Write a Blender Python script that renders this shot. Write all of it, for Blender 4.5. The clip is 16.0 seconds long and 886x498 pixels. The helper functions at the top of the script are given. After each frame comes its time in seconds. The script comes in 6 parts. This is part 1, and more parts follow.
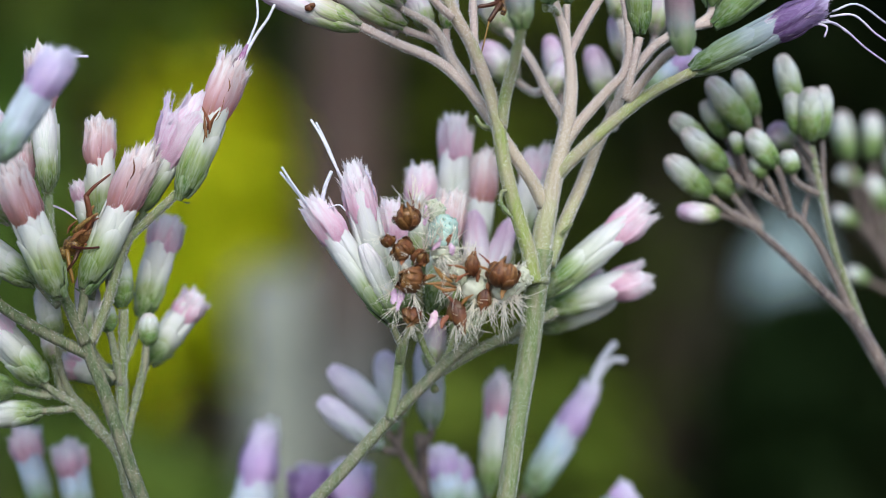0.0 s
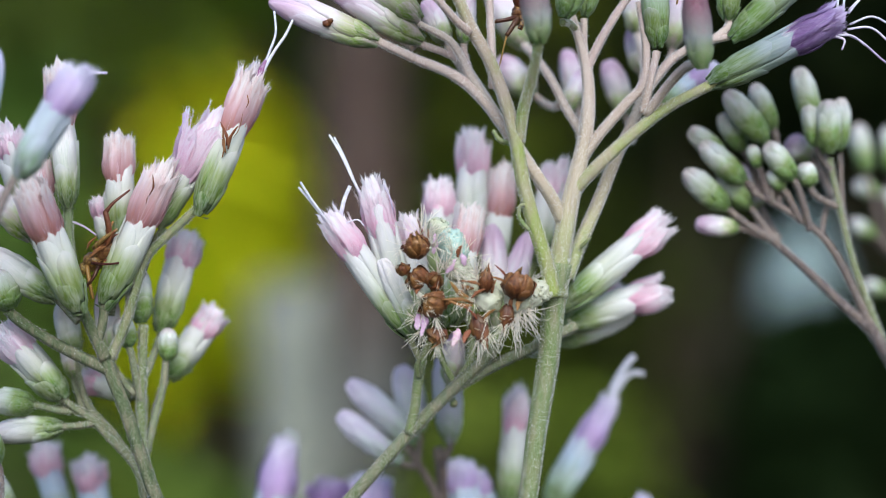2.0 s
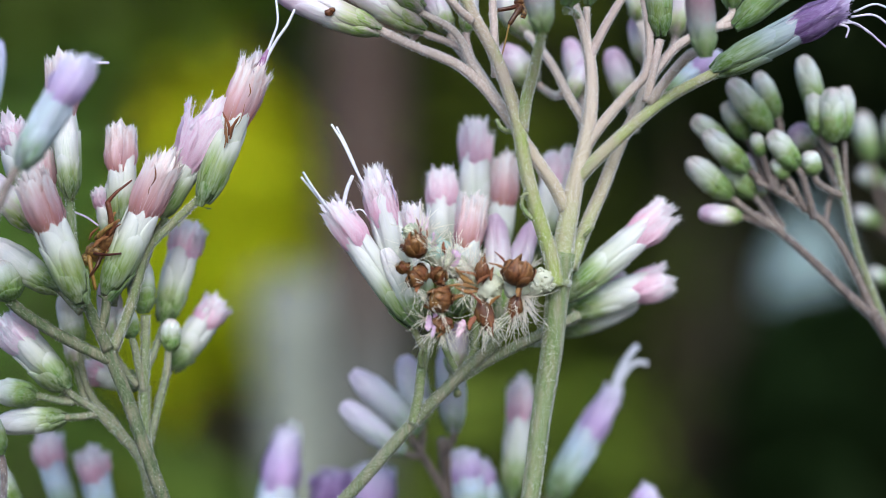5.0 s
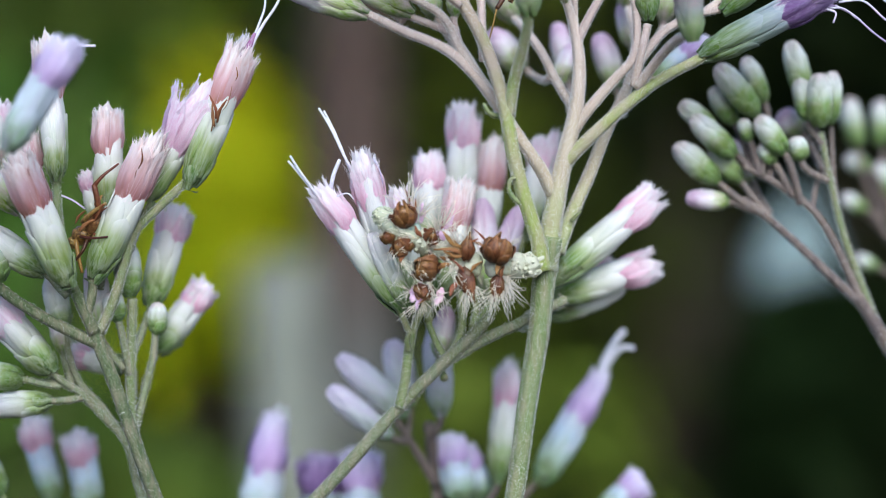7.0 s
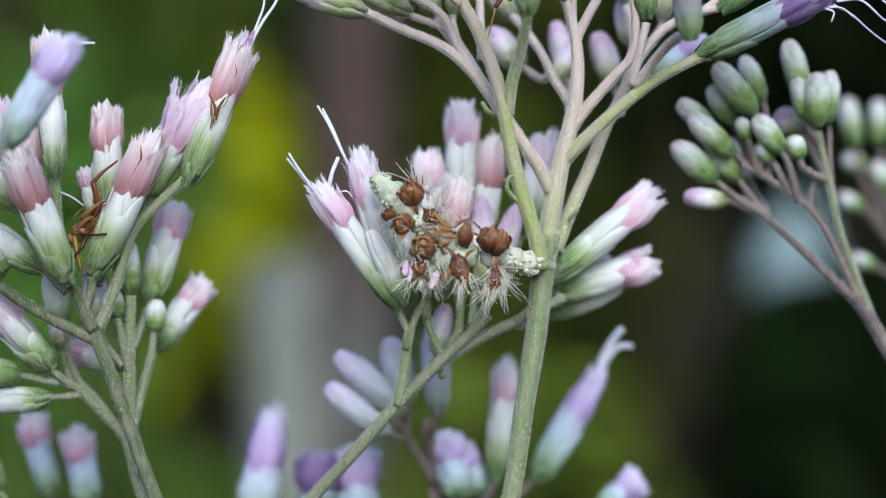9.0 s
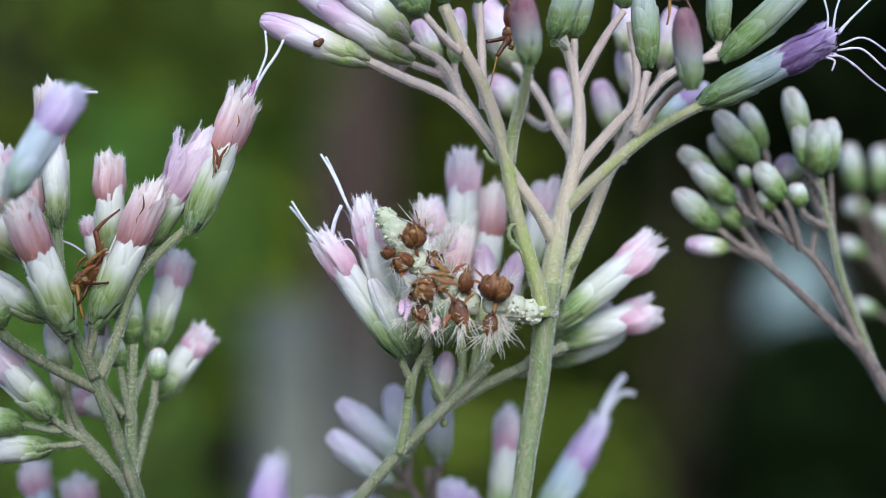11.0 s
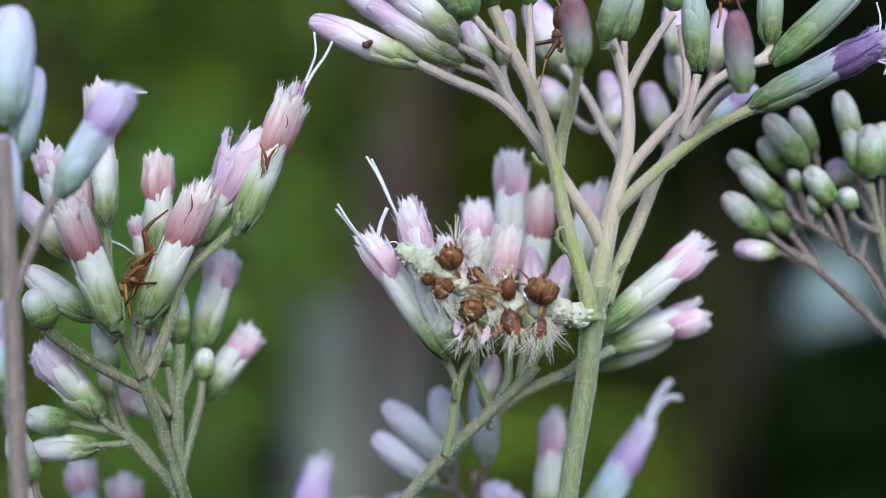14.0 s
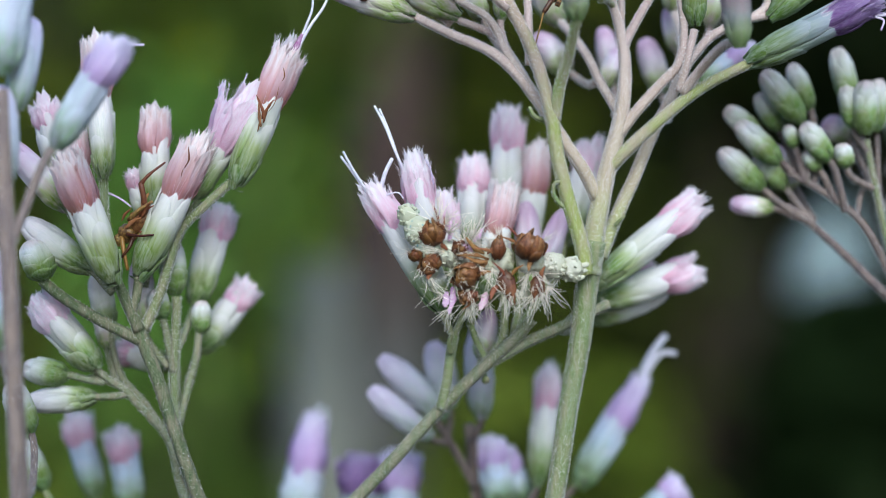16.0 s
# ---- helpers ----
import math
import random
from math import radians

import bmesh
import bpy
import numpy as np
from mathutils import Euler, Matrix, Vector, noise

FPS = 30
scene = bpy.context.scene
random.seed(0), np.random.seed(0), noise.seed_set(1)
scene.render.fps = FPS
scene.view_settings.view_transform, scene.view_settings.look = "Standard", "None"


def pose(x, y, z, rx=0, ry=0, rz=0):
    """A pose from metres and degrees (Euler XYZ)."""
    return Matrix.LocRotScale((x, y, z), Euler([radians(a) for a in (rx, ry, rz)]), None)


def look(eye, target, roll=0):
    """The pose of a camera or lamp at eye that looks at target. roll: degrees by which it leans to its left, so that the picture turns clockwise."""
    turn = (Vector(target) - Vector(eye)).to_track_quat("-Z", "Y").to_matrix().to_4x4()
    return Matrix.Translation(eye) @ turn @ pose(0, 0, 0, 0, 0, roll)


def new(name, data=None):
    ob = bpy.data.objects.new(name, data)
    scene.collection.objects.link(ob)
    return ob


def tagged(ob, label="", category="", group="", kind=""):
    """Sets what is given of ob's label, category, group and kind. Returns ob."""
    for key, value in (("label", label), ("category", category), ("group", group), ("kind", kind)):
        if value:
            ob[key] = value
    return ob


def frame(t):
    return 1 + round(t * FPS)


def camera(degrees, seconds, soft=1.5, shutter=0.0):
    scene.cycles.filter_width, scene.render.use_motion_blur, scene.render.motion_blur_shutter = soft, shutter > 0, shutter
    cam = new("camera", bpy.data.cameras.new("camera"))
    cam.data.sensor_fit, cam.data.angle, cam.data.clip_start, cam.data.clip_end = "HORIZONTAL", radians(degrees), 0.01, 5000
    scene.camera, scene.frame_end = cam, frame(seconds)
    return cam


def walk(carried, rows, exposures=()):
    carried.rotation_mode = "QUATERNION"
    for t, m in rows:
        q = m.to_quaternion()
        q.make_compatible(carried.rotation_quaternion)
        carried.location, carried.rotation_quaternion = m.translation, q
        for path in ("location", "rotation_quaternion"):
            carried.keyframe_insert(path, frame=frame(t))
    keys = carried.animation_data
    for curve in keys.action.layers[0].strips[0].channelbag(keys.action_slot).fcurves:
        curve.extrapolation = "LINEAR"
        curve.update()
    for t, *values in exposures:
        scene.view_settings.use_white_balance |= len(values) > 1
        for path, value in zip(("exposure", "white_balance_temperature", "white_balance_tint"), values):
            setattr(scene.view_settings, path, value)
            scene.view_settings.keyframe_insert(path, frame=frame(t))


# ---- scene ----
LENS = 30.0
REACH, EYE = 0.1346, 1.2          # from the lens to the middle of the flowers, height of the lens above the soil
cam = camera(LENS, 16.0, 0.6)
cam.data.dof.use_dof, cam.data.dof.focus_distance, cam.data.dof.aperture_fstop = True, 0.1332, 12.0
ROWS = [
    (0.0, -0.00001, 0.00005, 0.00000, 0.009, 0.008, 0.066),
    (0.5, -0.00011, -0.00012, 0.00000, 0.192, 0.003, 0.088),
    (1.0, -0.00015, 0.00002, 0.00013, 0.253, 0.224, 0.214),
    (1.5, -0.00021, -0.00003, 0.00019, 0.365, 0.316, 0.302),
    (2.0, -0.00031, -0.00013, 0.00024, 0.520, 0.407, 0.303),
    (2.5, -0.00037, 0.00012, 0.00022, 0.622, 0.377, 0.381),
    (3.0, -0.00038, 0.00006, 0.00019, 0.645, 0.315, 0.332),
    (3.5, -0.00041, 0.00004, 0.00014, 0.689, 0.238, 0.397),
    (4.0, -0.00040, 0.00011, 0.00010, 0.681, 0.174, 0.399),
    (6.5, -0.00023, 0.00025, -0.00007, 0.385, -0.125, 0.459),
    (7.0, -0.00015, 0.00022, -0.00019, 0.249, -0.320, 0.322),
    (7.5, -0.00017, 0.00030, -0.00022, 0.290, -0.380, 0.197),
    (8.0, -0.00014, 0.00013, -0.00025, 0.244, -0.423, 0.170),
    (10.5, -0.00011, -0.00011, 0.00013, 0.183, 0.216, 0.178),
    (11.0, -0.00015, -0.00009, 0.00056, 0.256, 0.958, 0.221),
    (11.5, -0.00017, -0.00037, 0.00070, 0.291, 1.190, 0.174),
    (12.0, -0.00022, 0.00007, 0.00078, 0.381, 1.331, 0.152),
    (12.5, -0.00035, 0.00003, 0.00082, 0.602, 1.397, 0.072),
    (13.0, -0.00071, -0.00002, 0.00085, 1.207, 1.444, 0.038),
    (13.5, -0.00084, 0.00019, 0.00080, 1.433, 1.358, -0.073),
    (14.0, -0.00092, 0.00021, 0.00060, 1.570, 1.024, -0.210),
    (14.5, -0.00093, 0.00014, 0.00011, 1.586, 0.183, -0.307),
    (15.0, -0.00089, 0.00030, -0.00003, 1.511, -0.054, -0.409),
    (15.5, -0.00089, 0.00068, -0.00011, 1.508, -0.190, -0.394),
    (16.0, -0.00086, -0.00013, -0.00015, 1.457, -0.260, -0.471),
]

EXPOSURES = [(0.0, 0.84, 5890, 5), (2.0, 0.88, 5860, 5), (4.0, 0.92, 5800, 5), (7.0, 0.96, 5680, 5), (11.0, 0.83, 5610, 5), (16.0, 0.83, 5610, 5)]
walk(cam, [(t, pose(x, y - REACH, EYE + z, 90 + pitch, roll, yaw)) for t, x, y, z, yaw, pitch, roll in ROWS], EXPOSURES)

# ---- light: open shade under a bright sky, a broad soft sun from behind the camera, above the trees ----
world = bpy.data.worlds.new("sky")
scene.world = world
world.use_nodes = True
wn = world.node_tree.nodes
sky = wn.new("ShaderNodeTexSky")
sky.sky_type, sky.sun_disc = "NISHITA", False
SUN_UP, SUN_ROUND = radians(40), radians(-190)
sky.sun_elevation, sky.sun_rotation = SUN_UP, SUN_ROUND
sky.air_density, sky.dust_density, sky.ozone_density = 1.0, 1.8, 1.1
wn["Background"].inputs["Strength"].default_value = 0.15
world.node_tree.links.new(sky.outputs[0], wn["Background"].inputs["Color"])
sun = new("sun", bpy.data.lights.new("sun", "SUN"))
sun.data.energy, sun.data.angle, sun.data.color = 1.5, radians(40), (1.0, 0.985, 0.97)
toward = Vector((math.sin(SUN_ROUND) * math.cos(SUN_UP), math.cos(SUN_ROUND) * math.cos(SUN_UP), math.sin(SUN_UP)))
sun.matrix_world = look(toward * 20, (0, 0, 0))


# ---- materials ----
def shader(name, stops, axis=2, wear=(0.5, 0.5, 0.5), wear_amount=0.2, grain=6.0, fine=40.0, rough=0.6,
           through_light=0.0, bump=0.2, vary=0.12, span=(0.0, 1.0), sheen=0.0, spots=None, depth=0.02, gloss=0.3,
           veins=None, tip=None):
    """A living surface: colours along one axis of the thing, blotches, fine grain, each object a little different."""
    m = bpy.data.materials.new(name)
    m.use_nodes = True
    nt = m.node_tree
    n, link = nt.nodes, nt.links.new
    bsdf, out = n["Principled BSDF"], n["Material Output"]
    co = n.new("ShaderNodeTexCoord")
    sep = n.new("ShaderNodeSeparateXYZ")
    link(co.outputs["Object"], sep.inputs[0])
    info = n.new("ShaderNodeObjectInfo")
    shift = n.new("ShaderNodeMath")
    shift.operation = "MULTIPLY"
    shift.inputs[1].default_value = 37.0
    link(info.outputs["Random"], shift.inputs[0])
    blot = n.new("ShaderNodeTexNoise")
    blot.noise_dimensions = "4D"
    link(shift.outputs[0], blot.inputs["W"])
    blot.inputs["Scale"].default_value, blot.inputs["Detail"].default_value = grain, 4.0
    link(co.outputs["Object"], blot.inputs["Vector"])
    tiny = n.new("ShaderNodeTexNoise")
    tiny.inputs["Scale"].default_value, tiny.inputs["Detail"].default_value = fine, 3.0
    link(co.outputs["Object"], tiny.inputs["Vector"])
    # axis value, jittered by the blotches
    rng = n.new("ShaderNodeMapRange")
    rng.inputs["From Min"].default_value, rng.inputs["From Max"].default_value = span
    link(sep.outputs[axis], rng.inputs["Value"])
    jit = n.new("ShaderNodeMath")
    jit.operation = "MULTIPLY_ADD"
    jit.inputs[1].default_value = 0.22
    link(blot.outputs["Fac"], jit.inputs[0])
    low = n.new("ShaderNodeMath")
    low.operation = "SUBTRACT"
    low.inputs[1].default_value = 0.11
    link(rng.outputs[0], low.inputs[0])
    link(low.outputs[0], jit.inputs[2])
    ramp = n.new("ShaderNodeValToRGB")
    els = ramp.color_ramp.elements
    while len(els) < len(stops):
        els.new(0.5)
    for e, (p, c) in zip(els, stops):
        e.position, e.color = p, (*c, 1)
    link(jit.outputs[0], ramp.inputs["Fac"])
    mixw = n.new("ShaderNodeMix")
    mixw.data_type = "RGBA"
    mixw.inputs["B"].default_value = (*wear, 1)
    amt = n.new("ShaderNodeMapRange")
    amt.inputs["From Min"].default_value, amt.inputs["From Max"].default_value = 0.40, 0.66
    amt.inputs["To Max"].default_value = min(1.0, wear_amount * 2.4)
    link(tiny.outputs["Fac"], amt.inputs["Value"])
    link(amt.outputs[0], mixw.inputs["Factor"])
    link(ramp.outputs[0], mixw.inputs["A"])
    hsv = n.new("ShaderNodeHueSaturation")
    val = n.new("ShaderNodeMapRange")
    val.inputs["To Min"].default_value, val.inputs["To Max"].default_value = 1 - vary, 1 + vary
    link(info.outputs["Random"], val.inputs["Value"])
    link(val.outputs[0], hsv.inputs["Value"])
    hue = n.new("ShaderNodeMapRange")
    hue.inputs["To Min"].default_value, hue.inputs["To Max"].default_value = 0.5 - vary * 0.12, 0.5 + vary * 0.12
    link(info.outputs["Random"], hue.inputs["Value"])
    link(hue.outputs[0], hsv.inputs["Hue"])
    link(mixw.outputs["Result"], hsv.inputs["Color"])
    colour = hsv.outputs[0]
    height = tiny.outputs["Fac"]
    if veins:                                # (how many across, how many along, colour, amount): streaks that run with the growth
        stretch = n.new("ShaderNodeMapping")
        stretch.inputs["Scale"].default_value = (veins[0], veins[0], veins[1])
        link(co.outputs["Object"], stretch.inputs["Vector"])
        streak = n.new("ShaderNodeTexNoise")
        streak.noise_dimensions = "4D"
        streak.inputs["Scale"].default_value, streak.inputs["Detail"].default_value = 1.0, 3.0
        link(stretch.outputs[0], streak.inputs["Vector"])
        link(shift.outputs[0], streak.inputs["W"])
        far = n.new("ShaderNodeMapRange")
        far.inputs["From Min"].default_value, far.inputs["From Max"].default_value = 0.42, 0.70
        far.inputs["To Max"].default_value = veins[3]
        link(streak.outputs["Fac"], far.inputs["Value"])
        mv = n.new("ShaderNodeMix")
        mv.data_type = "RGBA"
        mv.inputs["B"].default_value = (*veins[2], 1)
        link(far.outputs[0], mv.inputs["Factor"])
        link(colour, mv.inputs["A"])
        colour = mv.outputs["Result"]
        both = n.new("ShaderNodeMath")
        both.operation = "MULTIPLY_ADD"
        both.inputs[1].default_value = 0.6
        link(streak.outputs["Fac"], both.inputs[0])
        link(height, both.inputs[2])
        height = both.outputs[0]
    if tip:                                  # (from, colour, amount): the end of each scale or petal by itself
        own = n.new("ShaderNodeSeparateXYZ")
        link(co.outputs["Generated"], own.inputs[0])
        ends = n.new("ShaderNodeMapRange")
        ends.inputs["From Min"].default_value, ends.inputs["From Max"].default_value = tip[0], 1.0
        ends.inputs["To Max"].default_value = tip[2]
        link(own.outputs[2], ends.inputs["Value"])
        above = n.new("ShaderNodeMapRange")
        above.inputs["From Min"].default_value, above.inputs["From Max"].default_value = 0.16, 0.40
        link(sep.outputs[2], above.inputs["Value"])
        rise = n.new("ShaderNodeMath")
        rise.operation = "MULTIPLY"
        link(ends.outputs[0], rise.inputs[0])
        link(above.outputs[0], rise.inputs[1])
        mt = n.new("ShaderNodeMix")
        mt.data_type = "RGBA"
        mt.inputs["B"].default_value = (*tip[1], 1)
        link(rise.outputs[0], mt.inputs["Factor"])
        link(colour, mt.inputs["A"])
        colour = mt.outputs["Result"]
    if spots:
        vor = n.new("ShaderNodeTexVoronoi")
        vor.inputs["Scale"].default_value = spots[0]
        link(co.outputs["Object"], vor.inputs["Vector"])
        cut = n.new("ShaderNodeMapRange")
        cut.inputs["From Min"].default_value, cut.inputs["From Max"].default_value = spots[1], spots[1] * 0.6
        link(vor.outputs["Distance"], cut.inputs["Value"])
        ms = n.new("ShaderNodeMix")
        ms.data_type = "RGBA"
        ms.inputs["B"].default_value = (*spots[2], 1)
        link(cut.outputs[0], ms.inputs["Factor"])
        link(colour, ms.inputs["A"])
        colour = ms.outputs["Result"]
    link(colour, bsdf.inputs["Base Color"])
    rr = n.new("ShaderNodeMapRange")
    rr.inputs["To Min"].default_value, rr.inputs["To Max"].default_value = rough - 0.12, min(1.0, rough + 0.12)
    link(tiny.outputs["Fac"], rr.inputs["Value"])
    link(rr.outputs[0], bsdf.inputs["Roughness"])
    bsdf.inputs["Specular IOR Level"].default_value = gloss
    if sheen:
        bsdf.inputs["Sheen Weight"].default_value, bsdf.inputs["Sheen Roughness"].default_value = sheen, 0.4
    bp = n.new("ShaderNodeBump")
    bp.inputs["Strength"].default_value, bp.inputs["Distance"].default_value = bump, depth
    link(height, bp.inputs["Height"])
    link(bp.outputs[0], bsdf.inputs["Normal"])
    if through_light:
        tr = n.new("ShaderNodeBsdfTranslucent")
        link(colour, tr.inputs["Color"])
        ms = n.new("ShaderNodeMixShader")
        ms.inputs[0].default_value = through_light
        link(bsdf.outputs[0], ms.inputs[1])
        link(tr.outputs[0], ms.inputs[2])
        link(ms.outputs[0], out.inputs["Surface"])
    return m


M_BUD = shader("bud_bract", [(0.04, (0.06, 0.11, 0.006)), (0.26, (0.11, 0.18, 0.015)), (0.40, (0.20, 0.27, 0.075)), (0.54, (0.46, 0.49, 0.38)), (0.78, (0.60, 0.60, 0.58)), (0.92, (0.52, 0.43, 0.42)), (1.0, (0.38, 0.24, 0.24))],
               through_light=0.12, rough=0.6, wear=(0.46, 0.50, 0.50), wear_amount=0.08, sheen=0.1, grain=3.0, fine=9.0, veins=(2.5, 1.4, (0.24, 0.30, 0.12), 0.45), tip=(0.7, (0.54, 0.50, 0.48), 0.4), bump=0.15)
M_CROWNBUD = shader("olive_bract", [(0.0, (0.05, 0.10, 0.006)), (0.20, (0.10, 0.155, 0.018)), (0.36, (0.15, 0.21, 0.055)), (0.54, (0.25, 0.30, 0.21)), (0.80, (0.33, 0.36, 0.34)), (1.0, (0.36, 0.28, 0.30))],
                    through_light=0.12, rough=0.6, wear=(0.46, 0.50, 0.48), wear_amount=0.10, sheen=0.1, grain=3.0, fine=9.0, veins=(2.5, 1.2, (0.18, 0.23, 0.09), 0.5), tip=(0.7, (0.42, 0.40, 0.40), 0.4), bump=0.15)
M_OPEN = shader("involucre_bract", [(0.02, (0.05, 0.10, 0.008)), (0.14, (0.12, 0.20, 0.030)), (0.27, (0.26, 0.32, 0.13)), (0.38, (0.52, 0.54, 0.45)), (0.62, (0.63, 0.60, 0.60)), (1.0, (0.64, 0.50, 0.56))],
                through_light=0.18, rough=0.55, wear=(0.56, 0.54, 0.42), wear_amount=0.10, sheen=0.1, grain=3.0, fine=9.0, veins=(4.0, 0.9, (0.58, 0.58, 0.40), 0.28), tip=(0.45, (0.72, 0.69, 0.68), 0.6), bump=0.12)
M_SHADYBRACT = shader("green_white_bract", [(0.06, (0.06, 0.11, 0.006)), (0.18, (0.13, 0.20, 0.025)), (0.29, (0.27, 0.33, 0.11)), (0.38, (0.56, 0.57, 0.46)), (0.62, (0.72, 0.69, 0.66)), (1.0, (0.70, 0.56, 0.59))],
                      through_light=0.18, rough=0.55, wear=(0.42, 0.46, 0.38), wear_amount=0.16, sheen=0.1, grain=3.0, fine=9.0, veins=(4.0, 0.9, (0.58, 0.58, 0.40), 0.28), tip=(0.45, (0.72, 0.69, 0.68), 0.6), bump=0.12)
M_WHITE = shader("pale_bract", [(0.0, (0.07, 0.15, 0.008)), (0.16, (0.18, 0.28, 0.025)), (0.30, (0.48, 0.54, 0.26)), (0.42, (0.72, 0.71, 0.64)), (0.60, (0.70, 0.63, 0.67)), (0.80, (0.56, 0.40, 0.52)), (1.0, (0.36, 0.19, 0.32))],
                 through_light=0.18, rough=0.5, wear=(0.62, 0.50, 0.56), wear_amount=0.14, sheen=0.1, grain=3.0, fine=9.0, veins=(2.2, 1.6, (0.60, 0.38, 0.50), 0.5), tip=(0.8, (0.78, 0.70, 0.74), 0.3), bump=0.12)
M_FROST = shader("frosty_bract", [(0.0, (0.10, 0.18, 0.04)), (0.16, (0.26, 0.36, 0.18)), (0.32, (0.48, 0.52, 0.49)), (0.6, (0.60, 0.60, 0.64)), (1.0, (0.58, 0.50, 0.60))],
                 through_light=0.18, rough=0.5, wear=(0.60, 0.60, 0.66), wear_amount=0.12, sheen=0.1, grain=3.0, fine=9.0, veins=(2.5, 0.9, (0.50, 0.42, 0.56), 0.7), tip=(0.65, (0.62, 0.54, 0.68), 0.4))
# Pale bracts with the blue of the skylight mixed into their colour.
M_SKYTINT = shader("sky_tinted_bract", [(0.0, (0.10, 0.18, 0.05)), (0.16, (0.25, 0.36, 0.20)), (0.34, (0.50, 0.58, 0.60)), (0.70, (0.57, 0.61, 0.70)), (1.0, (0.52, 0.47, 0.66))],
                through_light=0.18, rough=0.55, wear=(0.5, 0.52, 0.6), wear_amount=0.12, sheen=0.1, grain=3.0, fine=9.0, veins=(3.0, 0.8, (0.50, 0.44, 0.62), 0.5))
M_PURPLEBUD = shader("purple_bract", [(0.0, (0.12, 0.20, 0.03)), (0.18, (0.17, 0.23, 0.08)), (0.36, (0.24, 0.26, 0.23)), (0.56, (0.20, 0.13, 0.14)), (0.74, (0.14, 0.035, 0.06)), (1.0, (0.11, 0.022, 0.04))],
                     through_light=0.12, rough=0.6, wear=(0.42, 0.38, 0.42), wear_amount=0.1, veins=(4.0, 1.0, (0.30, 0.24, 0.22), 0.35), tip=(0.75, (0.34, 0.17, 0.21), 0.3))
# Grey bracts, also tinted blue to carry the skylight on them.
M_SKYGREYBRACT = shader("sky_tinted_grey_bract", [(0.0, (0.09, 0.17, 0.02)), (0.12, (0.15, 0.25, 0.07)), (0.26, (0.36, 0.46, 0.38)), (0.42, (0.52, 0.62, 0.74)), (0.62, (0.55, 0.60, 0.78)), (1.0, (0.46, 0.38, 0.64))],
                     through_light=0.15, rough=0.55, wear=(0.44, 0.46, 0.44), wear_amount=0.16, sheen=0.1, grain=3.0, fine=9.0, veins=(4.0, 0.9, (0.34, 0.38, 0.30), 0.4), tip=(0.6, (0.58, 0.54, 0.60), 0.5))
M_DUSKBRACT = shader("dusky_bract", [(0.0, (0.05, 0.10, 0.008)), (0.12, (0.09, 0.15, 0.018)), (0.24, (0.13, 0.18, 0.065)), (0.38, (0.20, 0.25, 0.22)), (0.58, (0.22, 0.26, 0.31)), (1.0, (0.20, 0.14, 0.27))],
                     through_light=0.15, rough=0.55, wear=(0.34, 0.38, 0.34), wear_amount=0.16, sheen=0.1, grain=3.0, fine=9.0, veins=(4.0, 0.9, (0.28, 0.33, 0.26), 0.4), tip=(0.6, (0.44, 0.44, 0.52), 0.3))
M_PINK = shader("pink_corolla", [(0.60, (0.62, 0.29, 0.43)), (0.70, (0.76, 0.47, 0.59)), (0.80, (0.87, 0.71, 0.77)), (0.90, (0.93, 0.89, 0.90))],
                through_light=0.5, rough=0.6, wear=(0.92, 0.86, 0.90), wear_amount=0.2, grain=5, fine=30, vary=0.1, veins=(5.0, 0.8, (0.76, 0.34, 0.48), 0.35), tip=(0.8, (0.94, 0.91, 0.90), 0.7))
M_ROSE = shader("faded_corolla", [(0.50, (0.36, 0.15, 0.10)), (0.60, (0.58, 0.30, 0.31)), (0.71, (0.76, 0.54, 0.58)), (0.82, (0.90, 0.81, 0.82)), (0.92, (0.94, 0.91, 0.90))],
                through_light=0.5, rough=0.7, wear=(0.62, 0.36, 0.25), wear_amount=0.1, grain=2.5, fine=8, vary=0.1, veins=(4.0, 0.8, (0.66, 0.28, 0.22), 0.4), tip=(0.8, (0.94, 0.90, 0.88), 0.7))
M_FAN = shader("pale_fan_corolla", [(0.44, (0.70, 0.44, 0.58)), (0.60, (0.84, 0.67, 0.76)), (0.84, (0.93, 0.88, 0.90))],
               through_light=0.5, rough=0.6, wear=(0.92, 0.88, 0.92), wear_amount=0.2, grain=5, fine=30, vary=0.06, veins=(8.0, 0.8, (0.78, 0.44, 0.60), 0.5), tip=(0.85, (0.94, 0.91, 0.91), 0.7))
M_LILAC = shader("lilac_corolla", [(0.50, (0.46, 0.26, 0.54)), (0.66, (0.62, 0.42, 0.72)), (0.82, (0.76, 0.64, 0.84)), (0.94, (0.90, 0.86, 0.94))],
                 through_light=0.45, rough=0.6, wear=(0.85, 0.8, 0.9), wear_amount=0.2, grain=5, fine=30, vary=0.08, veins=(6.0, 0.8, (0.58, 0.42, 0.70), 0.4))
M_VIOLET = shader("violet_corolla", [(0.55, (0.10, 0.035, 0.15)), (0.72, (0.16, 0.08, 0.22)), (0.88, (0.30, 0.20, 0.40)), (0.97, (0.60, 0.52, 0.70))],
                  through_light=0.4, rough=0.6, wear=(0.7, 0.6, 0.8), wear_amount=0.1, grain=5, fine=30, vary=0.06, veins=(6.0, 0.8, (0.24, 0.12, 0.30), 0.5))
M_PAPPUS = shader("pappus", [(0.45, (0.74, 0.52, 0.64)), (0.75, (0.84, 0.68, 0.76)), (1.0, (0.93, 0.88, 0.90))], through_light=0.4, rough=0.7, wear=(0.9, 0.86, 0.86), wear_amount=0.2, vary=0.06)
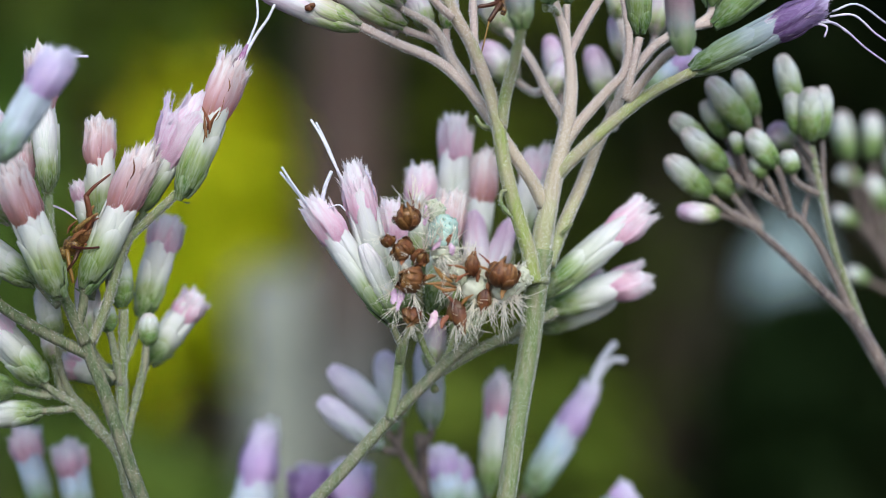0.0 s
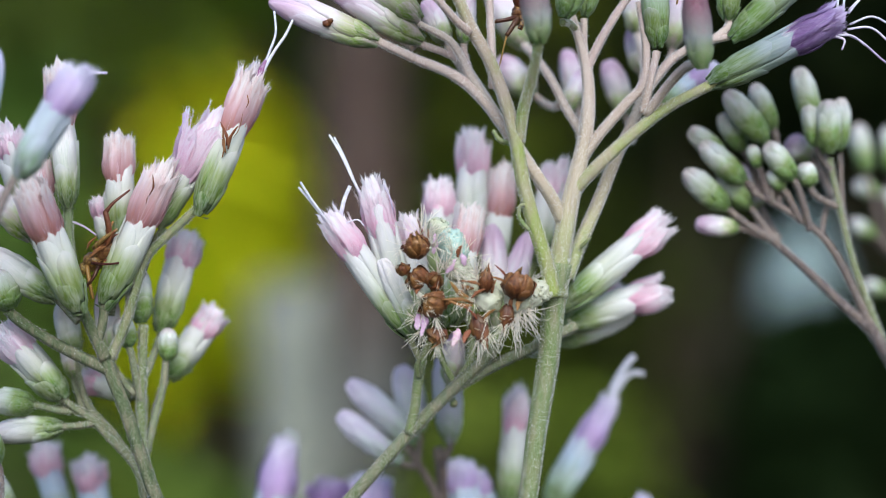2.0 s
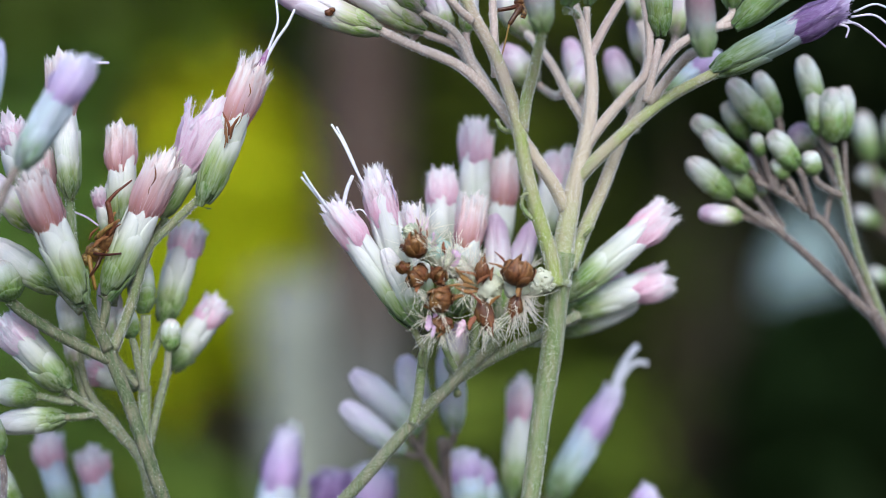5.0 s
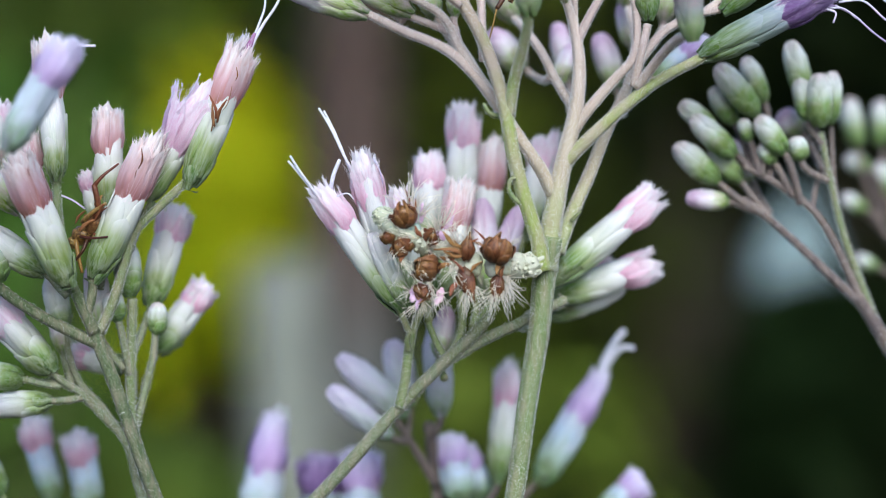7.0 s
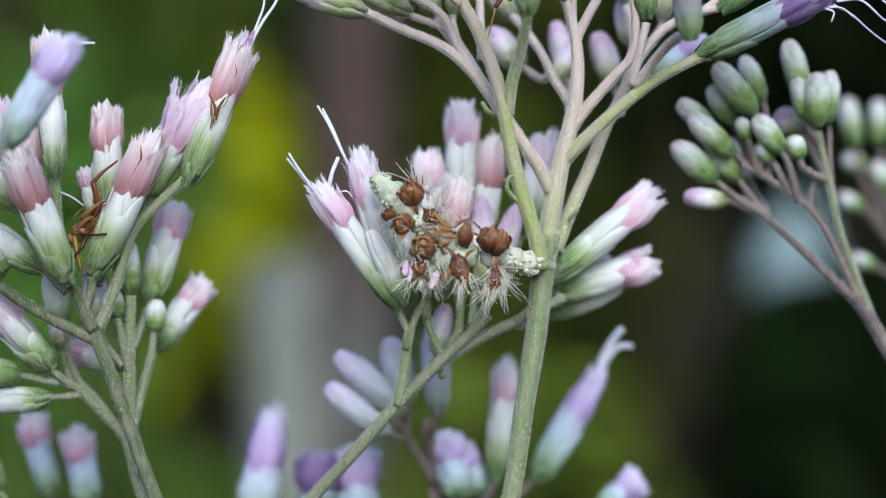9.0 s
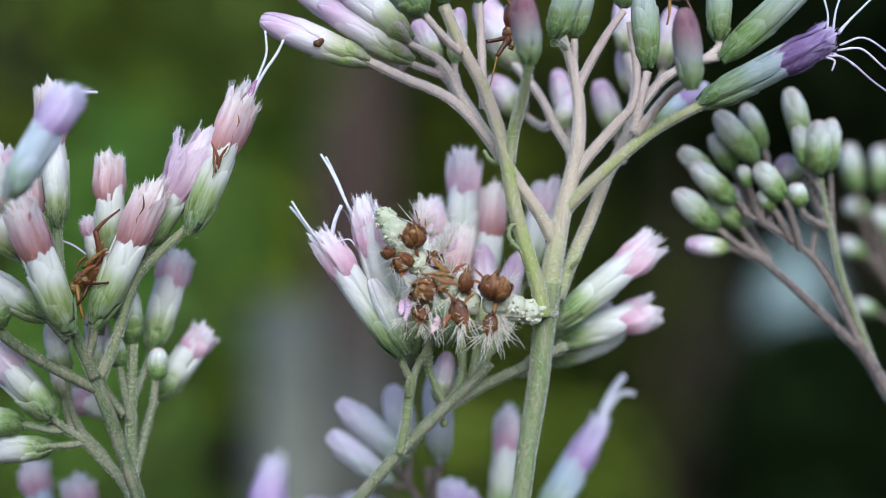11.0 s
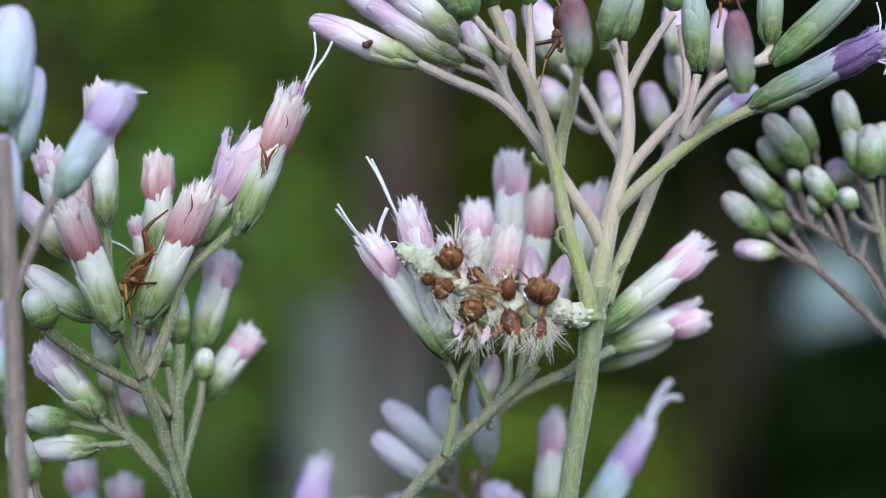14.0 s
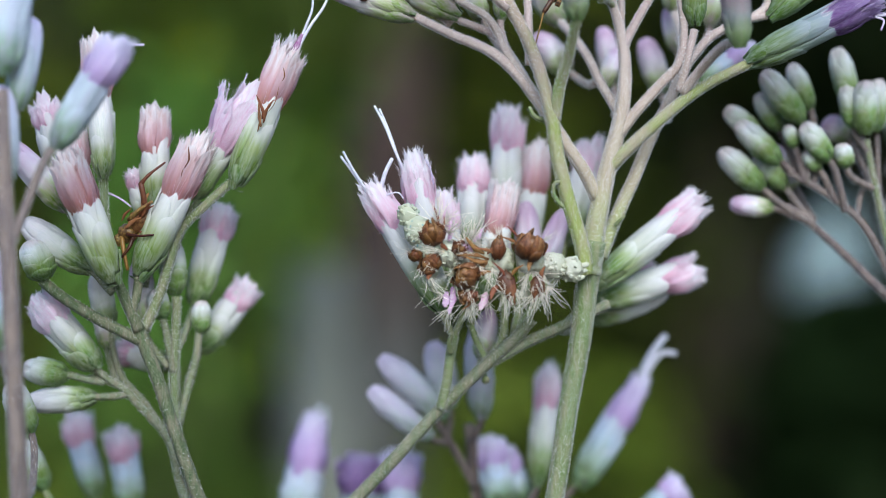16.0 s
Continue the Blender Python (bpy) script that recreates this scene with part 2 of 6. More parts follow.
M_STYLE = shader("style_thread", [(0.0, (0.62, 0.45, 0.68)), (0.5, (0.86, 0.82, 0.90)), (1.0, (0.90, 0.88, 0.93))], through_light=0.3, rough=0.5,
                 span=(-0.002, 0.004), grain=900, fine=5000, depth=0.00003)
STEMS = dict(axis=2, grain=700.0, fine=8000.0, rough=0.7, bump=0.5, depth=0.00008, sheen=0.1, through_light=0.12, veins=(2400.0, 420.0, (0.36, 0.27, 0.20), 0.45))
M_STEM = shader("downy_stem", [(0.0, (0.14, 0.20, 0.035)), (0.38, (0.26, 0.30, 0.08)), (0.56, (0.40, 0.33, 0.21)), (1.0, (0.50, 0.38, 0.33))], span=(1.182, 1.208),
                wear=(0.76, 0.66, 0.60), wear_amount=0.12, vary=0.1, **STEMS)
M_STEM_GREEN = shader("green_stem", [(0.0, (0.12, 0.17, 0.045)), (0.5, (0.19, 0.24, 0.065)), (1.0, (0.30, 0.29, 0.15))], span=(1.19, 1.225),
                      wear=(0.50, 0.48, 0.36), wear_amount=0.14, vary=0.1, **STEMS)
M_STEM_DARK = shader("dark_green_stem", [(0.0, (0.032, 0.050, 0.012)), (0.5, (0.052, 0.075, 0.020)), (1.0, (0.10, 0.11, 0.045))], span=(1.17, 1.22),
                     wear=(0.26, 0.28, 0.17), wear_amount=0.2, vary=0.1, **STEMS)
M_STEM_BROWN = shader("brownish_stem", [(0.0, (0.10, 0.075, 0.065)), (1.0, (0.17, 0.125, 0.11))], span=(1.17, 1.22),
                      wear=(0.34, 0.28, 0.26), wear_amount=0.12, vary=0.1, **STEMS)
M_STEM_MIX = shader("mottled_stem", [(0.465, (0.24, 0.33, 0.045)), (0.53, (0.43, 0.35, 0.25))], span=(1.0, 1.41),
                    wear=(0.66, 0.56, 0.46), wear_amount=0.12, vary=0.1, **{**STEMS, "grain": 260.0})
M_STEM_MID = shader("olive_stem", [(0.0, (0.09, 0.12, 0.035)), (0.6, (0.16, 0.18, 0.075)), (1.0, (0.32, 0.28, 0.19))], span=(1.17, 1.21),
                    wear=(0.42, 0.42, 0.34), wear_amount=0.22, vary=0.1, **STEMS)
M_FUZZ = shader("plant_down", [(0.0, (0.90, 0.86, 0.82)), (1.0, (0.94, 0.91, 0.88))], through_light=0.4, rough=0.7, grain=500, fine=4000, depth=0.00001)
BUG = dict(grain=900.0, fine=5000.0, depth=0.00005, bump=0.4)
M_SKIN = shader("caterpillar_skin", [(0.0, (0.38, 0.37, 0.23)), (0.5, (0.51, 0.49, 0.37)), (1.0, (0.60, 0.57, 0.46))], span=(-0.001, 0.001), rough=0.55,
                through_light=0.15, wear=(0.58, 0.60, 0.44), wear_amount=0.2, vary=0.05, **BUG)
M_SKIN_BLUE = shader("turquoise_skin", [(0.3, (0.36, 0.50, 0.44)), (0.55, (0.46, 0.48, 0.36)), (0.8, (0.46, 0.46, 0.32))], axis=1, span=(-0.001, 0.001), rough=0.5,
                     through_light=0.15, wear=(0.45, 0.44, 0.31), wear_amount=0.2, vary=0.05, spots=(1500.0, 0.2, (0.22, 0.36, 0.34)), **BUG)
M_DRY = shader("dry_brown_bract", [(0.0, (0.07, 0.025, 0.009)), (0.5, (0.19, 0.078, 0.026)), (1.0, (0.35, 0.165, 0.060))], rough=0.36,
               wear=(0.07, 0.026, 0.012), wear_amount=0.25, grain=1400, fine=7000, span=(-0.001, 0.0012), depth=0.00004, vary=0.12, through_light=0.1, bump=0.3, veins=(4000.0, 1200.0, (0.05, 0.016, 0.007), 0.8))
M_DRY_STRIP = shader("dry_petal", [(0.0, (0.13, 0.042, 0.014)), (1.0, (0.30, 0.12, 0.045))], rough=0.6, through_light=0.2,
                     wear=(0.20, 0.09, 0.04), wear_amount=0.3, vary=0.2, span=(-0.001, 0.001), **BUG)
M_BRISTLE = shader("pale_bristle", [(0.0, (0.78, 0.67, 0.50)), (1.0, (0.90, 0.83, 0.70))], rough=0.6, through_light=0.4, span=(-0.001, 0.001), **BUG)
M_MAUVE = shader("mauve_petal", [(0.0, (0.50, 0.24, 0.44)), (1.0, (0.72, 0.46, 0.62))], rough=0.55, through_light=0.3, span=(-0.001, 0.001),
                 wear=(0.8, 0.7, 0.75), wear_amount=0.2, **BUG)
M_MAGENTA = shader("magenta_style", [(0.0, (0.13, 0.015, 0.09)), (1.0, (0.22, 0.04, 0.17))], rough=0.5, span=(-0.001, 0.001), **BUG)
M_PALEPETAL = shader("pale_pink_petal", [(0.0, (0.78, 0.44, 0.54)), (1.0, (0.84, 0.58, 0.66))], rough=0.55, through_light=0.3, span=(-0.001, 0.001), wear=(0.9, 0.8, 0.8), wear_amount=0.2, **BUG)
M_BUGBROWN = shader("bug_shell", [(0.0, (0.025, 0.010, 0.005)), (0.6, (0.07, 0.030, 0.010)), (1.0, (0.19, 0.095, 0.035))], span=(-0.001, 0.001), rough=0.4,
                    wear=(0.34, 0.20, 0.06), wear_amount=0.3, spots=(1500.0, 0.28, (0.30, 0.17, 0.05)), vary=0.2, **BUG)
M_BUGRED = shader("bug_leg", [(0.0, (0.04, 0.010, 0.006)), (1.0, (0.10, 0.028, 0.012))], span=(-0.001, 0.001), rough=0.35, wear=(0.3, 0.14, 0.05), wear_amount=0.06, vary=0.15, **BUG)
M_BUGYELLOW = shader("bug_yellow", [(0.0, (0.22, 0.13, 0.025)), (1.0, (0.36, 0.24, 0.05))], span=(-0.001, 0.001), rough=0.4, wear=(0.3, 0.16, 0.04), wear_amount=0.25, **BUG)
# Mossy soil, near-black because the shade on the bank is put into its colour.
M_SHADEDSOIL = shader("soil", [(0.0, (0.014, 0.015, 0.008)), (1.0, (0.020, 0.018, 0.010))], span=(0, 3), grain=0.9, fine=24, rough=0.95, wear=(0.02, 0.028, 0.008), wear_amount=0.3, bump=0.8, gloss=0.05)
M_BARK = shader("bark", [(0.0, (0.15, 0.15, 0.14)), (0.30, (0.13, 0.13, 0.12)), (0.5, (0.085, 0.046, 0.034)), (1.0, (0.056, 0.030, 0.021))], span=(0.25, 1.2), grain=3.0, fine=40, rough=0.9,
                wear=(0.10, 0.09, 0.07), wear_amount=0.3, bump=1.0, vary=0.15)
M_GREYWOOD = shader("weathered_wood", [(0.0, (0.28, 0.28, 0.225)), (1.0, (0.25, 0.255, 0.21))], span=(0, 0.6), grain=6.0, fine=50, rough=0.9, wear=(0.10, 0.10, 0.09), wear_amount=0.2, bump=1.0)
M_BARK_DARK = shader("dark_bark", [(0.0, (0.06, 0.045, 0.02)), (1.0, (0.045, 0.034, 0.016))], span=(0, 3), grain=3.0, fine=40, rough=0.9, wear=(0.07, 0.06, 0.04), wear_amount=0.3, bump=1.0)
# Brown bark; the shade under the leaves is put into its darker upper end.
M_BARK_SHADED = shader("shaded_brown_bark", [(0.0, (0.040, 0.031, 0.018)), (1.0, (0.013, 0.013, 0.007))], span=(0, 2), grain=3.0, fine=40, rough=0.9, wear=(0.026, 0.028, 0.015), wear_amount=0.3)
LEAF = dict(grain=5.0, fine=60.0, rough=0.8, through_light=0.3, bump=0.2, gloss=0.08)
# Bright yellow carries the sunlight that falls through these leaves.
M_SUNLITLEAF = shader("sunlit_yellow_leaf", [(0.0, (0.62, 0.66, 0.012)), (1.0, (0.66, 0.70, 0.015))], span=(0.5, 2), wear=(0.66, 0.52, 0.01), wear_amount=0.3, vary=0.15, **LEAF)
M_OLIVELEAF = shader("olive_leaf", [(0.0, (0.13, 0.20, 0.02)), (1.0, (0.12, 0.19, 0.022))], span=(0.5, 2), wear=(0.20, 0.20, 0.03), wear_amount=0.3, vary=0.2, **LEAF)
M_GREENLEAF = shader("green_leaf", [(0.0, (0.18, 0.28, 0.045)), (1.0, (0.165, 0.265, 0.045))], span=(0.5, 2), wear=(0.12, 0.16, 0.04), wear_amount=0.3, vary=0.2, **LEAF)
# Two darkened leaf tones: the bank's deep shade is put into their colour.
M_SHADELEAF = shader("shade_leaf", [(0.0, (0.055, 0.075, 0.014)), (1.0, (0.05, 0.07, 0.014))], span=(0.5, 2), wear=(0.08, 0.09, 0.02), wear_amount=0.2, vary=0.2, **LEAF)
M_DEEPSHADELEAF = shader("deep_shade_leaf", [(0.0, (0.014, 0.024, 0.006)), (1.0, (0.012, 0.022, 0.006))], span=(0.5, 2), wear=(0.022, 0.032, 0.008), wear_amount=0.2, vary=0.2, **LEAF)
# Stone in the pale blue of sky seen through foliage.
M_SKYGAP = shader("sky_gap_stone", [(0.0, (0.31, 0.42, 0.43)), (1.0, (0.37, 0.49, 0.50))], span=(-0.2, 0.2), grain=14, fine=90, rough=0.85, wear=(0.3, 0.33, 0.3), wear_amount=0.3, bump=0.6)


# ---- building blocks ----
def P(x, y, z):
    """Millimetres from the middle of the flowers to the world."""
    return Vector((x * 0.001, y * 0.001, EYE + z * 0.001))


def mesh_of(name, verts, faces, material, smooth=True):
    me = bpy.data.meshes.new(name)
    me.from_pydata([tuple(v) for v in verts], [], [tuple(f) for f in faces])
    me.materials.append(material)
    if smooth:
        me.polygons.foreach_set("use_smooth", [True] * len(me.polygons))
    me.update()
    return me


def part(name, me, parent, m=None, label="", kind=""):
    ob = new(name, me)
    ob.parent = parent
    if m is not None:
        ob.matrix_basis = m
    return tagged(ob, label=label, kind=kind)


def thing(name, label, category, where, group="", kind=""):
    ob = new(name)
    ob.empty_display_size = 0.01
    ob.location = where
    return tagged(ob, label, category, group, kind)


def spline(points, steps=6):
    """A smooth path through points that never swings wide of them, however uneven their spacing."""
    p = np.array([tuple(q) for q in points], float)
    gap = np.linalg.norm(np.diff(p, axis=0), axis=1) + 1e-9
    t = np.concatenate(([0.0], np.cumsum(np.sqrt(gap))))
    slope = np.gradient(p, t, axis=0) if len(p) > 2 else np.repeat([(p[1] - p[0]) / (t[1] - t[0])], 2, axis=0)
    out = []
    for i in range(len(p) - 1):
        h = t[i + 1] - t[i]
        for k in range(steps):
            u = k / steps
            out.append((1 + 2 * u) * (1 - u) ** 2 * p[i] + u * (1 - u) ** 2 * h * slope[i] + u * u * (3 - 2 * u) * p[i + 1] + u * u * (u - 1) * h * slope[i + 1])
    out.append(p[-1])
    return np.array(out)


def frames_along(path):
    tang = np.gradient(path, axis=0)
    tang /= np.linalg.norm(tang, axis=1)[:, None] + 1e-12
    up = np.array((0.0, -1.0, 0.0)) if abs(tang[0][1]) < 0.9 else np.array((1.0, 0.0, 0.0))
    sides, ups = [], []
    for t in tang:
        up = up - t * np.dot(up, t)
        up /= np.linalg.norm(up) + 1e-12
        ups.append(up)
        sides.append(np.cross(t, up))
    return tang, np.array(sides), np.array(ups)


def tube(path, radii, sides=10, wobble=0.0, rnd=random, ridge=0.0):
    """Verts and faces of a tapered, capped tube along a path, ribbed lengthwise where ridge is given."""
    _, s, u = frames_along(path)
    verts, faces = [], []
    for i, c in enumerate(path):
        for k in range(sides):
            a = 2 * math.pi * k / sides
            r = radii[i] * (1 + wobble * rnd.uniform(-1, 1) + ridge * math.cos(6 * a + 0.8 * math.sin(i * 0.15)))
            verts.append(c + r * (math.cos(a) * s[i] + math.sin(a) * u[i]))
    for i in range(len(path) - 1):
        for k in range(sides):
            a, b = i * sides + k, i * sides + (k + 1) % sides
            faces.append((a, b, b + sides, a + sides))
    n = len(verts)
    verts += [path[0], path[-1]]
    for k in range(sides):
        faces.append((n, (k + 1) % sides, k))
        faces.append((n + 1, n - sides + k, n - sides + (k + 1) % sides))
    return verts, faces


def join(pieces):
    verts, faces = [], []
    for v, f in pieces:
        o = len(verts)
        verts += list(v)
        faces += [tuple(i + o for i in q) for q in f]
    return verts, faces


DOWN = {}          # plant -> where its hairs grow


def stem(plant, name, points, r0, r1, material, down=1.0, label=""):
    """A branch through points (mm), radii in mm; its hairs are gathered for the plant's down."""
    base = np.array(plant.location)
    path = spline([np.array(P(*p)) - base for p in points])
    t = np.linspace(0, 1, len(path))
    radii = (r0 + (r1 - r0) * t) * (0.00090 if name.endswith("_stem") else 0.00071)
    radii[0] *= 1.08
    ob = part(name, mesh_of(name, *tube(path, radii, 24, 0.012, random, 0.045), material), plant, None, label)
    if down:
        down *= 0.4 if material in (M_STEM_DARK, M_STEM_MID, M_STEM_BROWN) else 1.0
        _, s, u = frames_along(path)
        seg = np.linalg.norm(np.diff(path, axis=0), axis=1)
        rows = DOWN.setdefault(plant.name, [])
        for i in range(len(path) - 1):
            if abs(path[i][2] + base[2] - EYE) > 0.032:
                continue
            for _ in range(int(seg[i] * radii[i] * 2 * math.pi * 1.0e8 * down)):
                a, f = random.uniform(0, 2 * math.pi), random.random()
                nrm = math.cos(a) * s[i] + math.sin(a) * u[i]
                rows.append((path[i] * (1 - f) + path[i + 1] * f + nrm * radii[i] * 0.96, nrm))
    return ob


def down_of(plant):
    """All the short white hairs of a plant, far too many to count, in one mesh."""
    rows = DOWN.get(plant.name)
    if not rows:
        return
    verts, faces = [], []
    for c, nrm in rows:
        d = nrm + np.array([random.gauss(0, 0.6) for _ in range(3)])
        d /= np.linalg.norm(d)
        side = np.cross(d, [random.gauss(0, 1) for _ in range(3)])
        side *= 0.0000110 / (np.linalg.norm(side) + 1e-9)
        o = len(verts)
        bow = np.array([random.gauss(0, 0.00002) for _ in range(3)])
        length = random.uniform(0.00006, 0.00021)
        verts += [c - side, c + side, c + d * length * 0.6 + side * 0.7 + bow, c + d * length * 0.6 - side * 0.7 + bow, c + d * length + 2 * bow]
        faces += [(o, o + 1, o + 2, o + 3), (o + 3, o + 2, o + 4)]
    part("down", mesh_of("down", verts, faces, M_FUZZ), plant, None, "fine white hairs on the stems", "stuff")


# ---- flower heads: unit shapes, radius 1 and length 1 along z ----
def bract_shape(z0, z1, phi, half, profile, lift, curl=0.0, blunt=2.4, thick=0.035):
    """A scale that lies on the head like a thin slab: a flat face, rounded edges that step down, a blunt free tip."""
    verts, faces = [], []
    across = (-1.0, -0.93, -0.6, 0.0, 0.6, 0.93, 1.0)
    along = (0.0, 0.18, 0.38, 0.58, 0.76, 0.90, 0.97, 1.0)
    cols = len(across)
    for v in along:
        z = z0 + (z1 - z0) * v
        w = half * (0.72 + 0.28 * min(1.0, v / 0.4)) * max(0.0, 1 - max(0.0, (v - 0.35) / 0.65) ** blunt) ** 0.5
        w = max(w, 0.05)
        for u in across:
            edge = max(abs(u) > 0.95, v > 0.98)
            r = profile(z) + lift * (0.55 + 0.45 * min(1.0, 3 * v)) + 0.07 * (1 - u * u) - (thick if edge else 0.0) + curl * v ** 4
            verts.append((r * math.cos(phi + w * u), r * math.sin(phi + w * u), z - 0.012 * u * u * v))
    for i in range(len(along) - 1):
        for k in range(cols - 1):
            a = i * cols + k
            faces.append((a, a + 1, a + 1 + cols, a + cols))
    return verts, faces


def lump(rx, ry, rz, seed, material, bumps=0.16, sub=3, grain=3.0):
    """A soft warty body piece in mm, long axis z."""
    bm = bmesh.new()
    bmesh.ops.create_icosphere(bm, subdivisions=sub, radius=1)
    for v in bm.verts:
        n = 1 + bumps * noise.noise(v.co * grain + Vector((seed * 7.3, 0, 0))) + bumps * 0.6 * noise.noise(v.co * grain * 2.3 + Vector((0, seed * 3.1, 0)))
        n -= 0.12 * abs(math.sin(v.co.z * 6.0 + seed))
        v.co = Vector((v.co.x * rx * n, v.co.y * ry * n, v.co.z * rz * n)) * 0.001
    me = bpy.data.meshes.new("lump")
    bm.to_mesh(me)
    bm.free()
    me.materials.append(material)
    me.polygons.foreach_set("use_smooth", [True] * len(me.polygons))
    return me


def spindle(profile, z1, rings=9, sides=12):
    path = [(0, 0, z1 * i / (rings - 1)) for i in range(rings)]
    return tube(np.array(path, float), [max(0.02, profile(z)) for _, _, z in path], sides)


def curve_of(knots):
    xs, ys = zip(*knots)
    return lambda z: float(np.interp(z, xs, ys))


def downy(rnd, shape, count):
    """Short loose hairs that stand off a scale, most of them along its edge."""
    verts, faces = shape
    verts = [np.array(v, float) for v in verts]
    ground = len(verts)
    for _ in range(count):
        row = rnd.randrange(8)
        p = verts[min(ground - 1, row * 7 + rnd.choice((0, 1, 2, 3, 4, 5, 6, 6, 0)))]
        off = rnd.uniform(0.05, 0.16)
        a = math.atan2(p[1], p[0]) + rnd.gauss(0, 0.5)
        hair(verts, faces, rnd, p, (p[0] + off * math.cos(a), p[1] + off * math.sin(a), p[2] + rnd.uniform(-0.008, 0.02)), 0.006, 0.01)
    return verts, faces


def bud_shapes(seed, material):
    """A closed bud: long inner scales that meet at the tip, shorter ones outside, a rosette of small ones at the base."""
    rnd = random.Random(seed)
    prof = curve_of([(0, 0.26), (0.06, 0.46), (0.18, 0.68), (0.42, 0.84), (0.65, 0.85), (0.80, 0.76), (0.90, 0.60), (0.97, 0.36), (1.0, 0.12), (1.1, 0.0)])
    core = mesh_of("bud_core", *spindle(prof, 0.985), material)
    pieces = []
    for count, a, b, lift, half in ((4, 0.30, 1.0, 0.02, 0.86), (3, 0.10, 0.80, 0.055, 0.95), (3, 0.03, 0.48, 0.09, 0.98), (4, -0.03, 0.26, 0.13, 0.84)):
        off = rnd.random() * 6.28
        for k in range(count):
            phi = off + 2 * math.pi * (k + rnd.uniform(-0.12, 0.12)) / count
            shorter = rnd.uniform(0, 0.16) * (b - a) if b < 0.95 else rnd.uniform(0, 0.03)
            scale = bract_shape(a, b - shorter, phi, half + rnd.uniform(-0.12, 0.08), prof, lift, rnd.uniform(-0.02, 0.03), rnd.uniform(2.8, 4.2))
            pieces.append(mesh_of("bract", *downy(rnd, scale, 14), material))
    return core, pieces


def ribbon(rnd, ang, r0, r1, z0, z1, w, bow, ragged):
    """One limb of a corolla: a soft gutter-shaped petal that widens upwards and ends in an uneven, torn edge."""
    verts, faces = [], []
    twist, lean, crease = rnd.uniform(-0.35, 0.35), rnd.uniform(-0.12, 0.12), rnd.uniform(0, 6.28)
    rows, cols = 7, 9
    flick = rnd.uniform(-0.7, 0.5)
    notch = [lobe + rnd.uniform(-0.35, 0.35) for lobe in rnd.choice(((-1.2, -0.4, 0.7, -0.2, -0.9, -0.2, 0.6, -0.4, -1.2), (-1.3, -0.7, -0.1, 0.5, 0.9, 0.4, -0.2, -0.8, -1.4), (-0.8, 0.6, -0.5, -0.9, -0.1, 0.8, 0.0, -0.7, -1.3)))]
    for i in range(rows):
        f = i / (rows - 1)
        r = r0 + (r1 - r0) * f ** 1.2 + bow * math.sin(math.pi * min(1.0, 1.15 * f)) + 0.02 * math.sin(7 * f + crease)
        a = ang + lean * f
        ww = w * (0.70 + 0.42 * math.sin(1.9 * f))
        for k in range(cols):
            u = 2 * k / (cols - 1) - 1
            rr = r + 0.14 * w * (1 - u * u) * (1 - 0.4 * f) + 0.03 * f * math.sin(6 * u + crease + 3 * f) + 0.11 * noise.noise(Vector((3 * ang + 1.0 * u, 3.5 * f, crease))) + flick * max(0.0, f - 0.72)
            z = z0 + (z1 - z0) * f - 0.02 * u * u * f * f
            if i == rows - 1:
                z += ragged * notch[k]
                rr += 0.05 * notch[k]
            tx, ty = -math.sin(a + twist * f), math.cos(a + twist * f)
            verts.append((rr * math.cos(a) + tx * ww * u, rr * math.sin(a) + ty * ww * u, z))
    for i in range(rows - 1):
        for k in range(cols - 1):
            q = i * cols + k
            faces.append((q, q + 1, q + 1 + cols, q + cols))
    top = [np.array(v) for v in verts[-cols:]]
    for p in top:                                        # curled white threads along the torn edge
        for _ in range(3):
            out = 1 + rnd.uniform(-0.06, 0.16)
            end = (p[0] * out + rnd.gauss(0, 0.04), p[1] * out + rnd.gauss(0, 0.04), p[2] + rnd.uniform(-0.004, 0.030))
            hair(verts, faces, rnd, p - (0, 0, 0.012), end, 0.013, 0.02)
    return verts, faces


def hair(verts, faces, rnd, p0, p2, w, bow):
    """A fine flat thread from p0 to p2, bowed in the middle."""
    p0, p2 = np.array(p0), np.array(p2)
    p1 = (p0 + p2) / 2 + np.array([rnd.gauss(0, bow), rnd.gauss(0, bow), 0.0])
    a = rnd.uniform(0, 6.28)
    t = np.array((math.cos(a), math.sin(a), 0.0)) * w
    o = len(verts)
    verts += [p0 - t, p0 + t, p1 + t * 0.8, p1 - t * 0.8, p2]
    faces += [(o, o + 1, o + 2, o + 3), (o + 3, o + 2, o + 4)]


